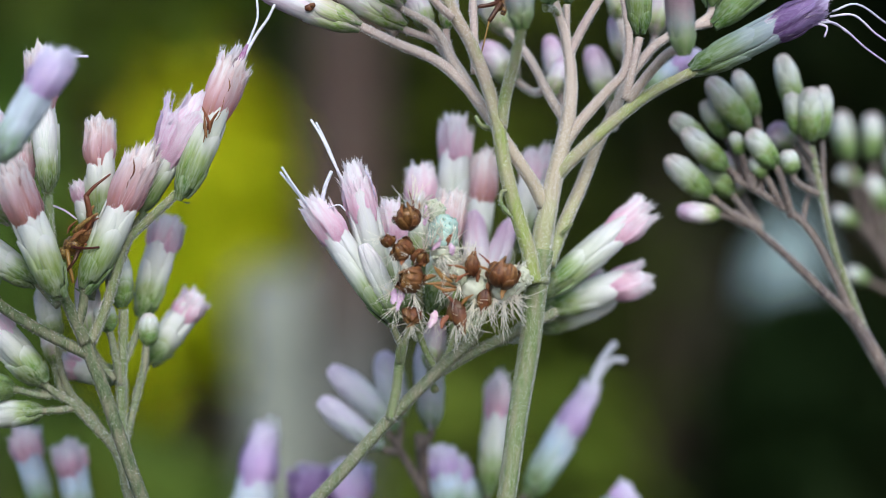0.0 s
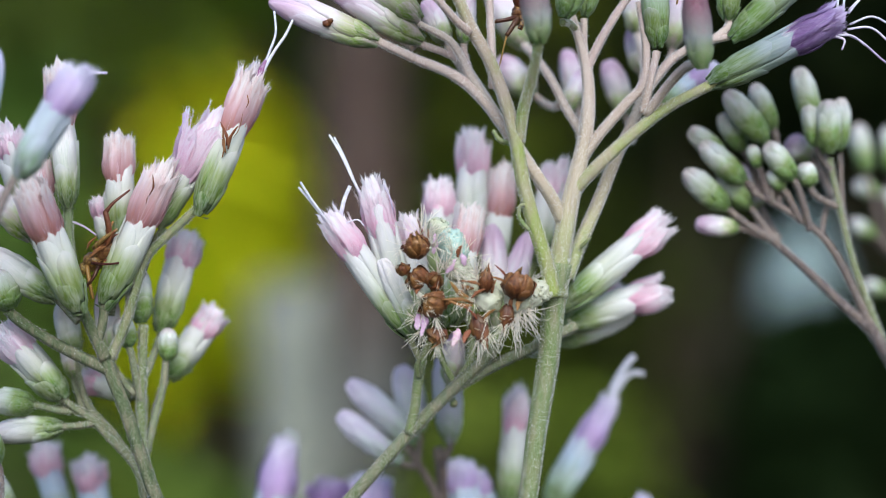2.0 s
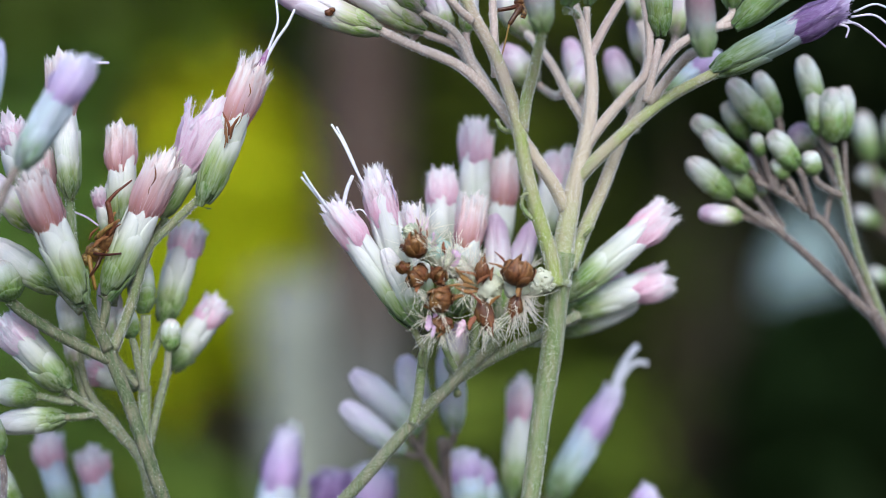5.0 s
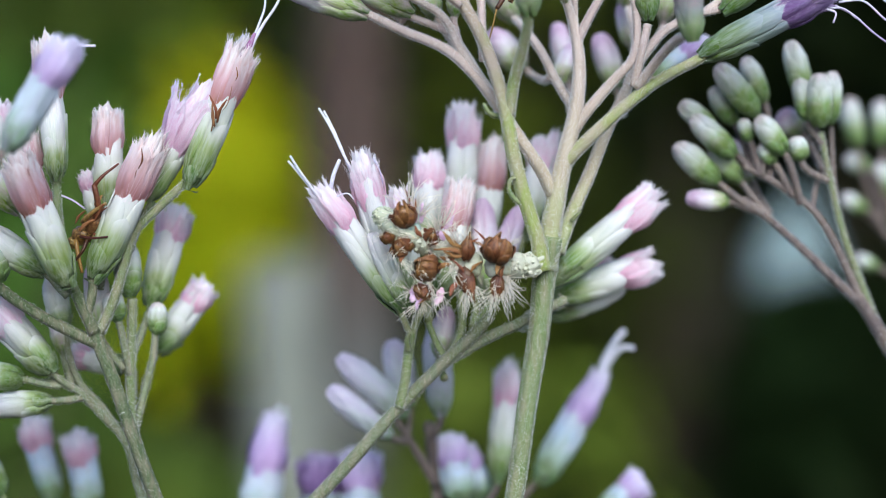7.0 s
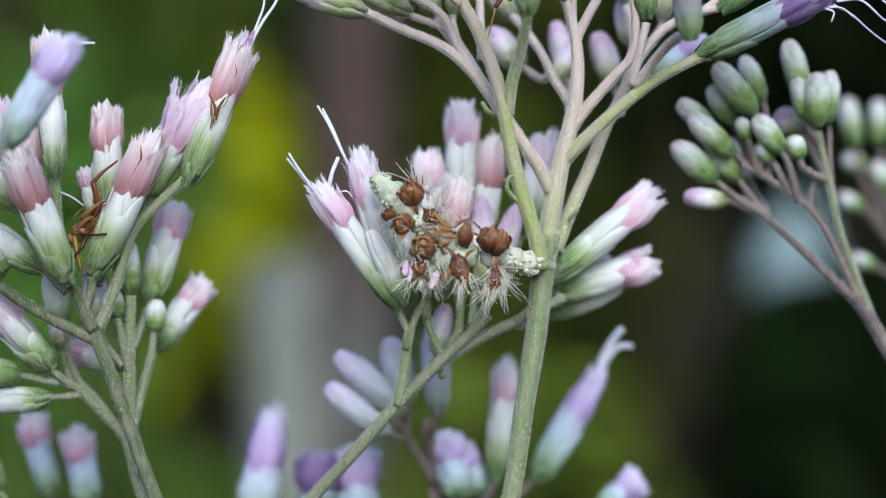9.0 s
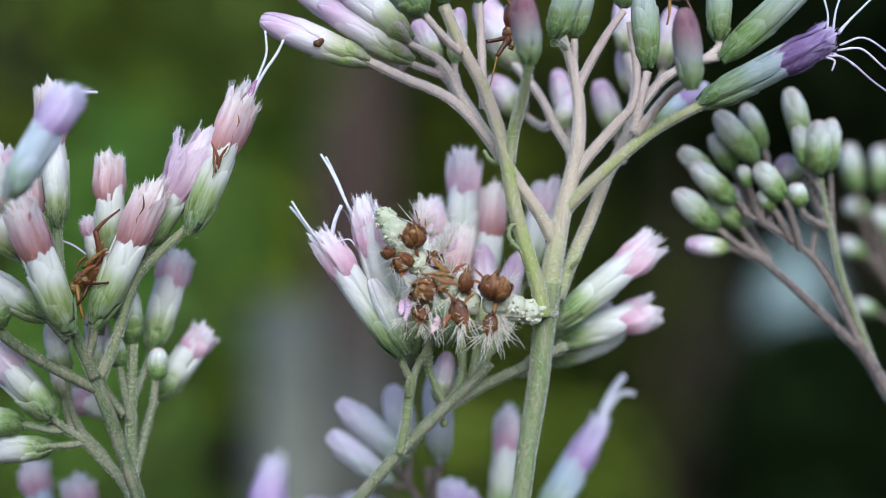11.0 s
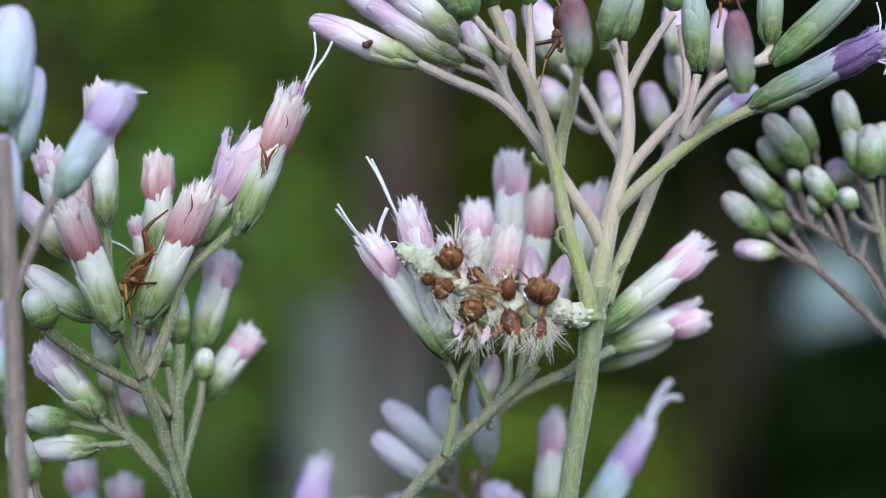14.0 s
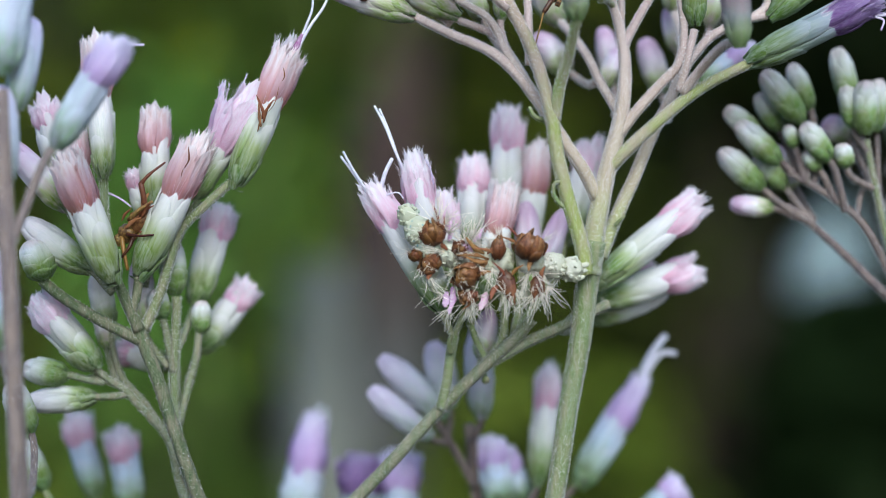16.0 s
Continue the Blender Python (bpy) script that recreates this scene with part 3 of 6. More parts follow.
def open_shapes(seed, material, tuft, spread=1.0, split=0.52):
    """Involucre of pale bracts with a brush of florets and hairs above it."""
    rnd = random.Random(seed)
    s = split
    prof = curve_of([(0, 0.26), (s * 0.10, 0.46), (s * 0.3, 0.66), (s * 0.7, 0.74), (s, 0.72), (s * 1.35, 0.68)])
    core = mesh_of("involucre", *spindle(prof, s * 1.02), material)
    pieces = []
    for count, a, b, lift, half in ((4, 0.30 * s, 1.20 * s, 0.05, 0.80), (3, 0.12 * s, 0.84 * s, 0.09, 0.90), (3, 0.0, 0.46 * s, 0.13, 0.96), (3, -0.03, 0.26 * s, 0.15, 0.90)):
        off = rnd.random() * 6.28
        for k in range(count):
            phi = off + 2 * math.pi * (k + rnd.uniform(-0.14, 0.14)) / count
            scale = bract_shape(a, b - rnd.uniform(0, 0.30 * s), phi, half + rnd.uniform(-0.12, 0.08), prof, lift, rnd.uniform(-0.04, 0.08), rnd.uniform(3.0, 4.5))
            pieces.append(mesh_of("bract", *downy(rnd, scale, 14), material))
    florets = []
    for k in range(13):                                  # a ring of eight, a ring of four, one in the middle
        ring = 0 if k < 8 else 1 if k < 12 else 2
        ang = 2 * math.pi * k / (8, 4, 1)[ring] + rnd.uniform(-0.2, 0.2)
        foot, mouth = (0.47, 0.28, 0.06)[ring], (0.78, 0.48, 0.14)[ring] * spread
        reach = rnd.uniform(0.87, 0.97) if ring == 0 else rnd.uniform(0.92, 1.02)
        if spread > 1.6:
            reach -= 0.10 * (ring == 0)
        limbs = [ribbon(rnd, ang, foot, mouth * rnd.uniform(0.90, 1.08), s * 0.80, reach, rnd.uniform(0.32, 0.42) * max(1.0, 0.75 * spread), rnd.uniform(0.18, 0.30), 0.028)]
        for side in (-1, 1):                             # narrower limbs stand half behind the broad one
            limbs.append(ribbon(rnd, ang + side * rnd.uniform(0.22, 0.42), foot * 0.8, mouth * rnd.uniform(0.74, 1.02), s * 0.80, reach * rnd.uniform(0.93, 1.01), rnd.uniform(0.14, 0.24) * max(1.0, 0.75 * spread), rnd.uniform(0.12, 0.24), 0.032))
        verts, faces = join(limbs)
        for _ in range(8):                               # frayed threads round the mouth
            b2, f = ang + rnd.gauss(0, 0.22), rnd.uniform(0.62, 0.92)
            zz = s * 0.8 + (reach - s * 0.8) * f
            rr, far2 = foot + (mouth - foot) * f ** 1.2 + 0.10, rnd.uniform(0.02, 0.24)
            hair(verts, faces, rnd, (rr * math.cos(b2), rr * math.sin(b2), zz), ((rr + far2) * math.cos(b2 + 0.1), (rr + far2) * math.sin(b2 + 0.1), zz + rnd.uniform(0.02, 0.07)), 0.012, 0.02)
        florets.append(mesh_of("floret", verts, faces, tuft))
    verts, faces = [], []
    for k in range(150):
        a = rnd.uniform(0, 2 * math.pi)
        b = a + rnd.uniform(-0.22, 0.22)
        r0 = 0.45 + 0.3 * rnd.random()
        r1 = (0.62 + 0.40 * rnd.random() + (0.25 if rnd.random() < 0.08 else 0)) * min(spread, 1.3)
        hair(verts, faces, rnd, (r0 * math.cos(a), r0 * math.sin(a), s * 0.9), (r1 * math.cos(b), r1 * math.sin(b), rnd.uniform(0.66, 0.96)), 0.009, 0.05)
    pappus = mesh_of("pappus", verts, faces, M_PAPPUS)
    return core, pieces, florets, pappus


KINDS = {
    "bud": [bud_shapes(k, M_BUD) for k in (1, 2, 3)],
    "crown": [bud_shapes(k, M_CROWNBUD) for k in (1, 2, 3)],
    "pale": [bud_shapes(k, M_WHITE) for k in (4, 5)],
    "frost": [bud_shapes(7, M_FROST), bud_shapes(8, M_FROST)],
    "plum": [bud_shapes(6, M_PURPLEBUD)],
    "pink": [open_shapes(11, M_OPEN, M_PINK, 1.0, 0.70), open_shapes(12, M_OPEN, M_PINK, 1.08, 0.72), open_shapes(13, M_OPEN, M_PINK, 0.96, 0.69), open_shapes(14, M_OPEN, M_PINK, 1.04, 0.71)],
    "blush": [open_shapes(16, M_SHADYBRACT, M_PINK, 0.95, 0.70), open_shapes(17, M_SHADYBRACT, M_PINK, 0.88, 0.72)],
    "rose": [open_shapes(21, M_SHADYBRACT, M_ROSE, 1.04, 0.58), open_shapes(22, M_SHADYBRACT, M_ROSE, 1.10, 0.56), open_shapes(23, M_SHADYBRACT, M_ROSE, 0.98, 0.60)],
    "violet": [open_shapes(33, M_DUSKBRACT, M_VIOLET, 0.9, 0.6)],
    "cream": [open_shapes(18, M_SHADYBRACT, M_FAN, 0.95, 0.66)],
    "half": [bud_shapes(9, M_SHADYBRACT), bud_shapes(10, M_SHADYBRACT)],
    "haze": [open_shapes(34, M_SKYTINT, M_LILAC, 1.15, 0.66)],
    "mist": [bud_shapes(35, M_SKYTINT)],
    "spire": [open_shapes(36, M_SKYGREYBRACT, M_LILAC, 0.55, 0.55)],
    "mauve": [open_shapes(37, M_SKYGREYBRACT, M_PINK, 1.15, 0.62)],
    "fan": [open_shapes(15, M_OPEN, M_FAN, 2.2, 0.44)],
    "lilac": [open_shapes(31, M_SKYGREYBRACT, M_LILAC, 0.95, 0.58), open_shapes(32, M_SKYGREYBRACT, M_LILAC, 1.05, 0.55)],
}
NAMES = {"crown": ("bud", "closed olive-grey flower bud"), "bud": ("bud", "closed grey-green flower bud"), "pale": ("bud", "swollen white bud with a lilac tip"), "frost": ("bud", "swollen bluish-white bud"), "plum": ("bud", "grey bud with a purple tip"),
         "pink": ("flower_head", "open pink head above pale bracts"), "cream": ("flower_head", "ragged white head above dark green bracts"), "half": ("bud", "half-grown bud with green base and white tip"), "haze": ("flower_head", "bluish-white head with a lilac tip"), "mist": ("bud", "pale bluish bud"), "blush": ("flower_head", "half-open pink head above greenish-white bracts"), "rose": ("flower_head", "fading rose-brown head above pale bracts"),
         "fan": ("flower_head", "open pink head spread like a fan"), "spire": ("flower_head", "pointed lilac head above bluish bracts"), "mauve": ("flower_head", "ragged mauve head above bluish-white bracts"),
         "violet": ("flower_head", "opening violet head with long white styles"),
         "lilac": ("flower_head", "lilac head above pale bracts")}
FAT = {"crown": 0.89, "bud": 0.89, "pale": 0.88, "plum": 0.98, "frost": 0.95, "pink": 0.95, "blush": 0.92, "half": 0.92, "cream": 0.95, "haze": 0.95, "mist": 0.95, "rose": 0.9, "lilac": 0.98, "violet": 0.95, "fan": 0.95, "spire": 1.0, "mauve": 0.95}
turns = random.Random(77)
STALKS = {}          # plant -> what its small stalks are made of, where not pinkish


def head(plant, kind, base, tip, r, stalk=None, stalk_r=0.45, stalk_mat=None):
    """A flower head or bud from base to tip (mm) with half width r (mm), on a stalk that comes from another point."""
    b, t = P(*base), P(*tip)
    axis = t - b
    if kind in ("bud", "crown"):
        b = b + axis * 0.10
        axis = axis * 0.88
        base = tuple(Vector(base).lerp(Vector(tip), 0.10))
    length = axis.length
    r = r * FAT[kind]
    m = Matrix.Translation(b - plant.location) @ axis.to_track_quat("Z", "Y").to_matrix().to_4x4() @ pose(0, 0, 0, 0, 0, turns.uniform(0, 360)) \
        @ Matrix.Diagonal((r * 0.001, r * 0.001, length, 1))
    shapes = KINDS[kind][turns.randrange(len(KINDS[kind]))]
    name, label = NAMES[kind]
    ob = part(name, shapes[0], plant, m, label)
    for me in shapes[1]:
        part("bract", me, ob)
    if len(shapes) > 2:
        for me in shapes[2]:
            part("floret", me, ob)
        part("pappus", shapes[3], ob, kind="stuff")
    if stalk is not None:
        a = Vector(stalk)
        e = Vector(base)
        into = (Vector(tip) - e).normalized()
        span = (e - a).length
        stem(plant, "stalk", [tuple(a), tuple(a.lerp(e, 0.5) - into * span * 0.12 + Vector((0, 0, -0.03 * span))), tuple(e - into * min(0.25 * span, 0.6)), tuple(e + into * 0.15)],
             stalk_r, stalk_r * 0.85, stalk_mat or STALKS.get(plant.name, M_STEM), 0.8)
    return ob


def style(plant, points, r=0.10):
    """A forked style arm: a soft white thread."""
    base = np.array(plant.location)
    path = spline([np.array(P(*p)) - base for p in points], 5)
    mid = path[0].copy()
    ob = part("style", mesh_of("style", *tube(path - mid, np.linspace(r, r * 0.8, len(path)) * 0.001, 7, 0.06), M_STYLE), plant, Matrix.Translation(mid), "thin white style")
    return ob

# ---- the place: rough ground that climbs to a wooded bank behind the flowers ----
def ground_height(x, y):
    rise = 1.3 * (1 + math.tanh((y - 3.6) * 0.75)) + min(4.0, max(0.0, y - 5.0) * 0.12)
    back = 0.75 * (1 - math.tanh((y + 6.0) * 0.45))
    return rise + back + 0.06 * noise.noise(Vector((x * 0.7, y * 0.7, 0.0))) + 0.02 * noise.noise(Vector((x * 3, y * 3, 5.0)))


def make_ground():
    knots = sorted({round(math.copysign(abs(s) ** 2.6 * 600, s), 3) for s in np.linspace(-1, 1, 121)})
    verts = [(x, y, ground_height(x, y)) for y in knots for x in knots]
    n = len(knots)
    faces = [(j * n + i, j * n + i + 1, (j + 1) * n + i + 1, (j + 1) * n + i) for j in range(n - 1) for i in range(n - 1)]
    tagged(new("ground", mesh_of("ground", verts, faces, M_SHADEDSOIL)), "mossy soil rising to a bank, coloured near-black for its shade", "ground", kind="structure")


def leaf_shape(material, length=1.0, width=0.42):
    verts, faces = [], []
    for i in range(5):
        v = i / 4
        w = width * math.sin(math.pi * (0.08 + 0.9 * v)) * 0.5
        sag = -0.25 * v * v * length
        verts += [(-w, v * length, sag + 0.06 * w), (0, v * length, sag - 0.05), (w, v * length, sag + 0.06 * w)]
    for i in range(4):
        a = i * 3
        faces += [(a, a + 1, a + 4, a + 3), (a + 1, a + 2, a + 5, a + 4)]
    return np.array(verts), faces


def leafy_mass(material, count, rnd, inside, size):
    """Many separate leaves, each bent and turned its own way, in one mesh."""
    lv, lf = leaf_shape(material)
    verts, faces = [], []
    for _ in range(count):
        c = np.array(inside(rnd))
        q = np.array(Euler((rnd.uniform(-0.9, 0.5), rnd.uniform(-0.7, 0.7), rnd.uniform(0, 6.28))).to_matrix())
        k = size * rnd.uniform(0.6, 1.3)
        o = len(verts)
        verts += list((lv * k) @ q.T + c)
        faces += [tuple(i + o for i in f) for f in lf]
    return mesh_of("leaves", verts, faces, material)


def ball(cx, cy, cz, rx, ry, rz):
    def pick(rnd):
        while True:
            p = [rnd.uniform(-1, 1) for _ in range(3)]
            d = sum(c * c for c in p)
            if d < 1 and rnd.random() < 0.35 + d:
                return cx + p[0] * rx, cy + p[1] * ry, cz + p[2] * rz
    return pick


def shrub(name, label, x, y, clumps, material, seed, size=0.06, per=260, bark=None, category="shrub"):
    """Stems from the soil into clumps of leaves; clumps: (dx, height, width, tall) in metres above the soil."""
    rnd = random.Random(seed)
    z = ground_height(x, y)
    ob = thing(name, label, category, (x, y, z - 0.03))
    for dx, h, w, tall in clumps:
        dy = rnd.uniform(-0.1, 0.1)
        path = spline([(dx * 0.15, dy * 0.2, 0), (dx * 0.4, dy * 0.5, h * 0.4), (dx * 0.8, dy, h * 0.8), (dx, dy, h + tall * 0.3)], 4)
        part("trunk", mesh_of("trunk", *tube(path, np.linspace(0.016, 0.005, len(path)), 8, 0.08, rnd), bark or M_BARK_DARK), ob)
        part("crown", leafy_mass(material, per, rnd, ball(dx, dy, h, w, min(w, 0.3), tall), size), ob)
    return ob


def tree(name, label, x, y, r, tall, material, seed, lean=0.0, reach=1.2, leaves=700):
    """A trunk with limbs that carry wide leafy crowns; the crowns, out of view, are added to shade the bank."""
    rnd = random.Random(seed)
    z = ground_height(x, y)
    ob = thing(name, label, "tree", (x, y, z - 0.1))
    path = spline([(0, 0, 0), (lean * 0.3, 0, tall * 0.3), (lean * 0.7, 0.05, tall * 0.7), (lean, 0, tall)], 8)
    radii = np.linspace(r * 1.1, r * 0.5, len(path))
    radii[0] *= 1.35
    radii[1] *= 1.12
    part("trunk", mesh_of("trunk", *tube(path, radii, 20, 0.05, rnd), material), ob)
    for k in range(7):
        a, h = 6.28 * k / 7 + rnd.uniform(-0.3, 0.3), tall * rnd.uniform(0.74, 0.97)
        far = reach * rnd.uniform(0.7, 1.1)
        limb = spline([(lean * 0.8, 0, h - 0.1), (far * 0.5 * math.cos(a), far * 0.5 * math.sin(a), h + 0.25), (far * math.cos(a), far * math.sin(a), h + 0.45)], 5)
        part("limb", mesh_of("limb", *tube(limb, np.linspace(r * 0.4, r * 0.12, len(limb)), 8, 0.06, rnd), material), ob)
        part("crown", leafy_mass(M_DEEPSHADELEAF, leaves, rnd, ball(limb[-1][0], limb[-1][1], limb[-1][2], reach * 0.75, reach * 0.75, 0.45), 0.2), ob)
    return ob


def stump(x, y, r, top):
    """A weathered grey stump with a broken, hollow top."""
    z = ground_height(x, y) - 0.05
    ob = thing("tree_stump", "weathered pale grey broken tree stump on the bank", "stump", (x, y, z))
    rnd = random.Random(90)
    h = top - z
    path = np.array([(0.01 * math.sin(4 * k / 9), 0, h * k / 9) for k in range(10)])
    v, f = tube(path, [r * (1.25 - 0.25 * min(1, 3 * k / 9)) for k in range(10)], 18, 0.05, rnd)
    for i in range(9 * 18, 10 * 18):
        v[i] = v[i] + np.array((0, 0, rnd.uniform(-0.02, 0.05)))
    v[-1] = v[-1] - np.array((0, 0, 0.05))
    part("trunk", mesh_of("trunk", v, f, M_GREYWOOD), ob)


def boulder(x, y, z, r, seed, tall):
    bm = bmesh.new()
    bmesh.ops.create_icosphere(bm, subdivisions=4, radius=1)
    for v in bm.verts:
        n = 1 + 0.18 * noise.noise(v.co * 1.3 + Vector((seed, 0, 0))) + 0.05 * noise.noise(v.co * 4)
        v.co = Vector((v.co.x * r * n, v.co.y * r * 0.8 * n, v.co.z * tall * n))
    me = bpy.data.meshes.new("boulder")
    bm.to_mesh(me)
    bm.free()
    me.materials.append(M_SKYGAP)
    me.polygons.foreach_set("use_smooth", [True] * len(me.polygons))
    ob = new("boulder", me)
    ob.location = (x, y, z)
    tagged(ob, "pale grey-blue upright boulder standing in for a gap of sky, half hidden in undergrowth", "boulder")


make_ground()
tree("tree", "slender grey-brown tree trunk behind the flowers", -0.178, 2.75, 0.075, 5.6, M_BARK, 5, 0.05, 0.7, 200)
tree("tree", "brown tree trunk on the bank, bark coloured darker upward for deep shade", 0.485, 3.1, 0.085, 5.4, M_BARK_SHADED, 8, -0.08, 0.7, 200)
# Four unseen trees, added only to keep sun and sky off the bank.
tree("tree", "unseen dark tree added so that its wide crown shades the bank", 1.9, 2.4, 0.14, 4.0, M_BARK_DARK, 9, 0.1, 1.6)
tree("tree", "unseen dark tree added so that its wide crown shades the bank", 1.3, 5.2, 0.12, 3.6, M_BARK_DARK, 10, 0.1, 1.7)
tree("tree", "unseen dark tree added so that its wide crown shades the bank", -1.9, 4.6, 0.13, 3.8, M_BARK_DARK, 11, -0.1, 1.7)
tree("tree", "unseen dark tree added so that its wide crown shades the bank", -0.3, 6.2, 0.13, 3.6, M_BARK_DARK, 12, 0.0, 1.9)
yellow_shrub = shrub("yellow_shrub", "shrub with bright yellow-green leaves, sunlight put into their colour", -0.455, 3.05,
                     [(0.0, 0.46, 0.17, 0.22), (-0.02, 0.66, 0.15, 0.2), (0.05, 0.32, 0.13, 0.16), (0.02, 0.55, 0.15, 0.22), (-0.08, 0.35, 0.14, 0.18)], M_SUNLITLEAF, 3, 0.07, 420)
shrub("olive_shrub", "olive-green leafy shrub on the bank", -0.85, 3.2, [(0.0, 0.35, 0.3, 0.35), (-0.3, 0.7, 0.3, 0.3), (0.25, 0.85, 0.25, 0.25), (0.5, 0.95, 0.3, 0.2)], M_OLIVELEAF, 4, 0.08, 420)
shrub("olive_shrub", "low olive-green shrub beside the trunk", 0.10, 3.3, [(0.0, 0.25, 0.22, 0.3), (0.05, 0.75, 0.25, 0.35), (0.25, 0.1, 0.2, 0.2), (-0.25, 0.6, 0.25, 0.35), (0.15, 1.0, 0.3, 0.3)], M_OLIVELEAF, 14, 0.07, 340)
shrub("dark_shrub", "dark green shrub, its leaves coloured for deep shade", 0.95, 3.4, [(0.0, 0.3, 0.35, 0.4), (-0.3, 0.6, 0.3, 0.35), (0.35, 0.7, 0.35, 0.4), (0.0, 0.9, 0.4, 0.3)], M_DEEPSHADELEAF, 24, 0.08, 420)
shrub("dark_shrub", "tall dark evergreen shrub, its leaves coloured for deep shade", 0.85, 2.75, [(-0.2, 1.12, 0.3, 0.28), (0.25, 1.15, 0.3, 0.35), (0.4, 0.75, 0.26, 0.4)], M_DEEPSHADELEAF, 54, 0.09, 460)
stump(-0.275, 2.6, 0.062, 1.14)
# Made-up boulder in place of a bright sky gap between the leaves.
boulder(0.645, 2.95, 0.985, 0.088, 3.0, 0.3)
shrub("dark_shrub", "low undergrowth around the pale boulder, leaves coloured dark for shade", 0.66, 2.74, [(-0.02, 0.43, 0.15, 0.2), (0.16, 0.46, 0.15, 0.22), (0.0, 0.38, 0.16, 0.22), (0.08, 0.38, 0.16, 0.22), (0.02, 0.2, 0.2, 0.22)], M_DEEPSHADELEAF, 64, 0.08, 800)
# Added to darken the foot of the bank; the leaf colour holds the shade.
shrub("dark_shrub", "low undergrowth added in front of the bank, leaves coloured dark for shade", 0.75, 2.45, [(0.14, 0.38, 0.28, 0.26), (0.38, 0.44, 0.25, 0.3), (-0.62, 0.30, 0.2, 0.2)], M_DEEPSHADELEAF, 34, 0.09, 420)
shrub("dark_shrub", "low dark undergrowth at the foot of the trunk", -0.25, 2.45, [(-0.35, 0.3, 0.25, 0.2), (0.35, 0.4, 0.25, 0.25)], M_OLIVELEAF, 44, 0.08, 380)
shrub("dark_shrub", "low dark green undergrowth beneath the yellow shrub", -0.62, 2.5, [(0.0, 0.38, 0.2, 0.16), (-0.3, 0.45, 0.25, 0.2), (0.2, 0.3, 0.15, 0.14)], M_GREENLEAF, 74, 0.08, 300)
shrub("olive_shrub", "olive-green shrub between two trunks, leaves darkened for shade", 0.38, 2.95, [(0.0, 0.7, 0.16, 0.3), (0.05, 1.05, 0.18, 0.3), (-0.08, 0.4, 0.15, 0.25)], M_SHADELEAF, 84, 0.06, 260)

# ---- the flowering plants ----
def plant_at(label, foot):
    return thing("flowering_plant", label, "plant", (foot[0], foot[1], ground_height(foot[0], foot[1]) - 0.01), "wild flowering plants")


def foot_of(points, dx=0.0, dy=0.0):
    """The lowest point of a stem carried down to the soil."""
    p = P(*points)
    return p.x + dx, p.y + dy


def to_soil(plant, first, r0, r1, material, lean):
    """The long lower stem from the soil up to the first visible point."""
    x0, y0 = plant.location.x * 1000, plant.location.y * 1000
    x1, y1, z1 = first
    z0 = (plant.location.z - EYE) * 1000
    lx, lz = lean
    stem(plant, "lower_stem", [(x0, y0, z0), (x0 + (x1 - x0) * 0.2, y0 + (y1 - y0) * 0.3, z0 * 0.66), (x1 - lx * 6, y1 + (y0 - y1) * 0.1, z1 - lz * 6), first,
                               (x1 + lx * 0.3, y1, z1 + lz * 0.3)], r0, r1, material, 0.0)


# the central plant
main = plant_at("tall flowering plant with downy pinkish-green stems and pale heads", foot_of((3.5, 0.0, -25.7), -0.05, 0.02))
to_soil(main, (4.7, 0.0, -22.5), 2.0, 0.83, M_STEM_GREEN, (0.6, 4.0))
stem(main, "main_stem", [(4.6, 0.0, -23.0), (5.2, 0.0, -19.7), (6.0, 0.0, -13.8), (7.0, 0.0, -7.8), (7.5, 0.0, -3.2), (8.0, 0.0, 0.0)], 0.76, 1.06, M_STEM_GREEN, 1.0)
stem(main, "main_stem", [(7.6, 0.0, -2.7), (8.0, 0.0, 0.5), (8.6, 0.0, 3.7), (9.2, 0.0, 6.5), (10.1, 0.0, 10.2), (10.4, 0.0, 13.8), (10.1, 0.0, 16.6), (9.4, 0.0, 19.1), (8.6, 0.0, 21.7)], 1.01, 0.28, M_STEM, 1.4)
stem(main, "branch", [(7.3, -1.4, -2.7), (6.8, -1.6, 0.0), (5.8, -1.8, 3.2), (4.9, -1.9, 6.8), (4.4, -2.0, 9.8), (3.5, -2.0, 13.2), (2.4, -2.0, 16.1), (0.7, -2.4, 19.2), (-0.6, -2.8, 22.3)], 0.87, 0.64, M_STEM_MIX, 0.9)
stem(main, "branch", [(8.2, 0.0, 3.5), (7.2, -0.3, 5.5), (5.7, -0.6, 7.7), (3.9, -0.2, 10.5), (1.7, 0.0, 13.4), (-0.4, 0.4, 15.3), (-3.9, 0.8, 16.9), (-7.2, 1.0, 18.5)], 0.78, 0.46, M_STEM, 1.3)
stem(main, "branch", [(4.2, 0.0, 9.9), (2.5, 0.0, 12.7), (0.7, 0.5, 15.5), (-0.7, 0.9, 18.1), (-3.7, 1.0, 19.9)], 0.60, 0.37, M_STEM, 1.3)
stem(main, "branch", [(3.0, 0.4, 11.8), (1.3, 1.0, 14.9), (-0.2, 1.5, 16.8), (-3.7, 1.5, 18.3)], 0.46, 0.37, M_STEM, 1.2)
stem(main, "branch", [(4.6, -1.8, 9.8), (5.0, -3.0, 12.4), (5.6, -5.0, 14.7), (6.0, -7.5, 17.0)], 0.69, 0.51, M_STEM_MIX, 1)
stem(main, "branch", [(2.6, -1.6, 14.1), (2.5, -1.5, 17.3), (2.4, -1.0, 20.1), (2.3, -1.0, 22.9)], 0.46, 0.41, M_STEM, 1)
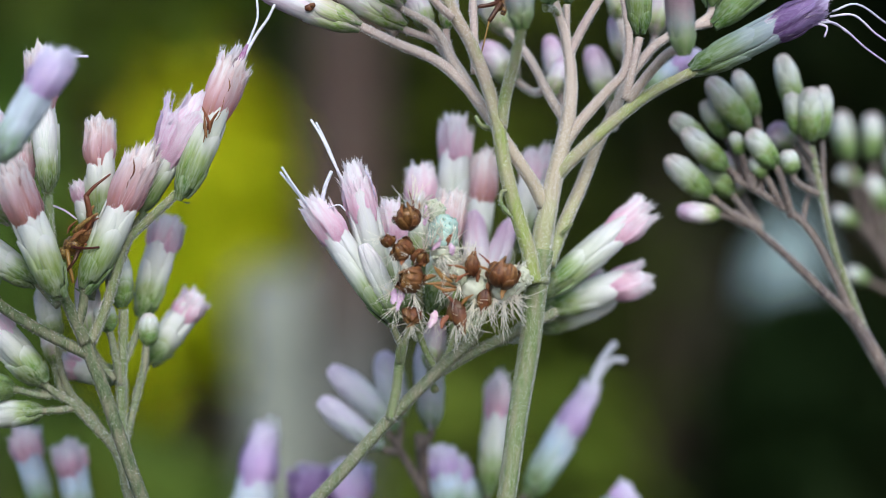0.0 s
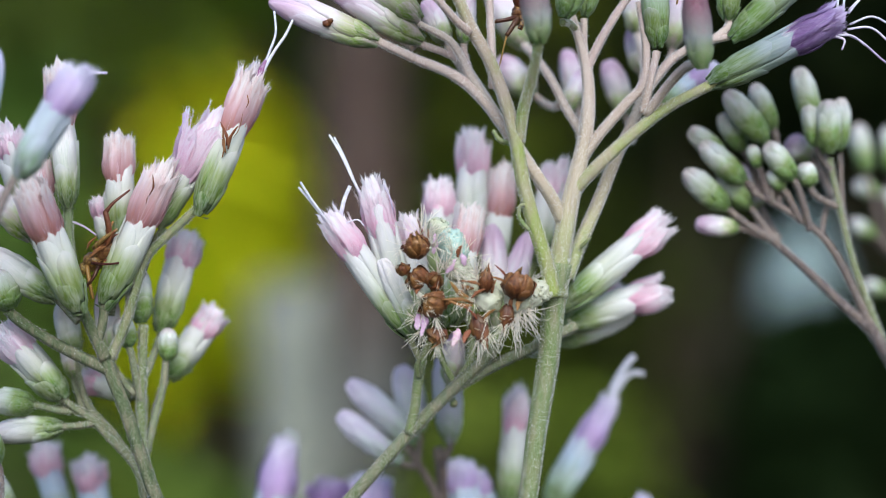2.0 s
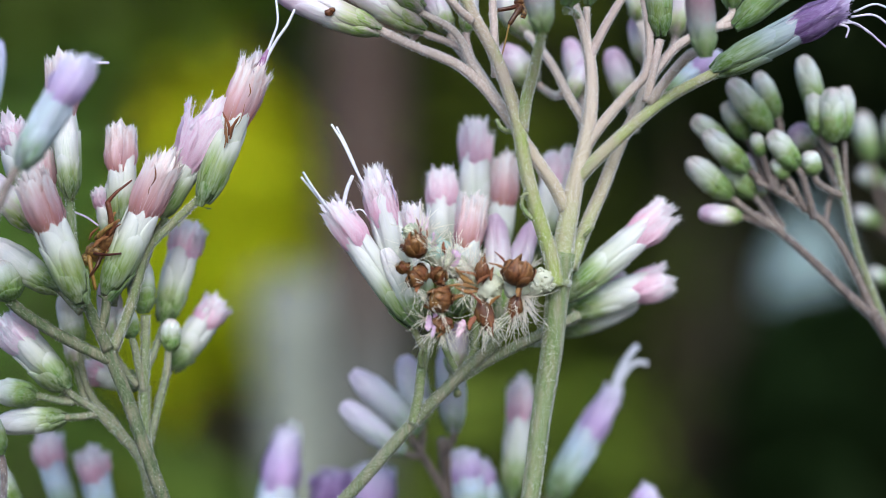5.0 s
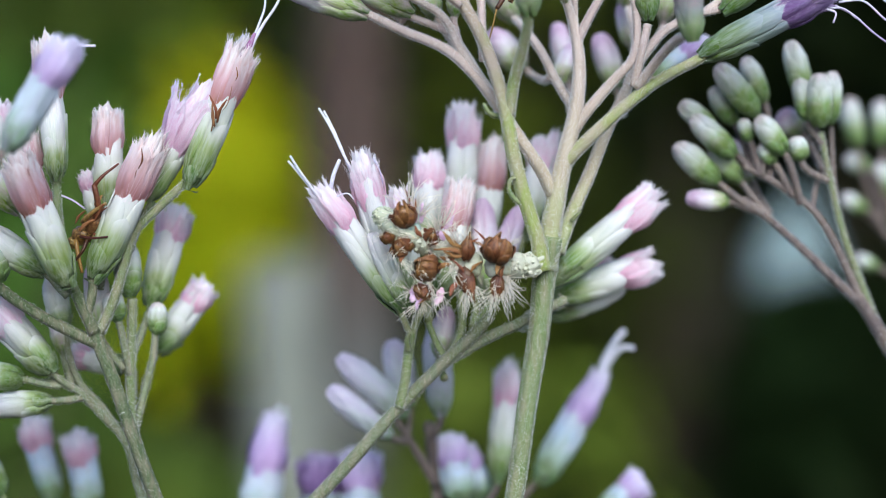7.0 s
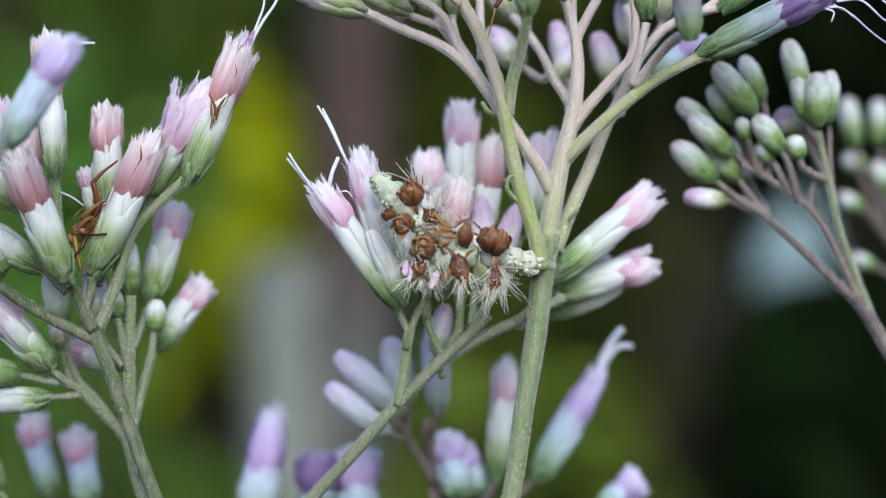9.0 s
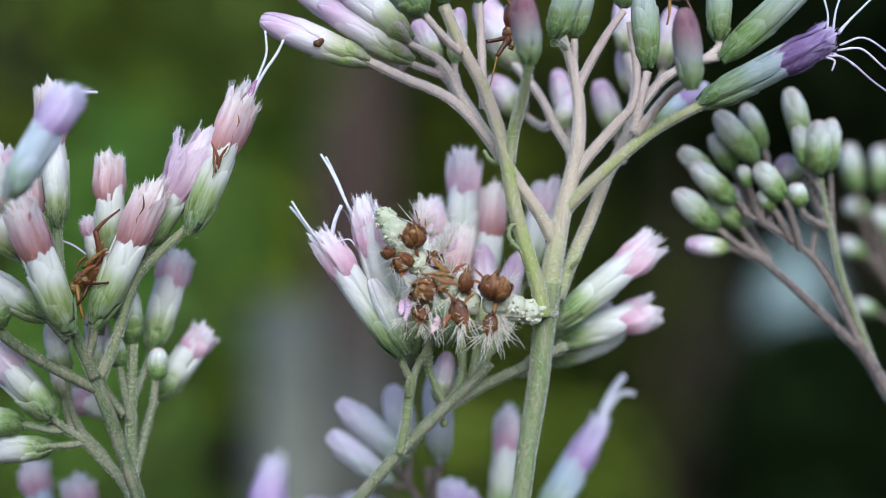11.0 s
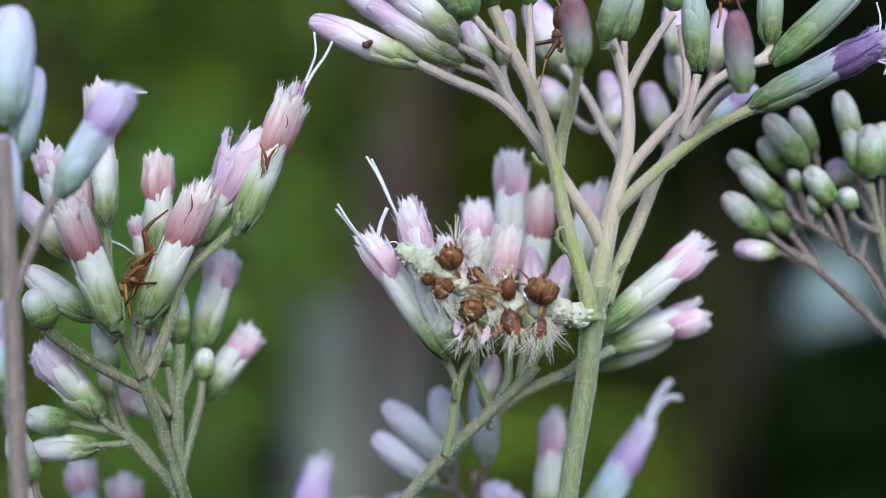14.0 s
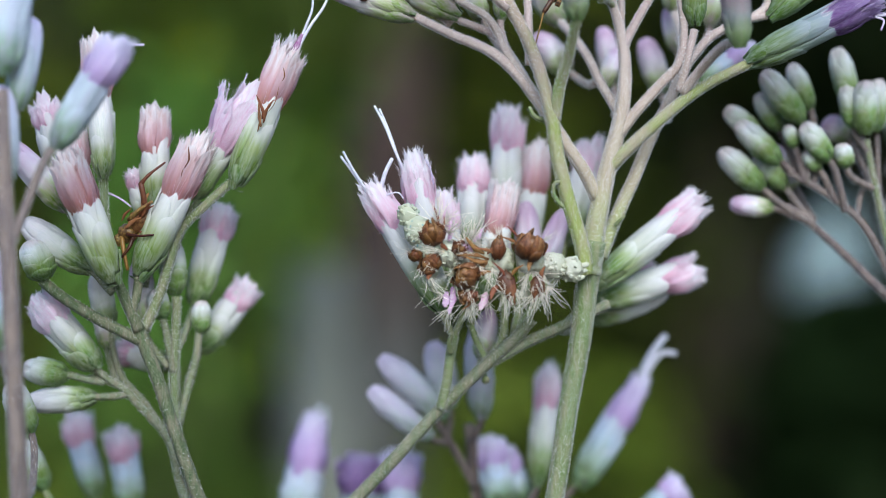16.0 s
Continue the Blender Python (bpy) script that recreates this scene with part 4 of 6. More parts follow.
stem(main, "branch", [(9.1, 0.0, 5.9), (10.8, -0.4, 7.6), (14.0, -0.6, 10.5), (16.8, -0.3, 12.6), (20.8, 0.0, 14.7)], 0.78, 0.54, M_STEM_MIX, 1.0)
stem(main, "branch", [(10.0, 0.0, 8.8), (11.3, 0.0, 10.5), (13.4, 0.0, 12.9), (14.8, 0.0, 14.5), (15.1, 0.0, 17.5), (14.6, 0.5, 21.3)], 0.64, 0.41, M_STEM, 1.2)
stem(main, "branch", [(14.8, -0.4, 12.1), (15.3, -0.4, 14.3), (16.0, 0.0, 17.2)], 0.51, 0.41, M_STEM, 1)
stem(main, "branch", [(15.0, -0.4, 12.0), (16.4, -1.5, 13.9), (17.7, -4.0, 15.4), (18.5, -6.5, 15.6)], 0.55, 0.46, M_STEM, 1)
stem(main, "branch", [(15.1, 0.4, 13.9), (17.4, 1.0, 16.7), (20.0, 1.0, 18.1), (22.0, 1.0, 18.5)], 0.51, 0.41, M_STEM, 1)
stem(main, "branch", [(10.2, 0.0, 15.7), (11.4, 0.0, 18.1), (12.6, 0.0, 20.1), (14.1, 0.0, 22.2)], 0.51, 0.41, M_STEM, 1.2)
stem(main, "branch", [(10.1, 0.0, 15.2), (10.1, 0.6, 17.6), (10.1, 0.6, 20.0)], 0.37, 0.37, M_STEM, 1)
stem(main, "branch", [(9.4, 0.0, 19.1), (8.7, -1.5, 19.4), (8.1, -3.6, 19.1)], 0.37, 0.37, M_STEM_GREEN, 1)
stem(main, "branch", [(8.6, 1.6, -1.3), (9.6, 2.0, 1.2), (11.3, 2.2, 5.0), (12.9, 2.4, 8.9), (14.6, 3.0, 12.3), (15.6, 5.0, 15.8), (15.3, 8.4, 19.9)], 0.83, 0.46, M_STEM, 1.5)
stem(main, "branch", [(10.0, 1.0, 10.5), (8.7, 3.0, 13.0), (7.6, 4.0, 15.4), (6.3, 6.0, 17.6), (5.4, 9.0, 19.1)], 0.55, 0.41, M_STEM, 1)
stem(main, "curled_bract", [(6.1, -1.8, 2.4), (5.2, -2.0, 2.9), (4.6, -2.2, 3.7), (4.7, -2.4, 4.6), (5.1, -2.4, 4.7)], 0.28, 0.18, M_STEM_GREEN, 0.4)
stem(main, "scale", [(3.9, -0.4, 9.8), (3.1, -0.9, 10.0), (2.6, -0.8, 10.8)], 0.32, 0.18, M_STEM_GREEN, 0.4)
stem(main, "scale", [(9.8, 1.2, 1.3), (10.2, 1.0, 1.7), (10.6, 1.0, 2.1)], 0.23, 0.14, M_STEM_GREEN, 0.2)
# its crown of heads and buds
head(main, "pale", (-7.0, 1.0, 18.3), (-15.8, 1.0, 21.9), 1.56)
head(main, "pale", (-3.3, 1.5, 18.5), (-11.0, 1.2, 23.3), 1.56)
head(main, "pale", (-3.5, 1.0, 20.1), (-9.9, 0.6, 25.6), 1.66)
head(main, "pale", (-6.8, 3.0, 20.7), (-13.4, 3.0, 25.1), 1.29, (-3.9, 2.0, 17.8))
head(main, "pale", (-1.2, 3.5, 18.5), (-3.0, 3.5, 22.1), 1.20, (0.7, 1.6, 15.4))
head(main, "crown", (-1.9, -4.5, 21.0), (-4.8, -5.0, 24.7), 1.75, (0.7, -2.6, 18.5))
head(main, "crown", (-0.5, -3.0, 22.1), (-1.0, -3.4, 26.1), 1.20)
head(main, "crown", (2.3, -1.0, 22.4), (2.5, -1.0, 26.1), 1.01)
head(main, "pale", (0.3, 2.0, 18.3), (0.7, 2.0, 22.9), 1.01, (1.3, 1.0, 14.4))
head(main, "pale", (6.3, 9.5, 14.8), (3.1, 9.5, 17.9), 1.56, (8.3, 3.4, 13.3))
head(main, "pale", (5.5, 9.1, 18.9), (2.6, 9.5, 25.0), 1.75)
head(main, "plum", (6.1, -7.8, 17.0), (5.3, -8.6, 22.3), 1.24)
head(main, "crown", (8.0, -4.0, 19.0), (9.8, -4.6, 24.4), 1.38)
head(main, "crown", (10.1, 0.6, 19.8), (11.3, 0.6, 24.6), 1.01)
head(main, "crown", (14.2, 0.2, 22.2), (14.0, 0.2, 25.9), 1.24)
head(main, "pale", (15.4, 8.5, 19.8), (14.8, 8.5, 24.6), 1.29)
head(main, "crown", (16.1, 0.0, 16.9), (15.6, 0.0, 24.5), 1.38)
head(main, "plum", (18.6, -7.0, 15.1), (17.9, -7.4, 21.3), 1.24)
head(main, "crown", (22.0, 1.2, 19.4), (22.2, 1.4, 25.1), 1.29, (20.0, 1.0, 17.9))
head(main, "crown", (21.5, 1.0, 17.7), (29.9, 0.6, 25.2), 1.52)
head(main, "violet", (20.5, 0.0, 14.7), (31.3, -0.8, 20.1), 1.66)
head(main, "pale", (14.6, 11.5, 13.1), (13.0, 11.5, 18.0), 1.38, (14.0, 2.6, 10.6))
head(main, "pale", (10.3, 11.5, 14.0), (9.4, 11.9, 19.0), 1.20, (9.9, 3.0, 10.6))
head(main, "pale", (9.1, 8.5, 13.2), (10.8, 10.5, 16.9), 1.01)
head(main, "lilac", (17.4, 8.0, 13.6), (22.1, 9.0, 17.1), 1.10, (14.2, 3.0, 10.6))
head(main, "pale", (15.9, 10.5, 16.7), (15.1, 10.5, 20.7), 1.20, (14.8, 3.4, 12.8))
head(main, "pale", (18.4, 8.5, 18.6), (19.2, 8.5, 24.0), 1.20, (15.3, 3.0, 15.1))
style(main, [(30.4, -0.6, 19.6), (30.6, -0.6, 21.6), (30.3, -0.6, 23.0)])
style(main, [(30.9, -0.8, 19.8), (31.2, -0.8, 22.0), (31.8, -0.8, 23.7)])
style(main, [(31.4, -0.8, 20.1), (32.3, -0.8, 21.2), (34.1, -0.8, 23.0), (35.5, -0.8, 24.5)])
style(main, [(31.5, -0.4, 20.4), (32.8, -0.4, 21.7), (35.0, -0.4, 23.8)])
style(main, [(31.3, -0.8, 18.8), (33.2, -0.8, 18.9), (35.0, -0.8, 17.4), (36.6, -0.8, 16.3)])
style(main, [(31.5, -0.8, 19.2), (33.4, -0.8, 19.8), (35.9, -0.8, 18.2)])
style(main, [(31.0, -0.8, 18.5), (32.4, -0.8, 17.8), (34.1, -0.8, 16.3), (35.9, -0.8, 15.0)])
style(main, [(30.5, -1.0, 18.3), (31.6, -1.2, 18.2), (32.6, -1.3, 17.4)])
style(main, [(30.3, -1.0, 18.2), (31.0, -1.0, 17.9), (30.8, -1.0, 17.1)])
for spot, size in (((-10.9, -0.4, 19.6), 0.42), ((-10.6, -0.5, 19.8), 0.3)):
    me = lump(size, size * 0.5, size * 0.7, 70, M_DRY, 0.3, 2)
    part("brown_speck", me, main, Matrix.Translation(P(*spot) - main.location), "brown speck on a white bud")
down_of(main)

# the branch that carries the caterpillar's flower cluster
mid = plant_at("flowering branch with a dense cluster of pink heads", foot_of((-19.5, 0.0, -39.5), -0.03, 0.04))
to_soil(mid, (-16.6, 3.0, -27.7), 1.9, 0.87, M_STEM_MID, (3.0, 3.4))
stem(mid, "main_stem", [(-16.9, 3.0, -28.0), (-13.4, 3.0, -23.8), (-9.1, 2.6, -19.2), (-4.4, 2.2, -14.0), (-0.4, 2.0, -10.0), (1.7, 2.0, -8.1), (3.1, 2.0, -6.5)], 0.62, 0.51, M_STEM_MID, 1.1)
stem(mid, "branch", [(-0.7, 2.2, -10.3), (2.6, 2.8, -8.5), (5.9, 3.0, -7.0), (9.5, 3.4, -5.2)], 0.69, 0.55, M_STEM_MID, 1.2)
stem(mid, "branch", [(-4.4, 2.0, -14.0), (-3.9, 1.4, -11.6), (-3.6, 1.0, -9.2), (-3.3, 0.8, -7.8)], 0.60, 0.51, M_STEM, 1)
stem(mid, "branch", [(-3.3, 0.8, -8.2), (-3.9, 0.8, -6.9), (-4.6, 0.6, -5.3)], 0.37, 0.37, M_STEM, 1)
stem(mid, "branch", [(-3.3, 0.8, -7.9), (-2.9, 1.2, -6.8), (-2.1, 1.6, -5.4)], 0.37, 0.37, M_STEM, 1)
stem(mid, "branch", [(-0.6, 2.4, -10.0), (-1.4, 2.4, -8.6), (-2.0, 2.4, -7.0)], 0.41, 0.37, M_STEM, 1)
stem(mid, "branch", [(-0.2, 2.4, -9.8), (0.7, 2.8, -7.9), (0.8, 3.0, -5.6)], 0.46, 0.41, M_STEM, 1)
stem(mid, "branch", [(1.6, 2.4, -8.3), (2.9, 2.6, -6.0), (4.4, 3.0, -4.2)], 0.46, 0.41, M_STEM, 1)
stem(mid, "scale", [(-3.6, 0.4, -9.2), (-3.7, 0.0, -8.3), (-3.5, 0.0, -7.8)], 0.37, 0.23, M_STEM_GREEN, 0.2)
NUDGED = [head(mid, "pink", (-4.3, 0.4, -5.8), (-11.0, 0.0, 4.4), 1.5), head(mid, "pink", (-4.4, 1.4, -5.5), (-7.6, 0.8, 7.1), 1.6)]
head(mid, "half", (-3.7, -0.4, -5.5), (-6.6, -0.6, 0.5), 1.01)
head(mid, "pink", (-3.4, 2.4, -5.6), (-4.3, 2.4, 4.2), 1.38)
head(mid, "pink", (-2.0, 6.0, -1.9), (-1.9, 7.0, 7.4), 1.66, (-2.0, 2.4, -7.0))
head(mid, "pink", (0.6, 8.0, 0.4), (1.2, 9.5, 11.7), 1.75, (0.8, 3.0, -5.6))
head(mid, "pale", (0.4, 4.4, -4.7), (-0.1, 6.0, 2.9), 1.47)
head(mid, "rose", (2.6, 8.0, -1.9), (3.7, 9.0, 8.8), 1.66, (1.7, 2.8, -7.5))
head(mid, "rose", (-0.9, 2.4, -5.0), (1.0, 3.4, 5.1), 1.56)
head(mid, "pale", (3.1, 4.0, -4.7), (2.6, 6.0, 3.4), 1.38)
head(mid, "pale", (2.9, 4.0, -5.6), (5.8, 6.0, 2.7), 1.29)
head(mid, "pink", (6.1, 9.0, 0.0), (8.6, 10.0, 9.0), 1.56, (4.3, 3.2, -4.4))
head(mid, "blush", (8.4, 4.0, -3.7), (17.6, 5.5, 3.8), 1.75, (6.9, 3.0, -6.8))
head(mid, "blush", (8.5, 7.0, -5.2), (17.8, 7.5, -2.2), 1.84, (6.4, 3.0, -6.9))
head(mid, "blush", (9.2, 9.0, -4.4), (13.7, 9.5, -1.5), 1.38, (6.9, 4.0, -6.8))
head(mid, "half", (8.5, 9.0, -6.9), (15.1, 9.5, -4.3), 1.24, (5.5, 3.4, -7.4))
head(mid, "pale", (7.8, 7.0, -5.8), (12.7, 8.0, -3.6), 1.38, (5.5, 4.0, -7.4))
head(mid, "pale", (-1.1, 5.0, -10.0), (-0.4, 5.0, -5.7), 1.20, (-0.7, 3.0, -11.7))
for points, r in (([(-10.6, 0.0, 3.0), (-11.6, -0.1, 4.4), (-12.3, -0.3, 5.4), (-13.1, -0.4, 6.7)], 0.13), ([(-10.8, 0.2, 3.2), (-11.9, 0.1, 4.6), (-12.7, 0.0, 5.6), (-13.3, 0.0, 6.3)], 0.12),
                  ([(-8.2, 0.6, 5.6), (-9.0, 0.4, 7.2), (-9.9, 0.3, 9.1), (-10.8, 0.3, 10.6)], 0.12), ([(-8.3, 0.8, 5.6), (-8.9, 0.6, 7.1), (-9.6, 0.5, 8.8), (-10.4, 0.5, 10.4)], 0.11),
                  ([(-9.9, 0.2, 3.8), (-9.6, 0.2, 5.2), (-9.1, 0.2, 6.4)], 0.19), ([(-6.4, 0.6, 6.5), (-5.9, 0.4, 5.6), (-5.6, 0.2, 4.4)], 0.07),
                  ([(-10.7, -0.4, 2.6), (-9.6, -0.8, 3.2), (-8.4, -0.9, 3.6), (-7.9, -0.9, 3.1)], 0.07)):
    NUDGED.append(style(mid, points, r))
down_of(mid)

# the plant beside it, with rose and pink heads
side = plant_at("flowering plant with dark green downy stem and rose heads", foot_of((-16.7, 0.0, -39.5), 0.02, 0.0))
STALKS[side.name] = M_STEM_MID
to_soil(side, (-22.9, -0.5, -24.2), 1.8, 0.87, M_STEM_DARK, (-0.9, 3.4))
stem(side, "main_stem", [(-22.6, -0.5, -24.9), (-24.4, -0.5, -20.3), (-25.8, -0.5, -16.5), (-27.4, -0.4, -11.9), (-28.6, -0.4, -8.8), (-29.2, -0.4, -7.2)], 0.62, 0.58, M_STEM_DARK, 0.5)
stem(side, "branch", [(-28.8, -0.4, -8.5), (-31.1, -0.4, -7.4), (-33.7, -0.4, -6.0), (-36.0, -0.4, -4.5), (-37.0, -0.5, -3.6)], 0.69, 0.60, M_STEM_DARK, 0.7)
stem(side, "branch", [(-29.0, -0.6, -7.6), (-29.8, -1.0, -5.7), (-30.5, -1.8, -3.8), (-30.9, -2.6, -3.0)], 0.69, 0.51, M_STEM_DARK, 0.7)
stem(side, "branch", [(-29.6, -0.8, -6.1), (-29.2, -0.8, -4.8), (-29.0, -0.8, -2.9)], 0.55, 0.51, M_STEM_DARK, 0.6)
stem(side, "branch", [(-28.7, -0.2, -7.6), (-27.5, 0.0, -4.8), (-26.6, 0.0, -1.8), (-25.8, 0.0, 0.6), (-24.0, 0.0, 2.4), (-21.6, 0.0, 4.6)], 0.60, 0.46, M_STEM_GREEN, 1.2)
stem(side, "branch", [(-26.3, 0.2, -0.9), (-25.5, 0.6, 1.3), (-24.4, 0.8, 3.1)], 0.51, 0.46, M_STEM_DARK, 0.6)
stem(side, "branch", [(-31.0, 0.0, -4.1), (-31.7, 0.4, -0.9), (-32.1, 0.2, 2.3), (-32.2, 0.0, 5.1)], 0.51, 0.46, M_STEM_GREEN, 1.4)
head(side, "rose", (-30.6, -3.0, -3.6), (-34.5, -4.5, 7.2), 1.84)
head(side, "rose", (-29.0, -0.8, -3.1), (-23.6, -1.0, 8.6), 1.84)
head(side, "rose", (-21.3, 0.0, 4.3), (-16.5, 0.0, 16.2), 1.70)
head(side, "fan", (-24.9, 0.8, 3.4), (-19.6, 1.2, 12.7), 1.47)
head(side, "half", (-32.1, -0.4, 4.9), (-32.5, -0.4, 12.2), 1.10)
head(side, "rose", (-32.3, 0.8, 5.0), (-33.2, 0.8, 16.8), 1.56)
head(side, "rose", (-28.2, 1.4, 1.9), (-28.2, 1.4, 11.0), 1.66, (-28.9, 1.0, -3.7))
head(side, "pink", (-28.8, 2.4, 1.0), (-30.0, 2.4, 5.8), 1.38, (-29.0, 1.4, -4.1))
head(side, "rose", (-34.0, 0.4, 1.0), (-34.8, 0.6, 9.5), 1.47, (-31.7, 0.4, -2.3))
head(side, "half", (-33.3, 0.2, -2.7), (-38.9, 0.0, 1.3), 1.47, (-31.3, 0.0, -4.6))
head(side, "pale", (-35.0, -1.0, 2.3), (-39.7, -1.4, 7.7), 1.38, (-32.4, 0.0, -1.3))
head(side, "pink", (-35.7, 1.0, 4.2), (-37.5, 1.0, 11.6), 1.56, (-33.5, 0.6, -1.3))
head(side, "bud", (-36.6, -0.6, -3.8), (-38.0, -0.8, -0.2), 1.66)
style(side, [(-16.6, 0.0, 15.0), (-15.6, 0.0, 17.4), (-15.1, 0.0, 18.9), (-15.2, 0.0, 20.7)], 0.11)
style(side, [(-16.5, 0.0, 15.0), (-15.3, 0.0, 17.3), (-14.3, 0.2, 18.8), (-13.5, 0.3, 20.5)], 0.13)
stem(side, "style_foot", [(-16.9, 0.0, 14.6), (-16.3, 0.0, 15.8), (-15.9, 0.0, 16.7)], 0.55, 0.20, M_MAGENTA, 0.0, "dark magenta foot of the styles")
style(side, [(-32.1, 0.8, 15.5), (-30.7, 0.6, 15.8), (-29.0, 0.5, 15.8)], 0.13)
style(side, [(-32.2, 1.0, 3.7), (-31.0, 0.8, 3.2), (-30.0, 0.7, 2.5)], 0.09)
# its lower side shoots, a little further back
stem(side, "branch", [(-22.4, 0.6, -28.5), (-24.4, 2.2, -24.6), (-26.1, 3.0, -20.9), (-27.2, 3.0, -16.9), (-29.3, 3.0, -14.5), (-31.5, 2.6, -12.3), (-33.9, 2.4, -11.8)], 0.60, 0.41, M_STEM_MID, 1.2)
stem(side, "branch", [(-27.3, 3.0, -16.6), (-29.4, 3.4, -13.9), (-31.3, 3.6, -11.8), (-32.1, 3.6, -9.4), (-32.4, 3.4, -7.0)], 0.46, 0.37, M_STEM_MID, 1)
stem(side, "branch", [(-25.5, 2.0, -19.6), (-26.6, 3.0, -15.9), (-26.8, 3.0, -12.2), (-26.6, 2.6, -8.4), (-26.5, 2.4, -4.9)], 0.60, 0.51, M_STEM_GREEN, 1.2)
stem(side, "branch", [(-26.5, 3.4, -15.8), (-25.7, 4.0, -12.3), (-25.1, 4.0, -9.9), (-24.9, 4.0, -7.8)], 0.46, 0.41, M_STEM_MID, 1)
head(side, "cream", (-33.1, 2.0, -10.9), (-38.3, 1.6, -5.0), 1.75, (-31.5, 2.6, -12.3))
head(side, "bud", (-35.1, 2.0, -11.6), (-39.4, 2.0, -11.0), 1.38, (-32.5, 2.5, -12.1))
head(side, "bud", (-33.5, 3.0, -11.2), (-35.9, 3.0, -9.4), 1.01, (-31.5, 2.6, -12.3))
head(side, "half", (-33.3, 2.4, -13.4), (-39.1, 2.4, -13.9), 1.29, (-30.7, 2.8, -13.1))
head(side, "half", (-32.4, 3.4, -7.4), (-33.6, 3.6, -3.0), 1.20)
head(side, "pale", (-32.6, 4.0, -9.4), (-33.1, 4.0, -5.6), 1.10, (-31.8, 3.6, -12.2))
head(side, "bud", (-26.6, 2.4, -5.2), (-27.1, 2.6, 0.0), 1.38)
head(side, "pink", (-25.5, 5.5, -5.5), (-23.3, 6.5, 2.9), 1.66, (-26.5, 2.8, -9.3))
head(side, "bud", (-24.7, 4.0, -8.3), (-24.7, 4.0, -5.2), 1.01)
head(side, "pink", (-25.2, 7.0, -9.6), (-21.0, 8.0, -3.7), 1.61, (-25.8, 4.0, -12.5))
head(side, "pink", (-27.8, 6.0, -10.9), (-32.8, 6.5, -9.6), 1.38, (-26.8, 4.0, -13.2))
head(side, "pale", (-29.3, 3.0, -7.5), (-29.8, 3.0, -1.8), 1.29, (-27.2, 2.8, -10.8))
head(side, "bud", (-27.5, 2.0, -7.0), (-28.3, 2.0, -4.2), 1.10, (-26.8, 2.8, -11.2))
down_of(side)

# a nearer shoot, out of focus
near = plant_at("near flowering shoot with bluish buds and a lilac head", foot_of((-35.2, -14.0, -39.5), -0.02, -0.01))
STALKS[near.name] = M_STEM_BROWN
to_soil(near, (-34.9, -14.0, -22.2), 1.7, 0.78, M_STEM_BROWN, (0.05, 4.0))
stem(near, "main_stem", [(-34.9, -14.0, -22.6), (-35.0, -14.0, -18.1), (-35.4, -14.0, -10.7), (-35.9, -14.0, -1.6), (-36.4, -13.6, 4.6), (-36.9, -13.0, 10.8)], 0.78, 0.64, M_STEM_BROWN, 1)
stem(near, "branch", [(-35.9, -14.0, -1.2), (-34.9, -13.4, 1.9), (-33.8, -12.6, 5.3), (-32.8, -12.0, 7.3)], 0.51, 0.41, M_STEM_BROWN, 1)
head(near, "haze", (-32.9, -12.0, 6.8), (-27.9, -12.6, 14.8), 1.56)
head(near, "mist", (-36.2, -11.0, 9.7), (-35.1, -11.0, 16.6), 1.29, (-36.5, -13.0, 4.6))
head(near, "mist", (-36.9, -13.0, 12.1), (-36.1, -13.0, 20.8), 2.02)
head(near, "mist", (-36.8, -12.0, 3.8), (-37.2, -12.0, 11.4), 1.38, (-36.1, -13.6, 0.0))
head(near, "lilac", (-37.8, -9.0, -8.5), (-38.7, -9.0, -1.2), 1.66, (-35.7, -13.0, -11.6))
head(near, "bud", (-37.3, -2.0, -16.3), (-39.2, -2.0, -11.7), 1.38, (-35.3, -13.0, -19.9))
down_of(near)

# a plant of closed buds
buds = plant_at("budding plant with closed grey-green buds on purplish stems", foot_of((59.3, 8.0, -51.6), 0.0, 0.03))
STALKS[buds.name] = M_STEM_BROWN
to_soil(buds, (44.2, 8.0, -20.4), 1.8, 1.01, M_STEM_BROWN, (-1.6, 3.2))
stem(buds, "main_stem", [(44.4, 8.0, -21.0), (41.7, 8.0, -16.5), (38.6, 8.0, -11.4), (36.4, 8.0, -7.7), (34.9, 8.0, -5.2)], 0.75, 0.60, M_STEM_BROWN, 1.0)
stem(buds, "branch", [(35.5, 8.0, -6.2), (33.0, 8.0, -3.9), (30.0, 8.0, -1.0), (27.1, 8.0, 1.6), (25.0, 8.0, 3.2)], 0.60, 0.38, M_STEM_BROWN, 1.3)
stem(buds, "branch", [(35.2, 8.0, -5.8), (33.8, 8.0, -2.5), (31.2, 7.6, 1.9), (28.4, 7.4, 4.1), (25.0, 7.4, 6.0)], 0.57, 0.34, M_STEM_BROWN, 1.2)
stem(buds, "branch", [(37.2, 8.0, -9.5), (35.4, 8.0, -4.8), (33.6, 7.6, 0.0), (32.4, 7.4, 4.9), (31.6, 7.4, 8.9)], 0.53, 0.34, M_STEM_GREEN, 1.2)
stem(buds, "branch", [(30.9, 7.6, 2.2), (31.4, 8.0, 4.4), (32.1, 8.4, 5.4)], 0.34, 0.30, M_STEM_BROWN, 1)
stem(buds, "branch", [(33.6, 9.0, 1.0), (33.1, 9.0, 5.0), (32.9, 9.0, 9.4)], 0.30, 0.26, M_STEM_BROWN, 1)
head(buds, "pale", (23.8, 8.0, 2.9), (20.1, 8.0, 3.3), 1.10, (26.6, 8.0, 2.0))
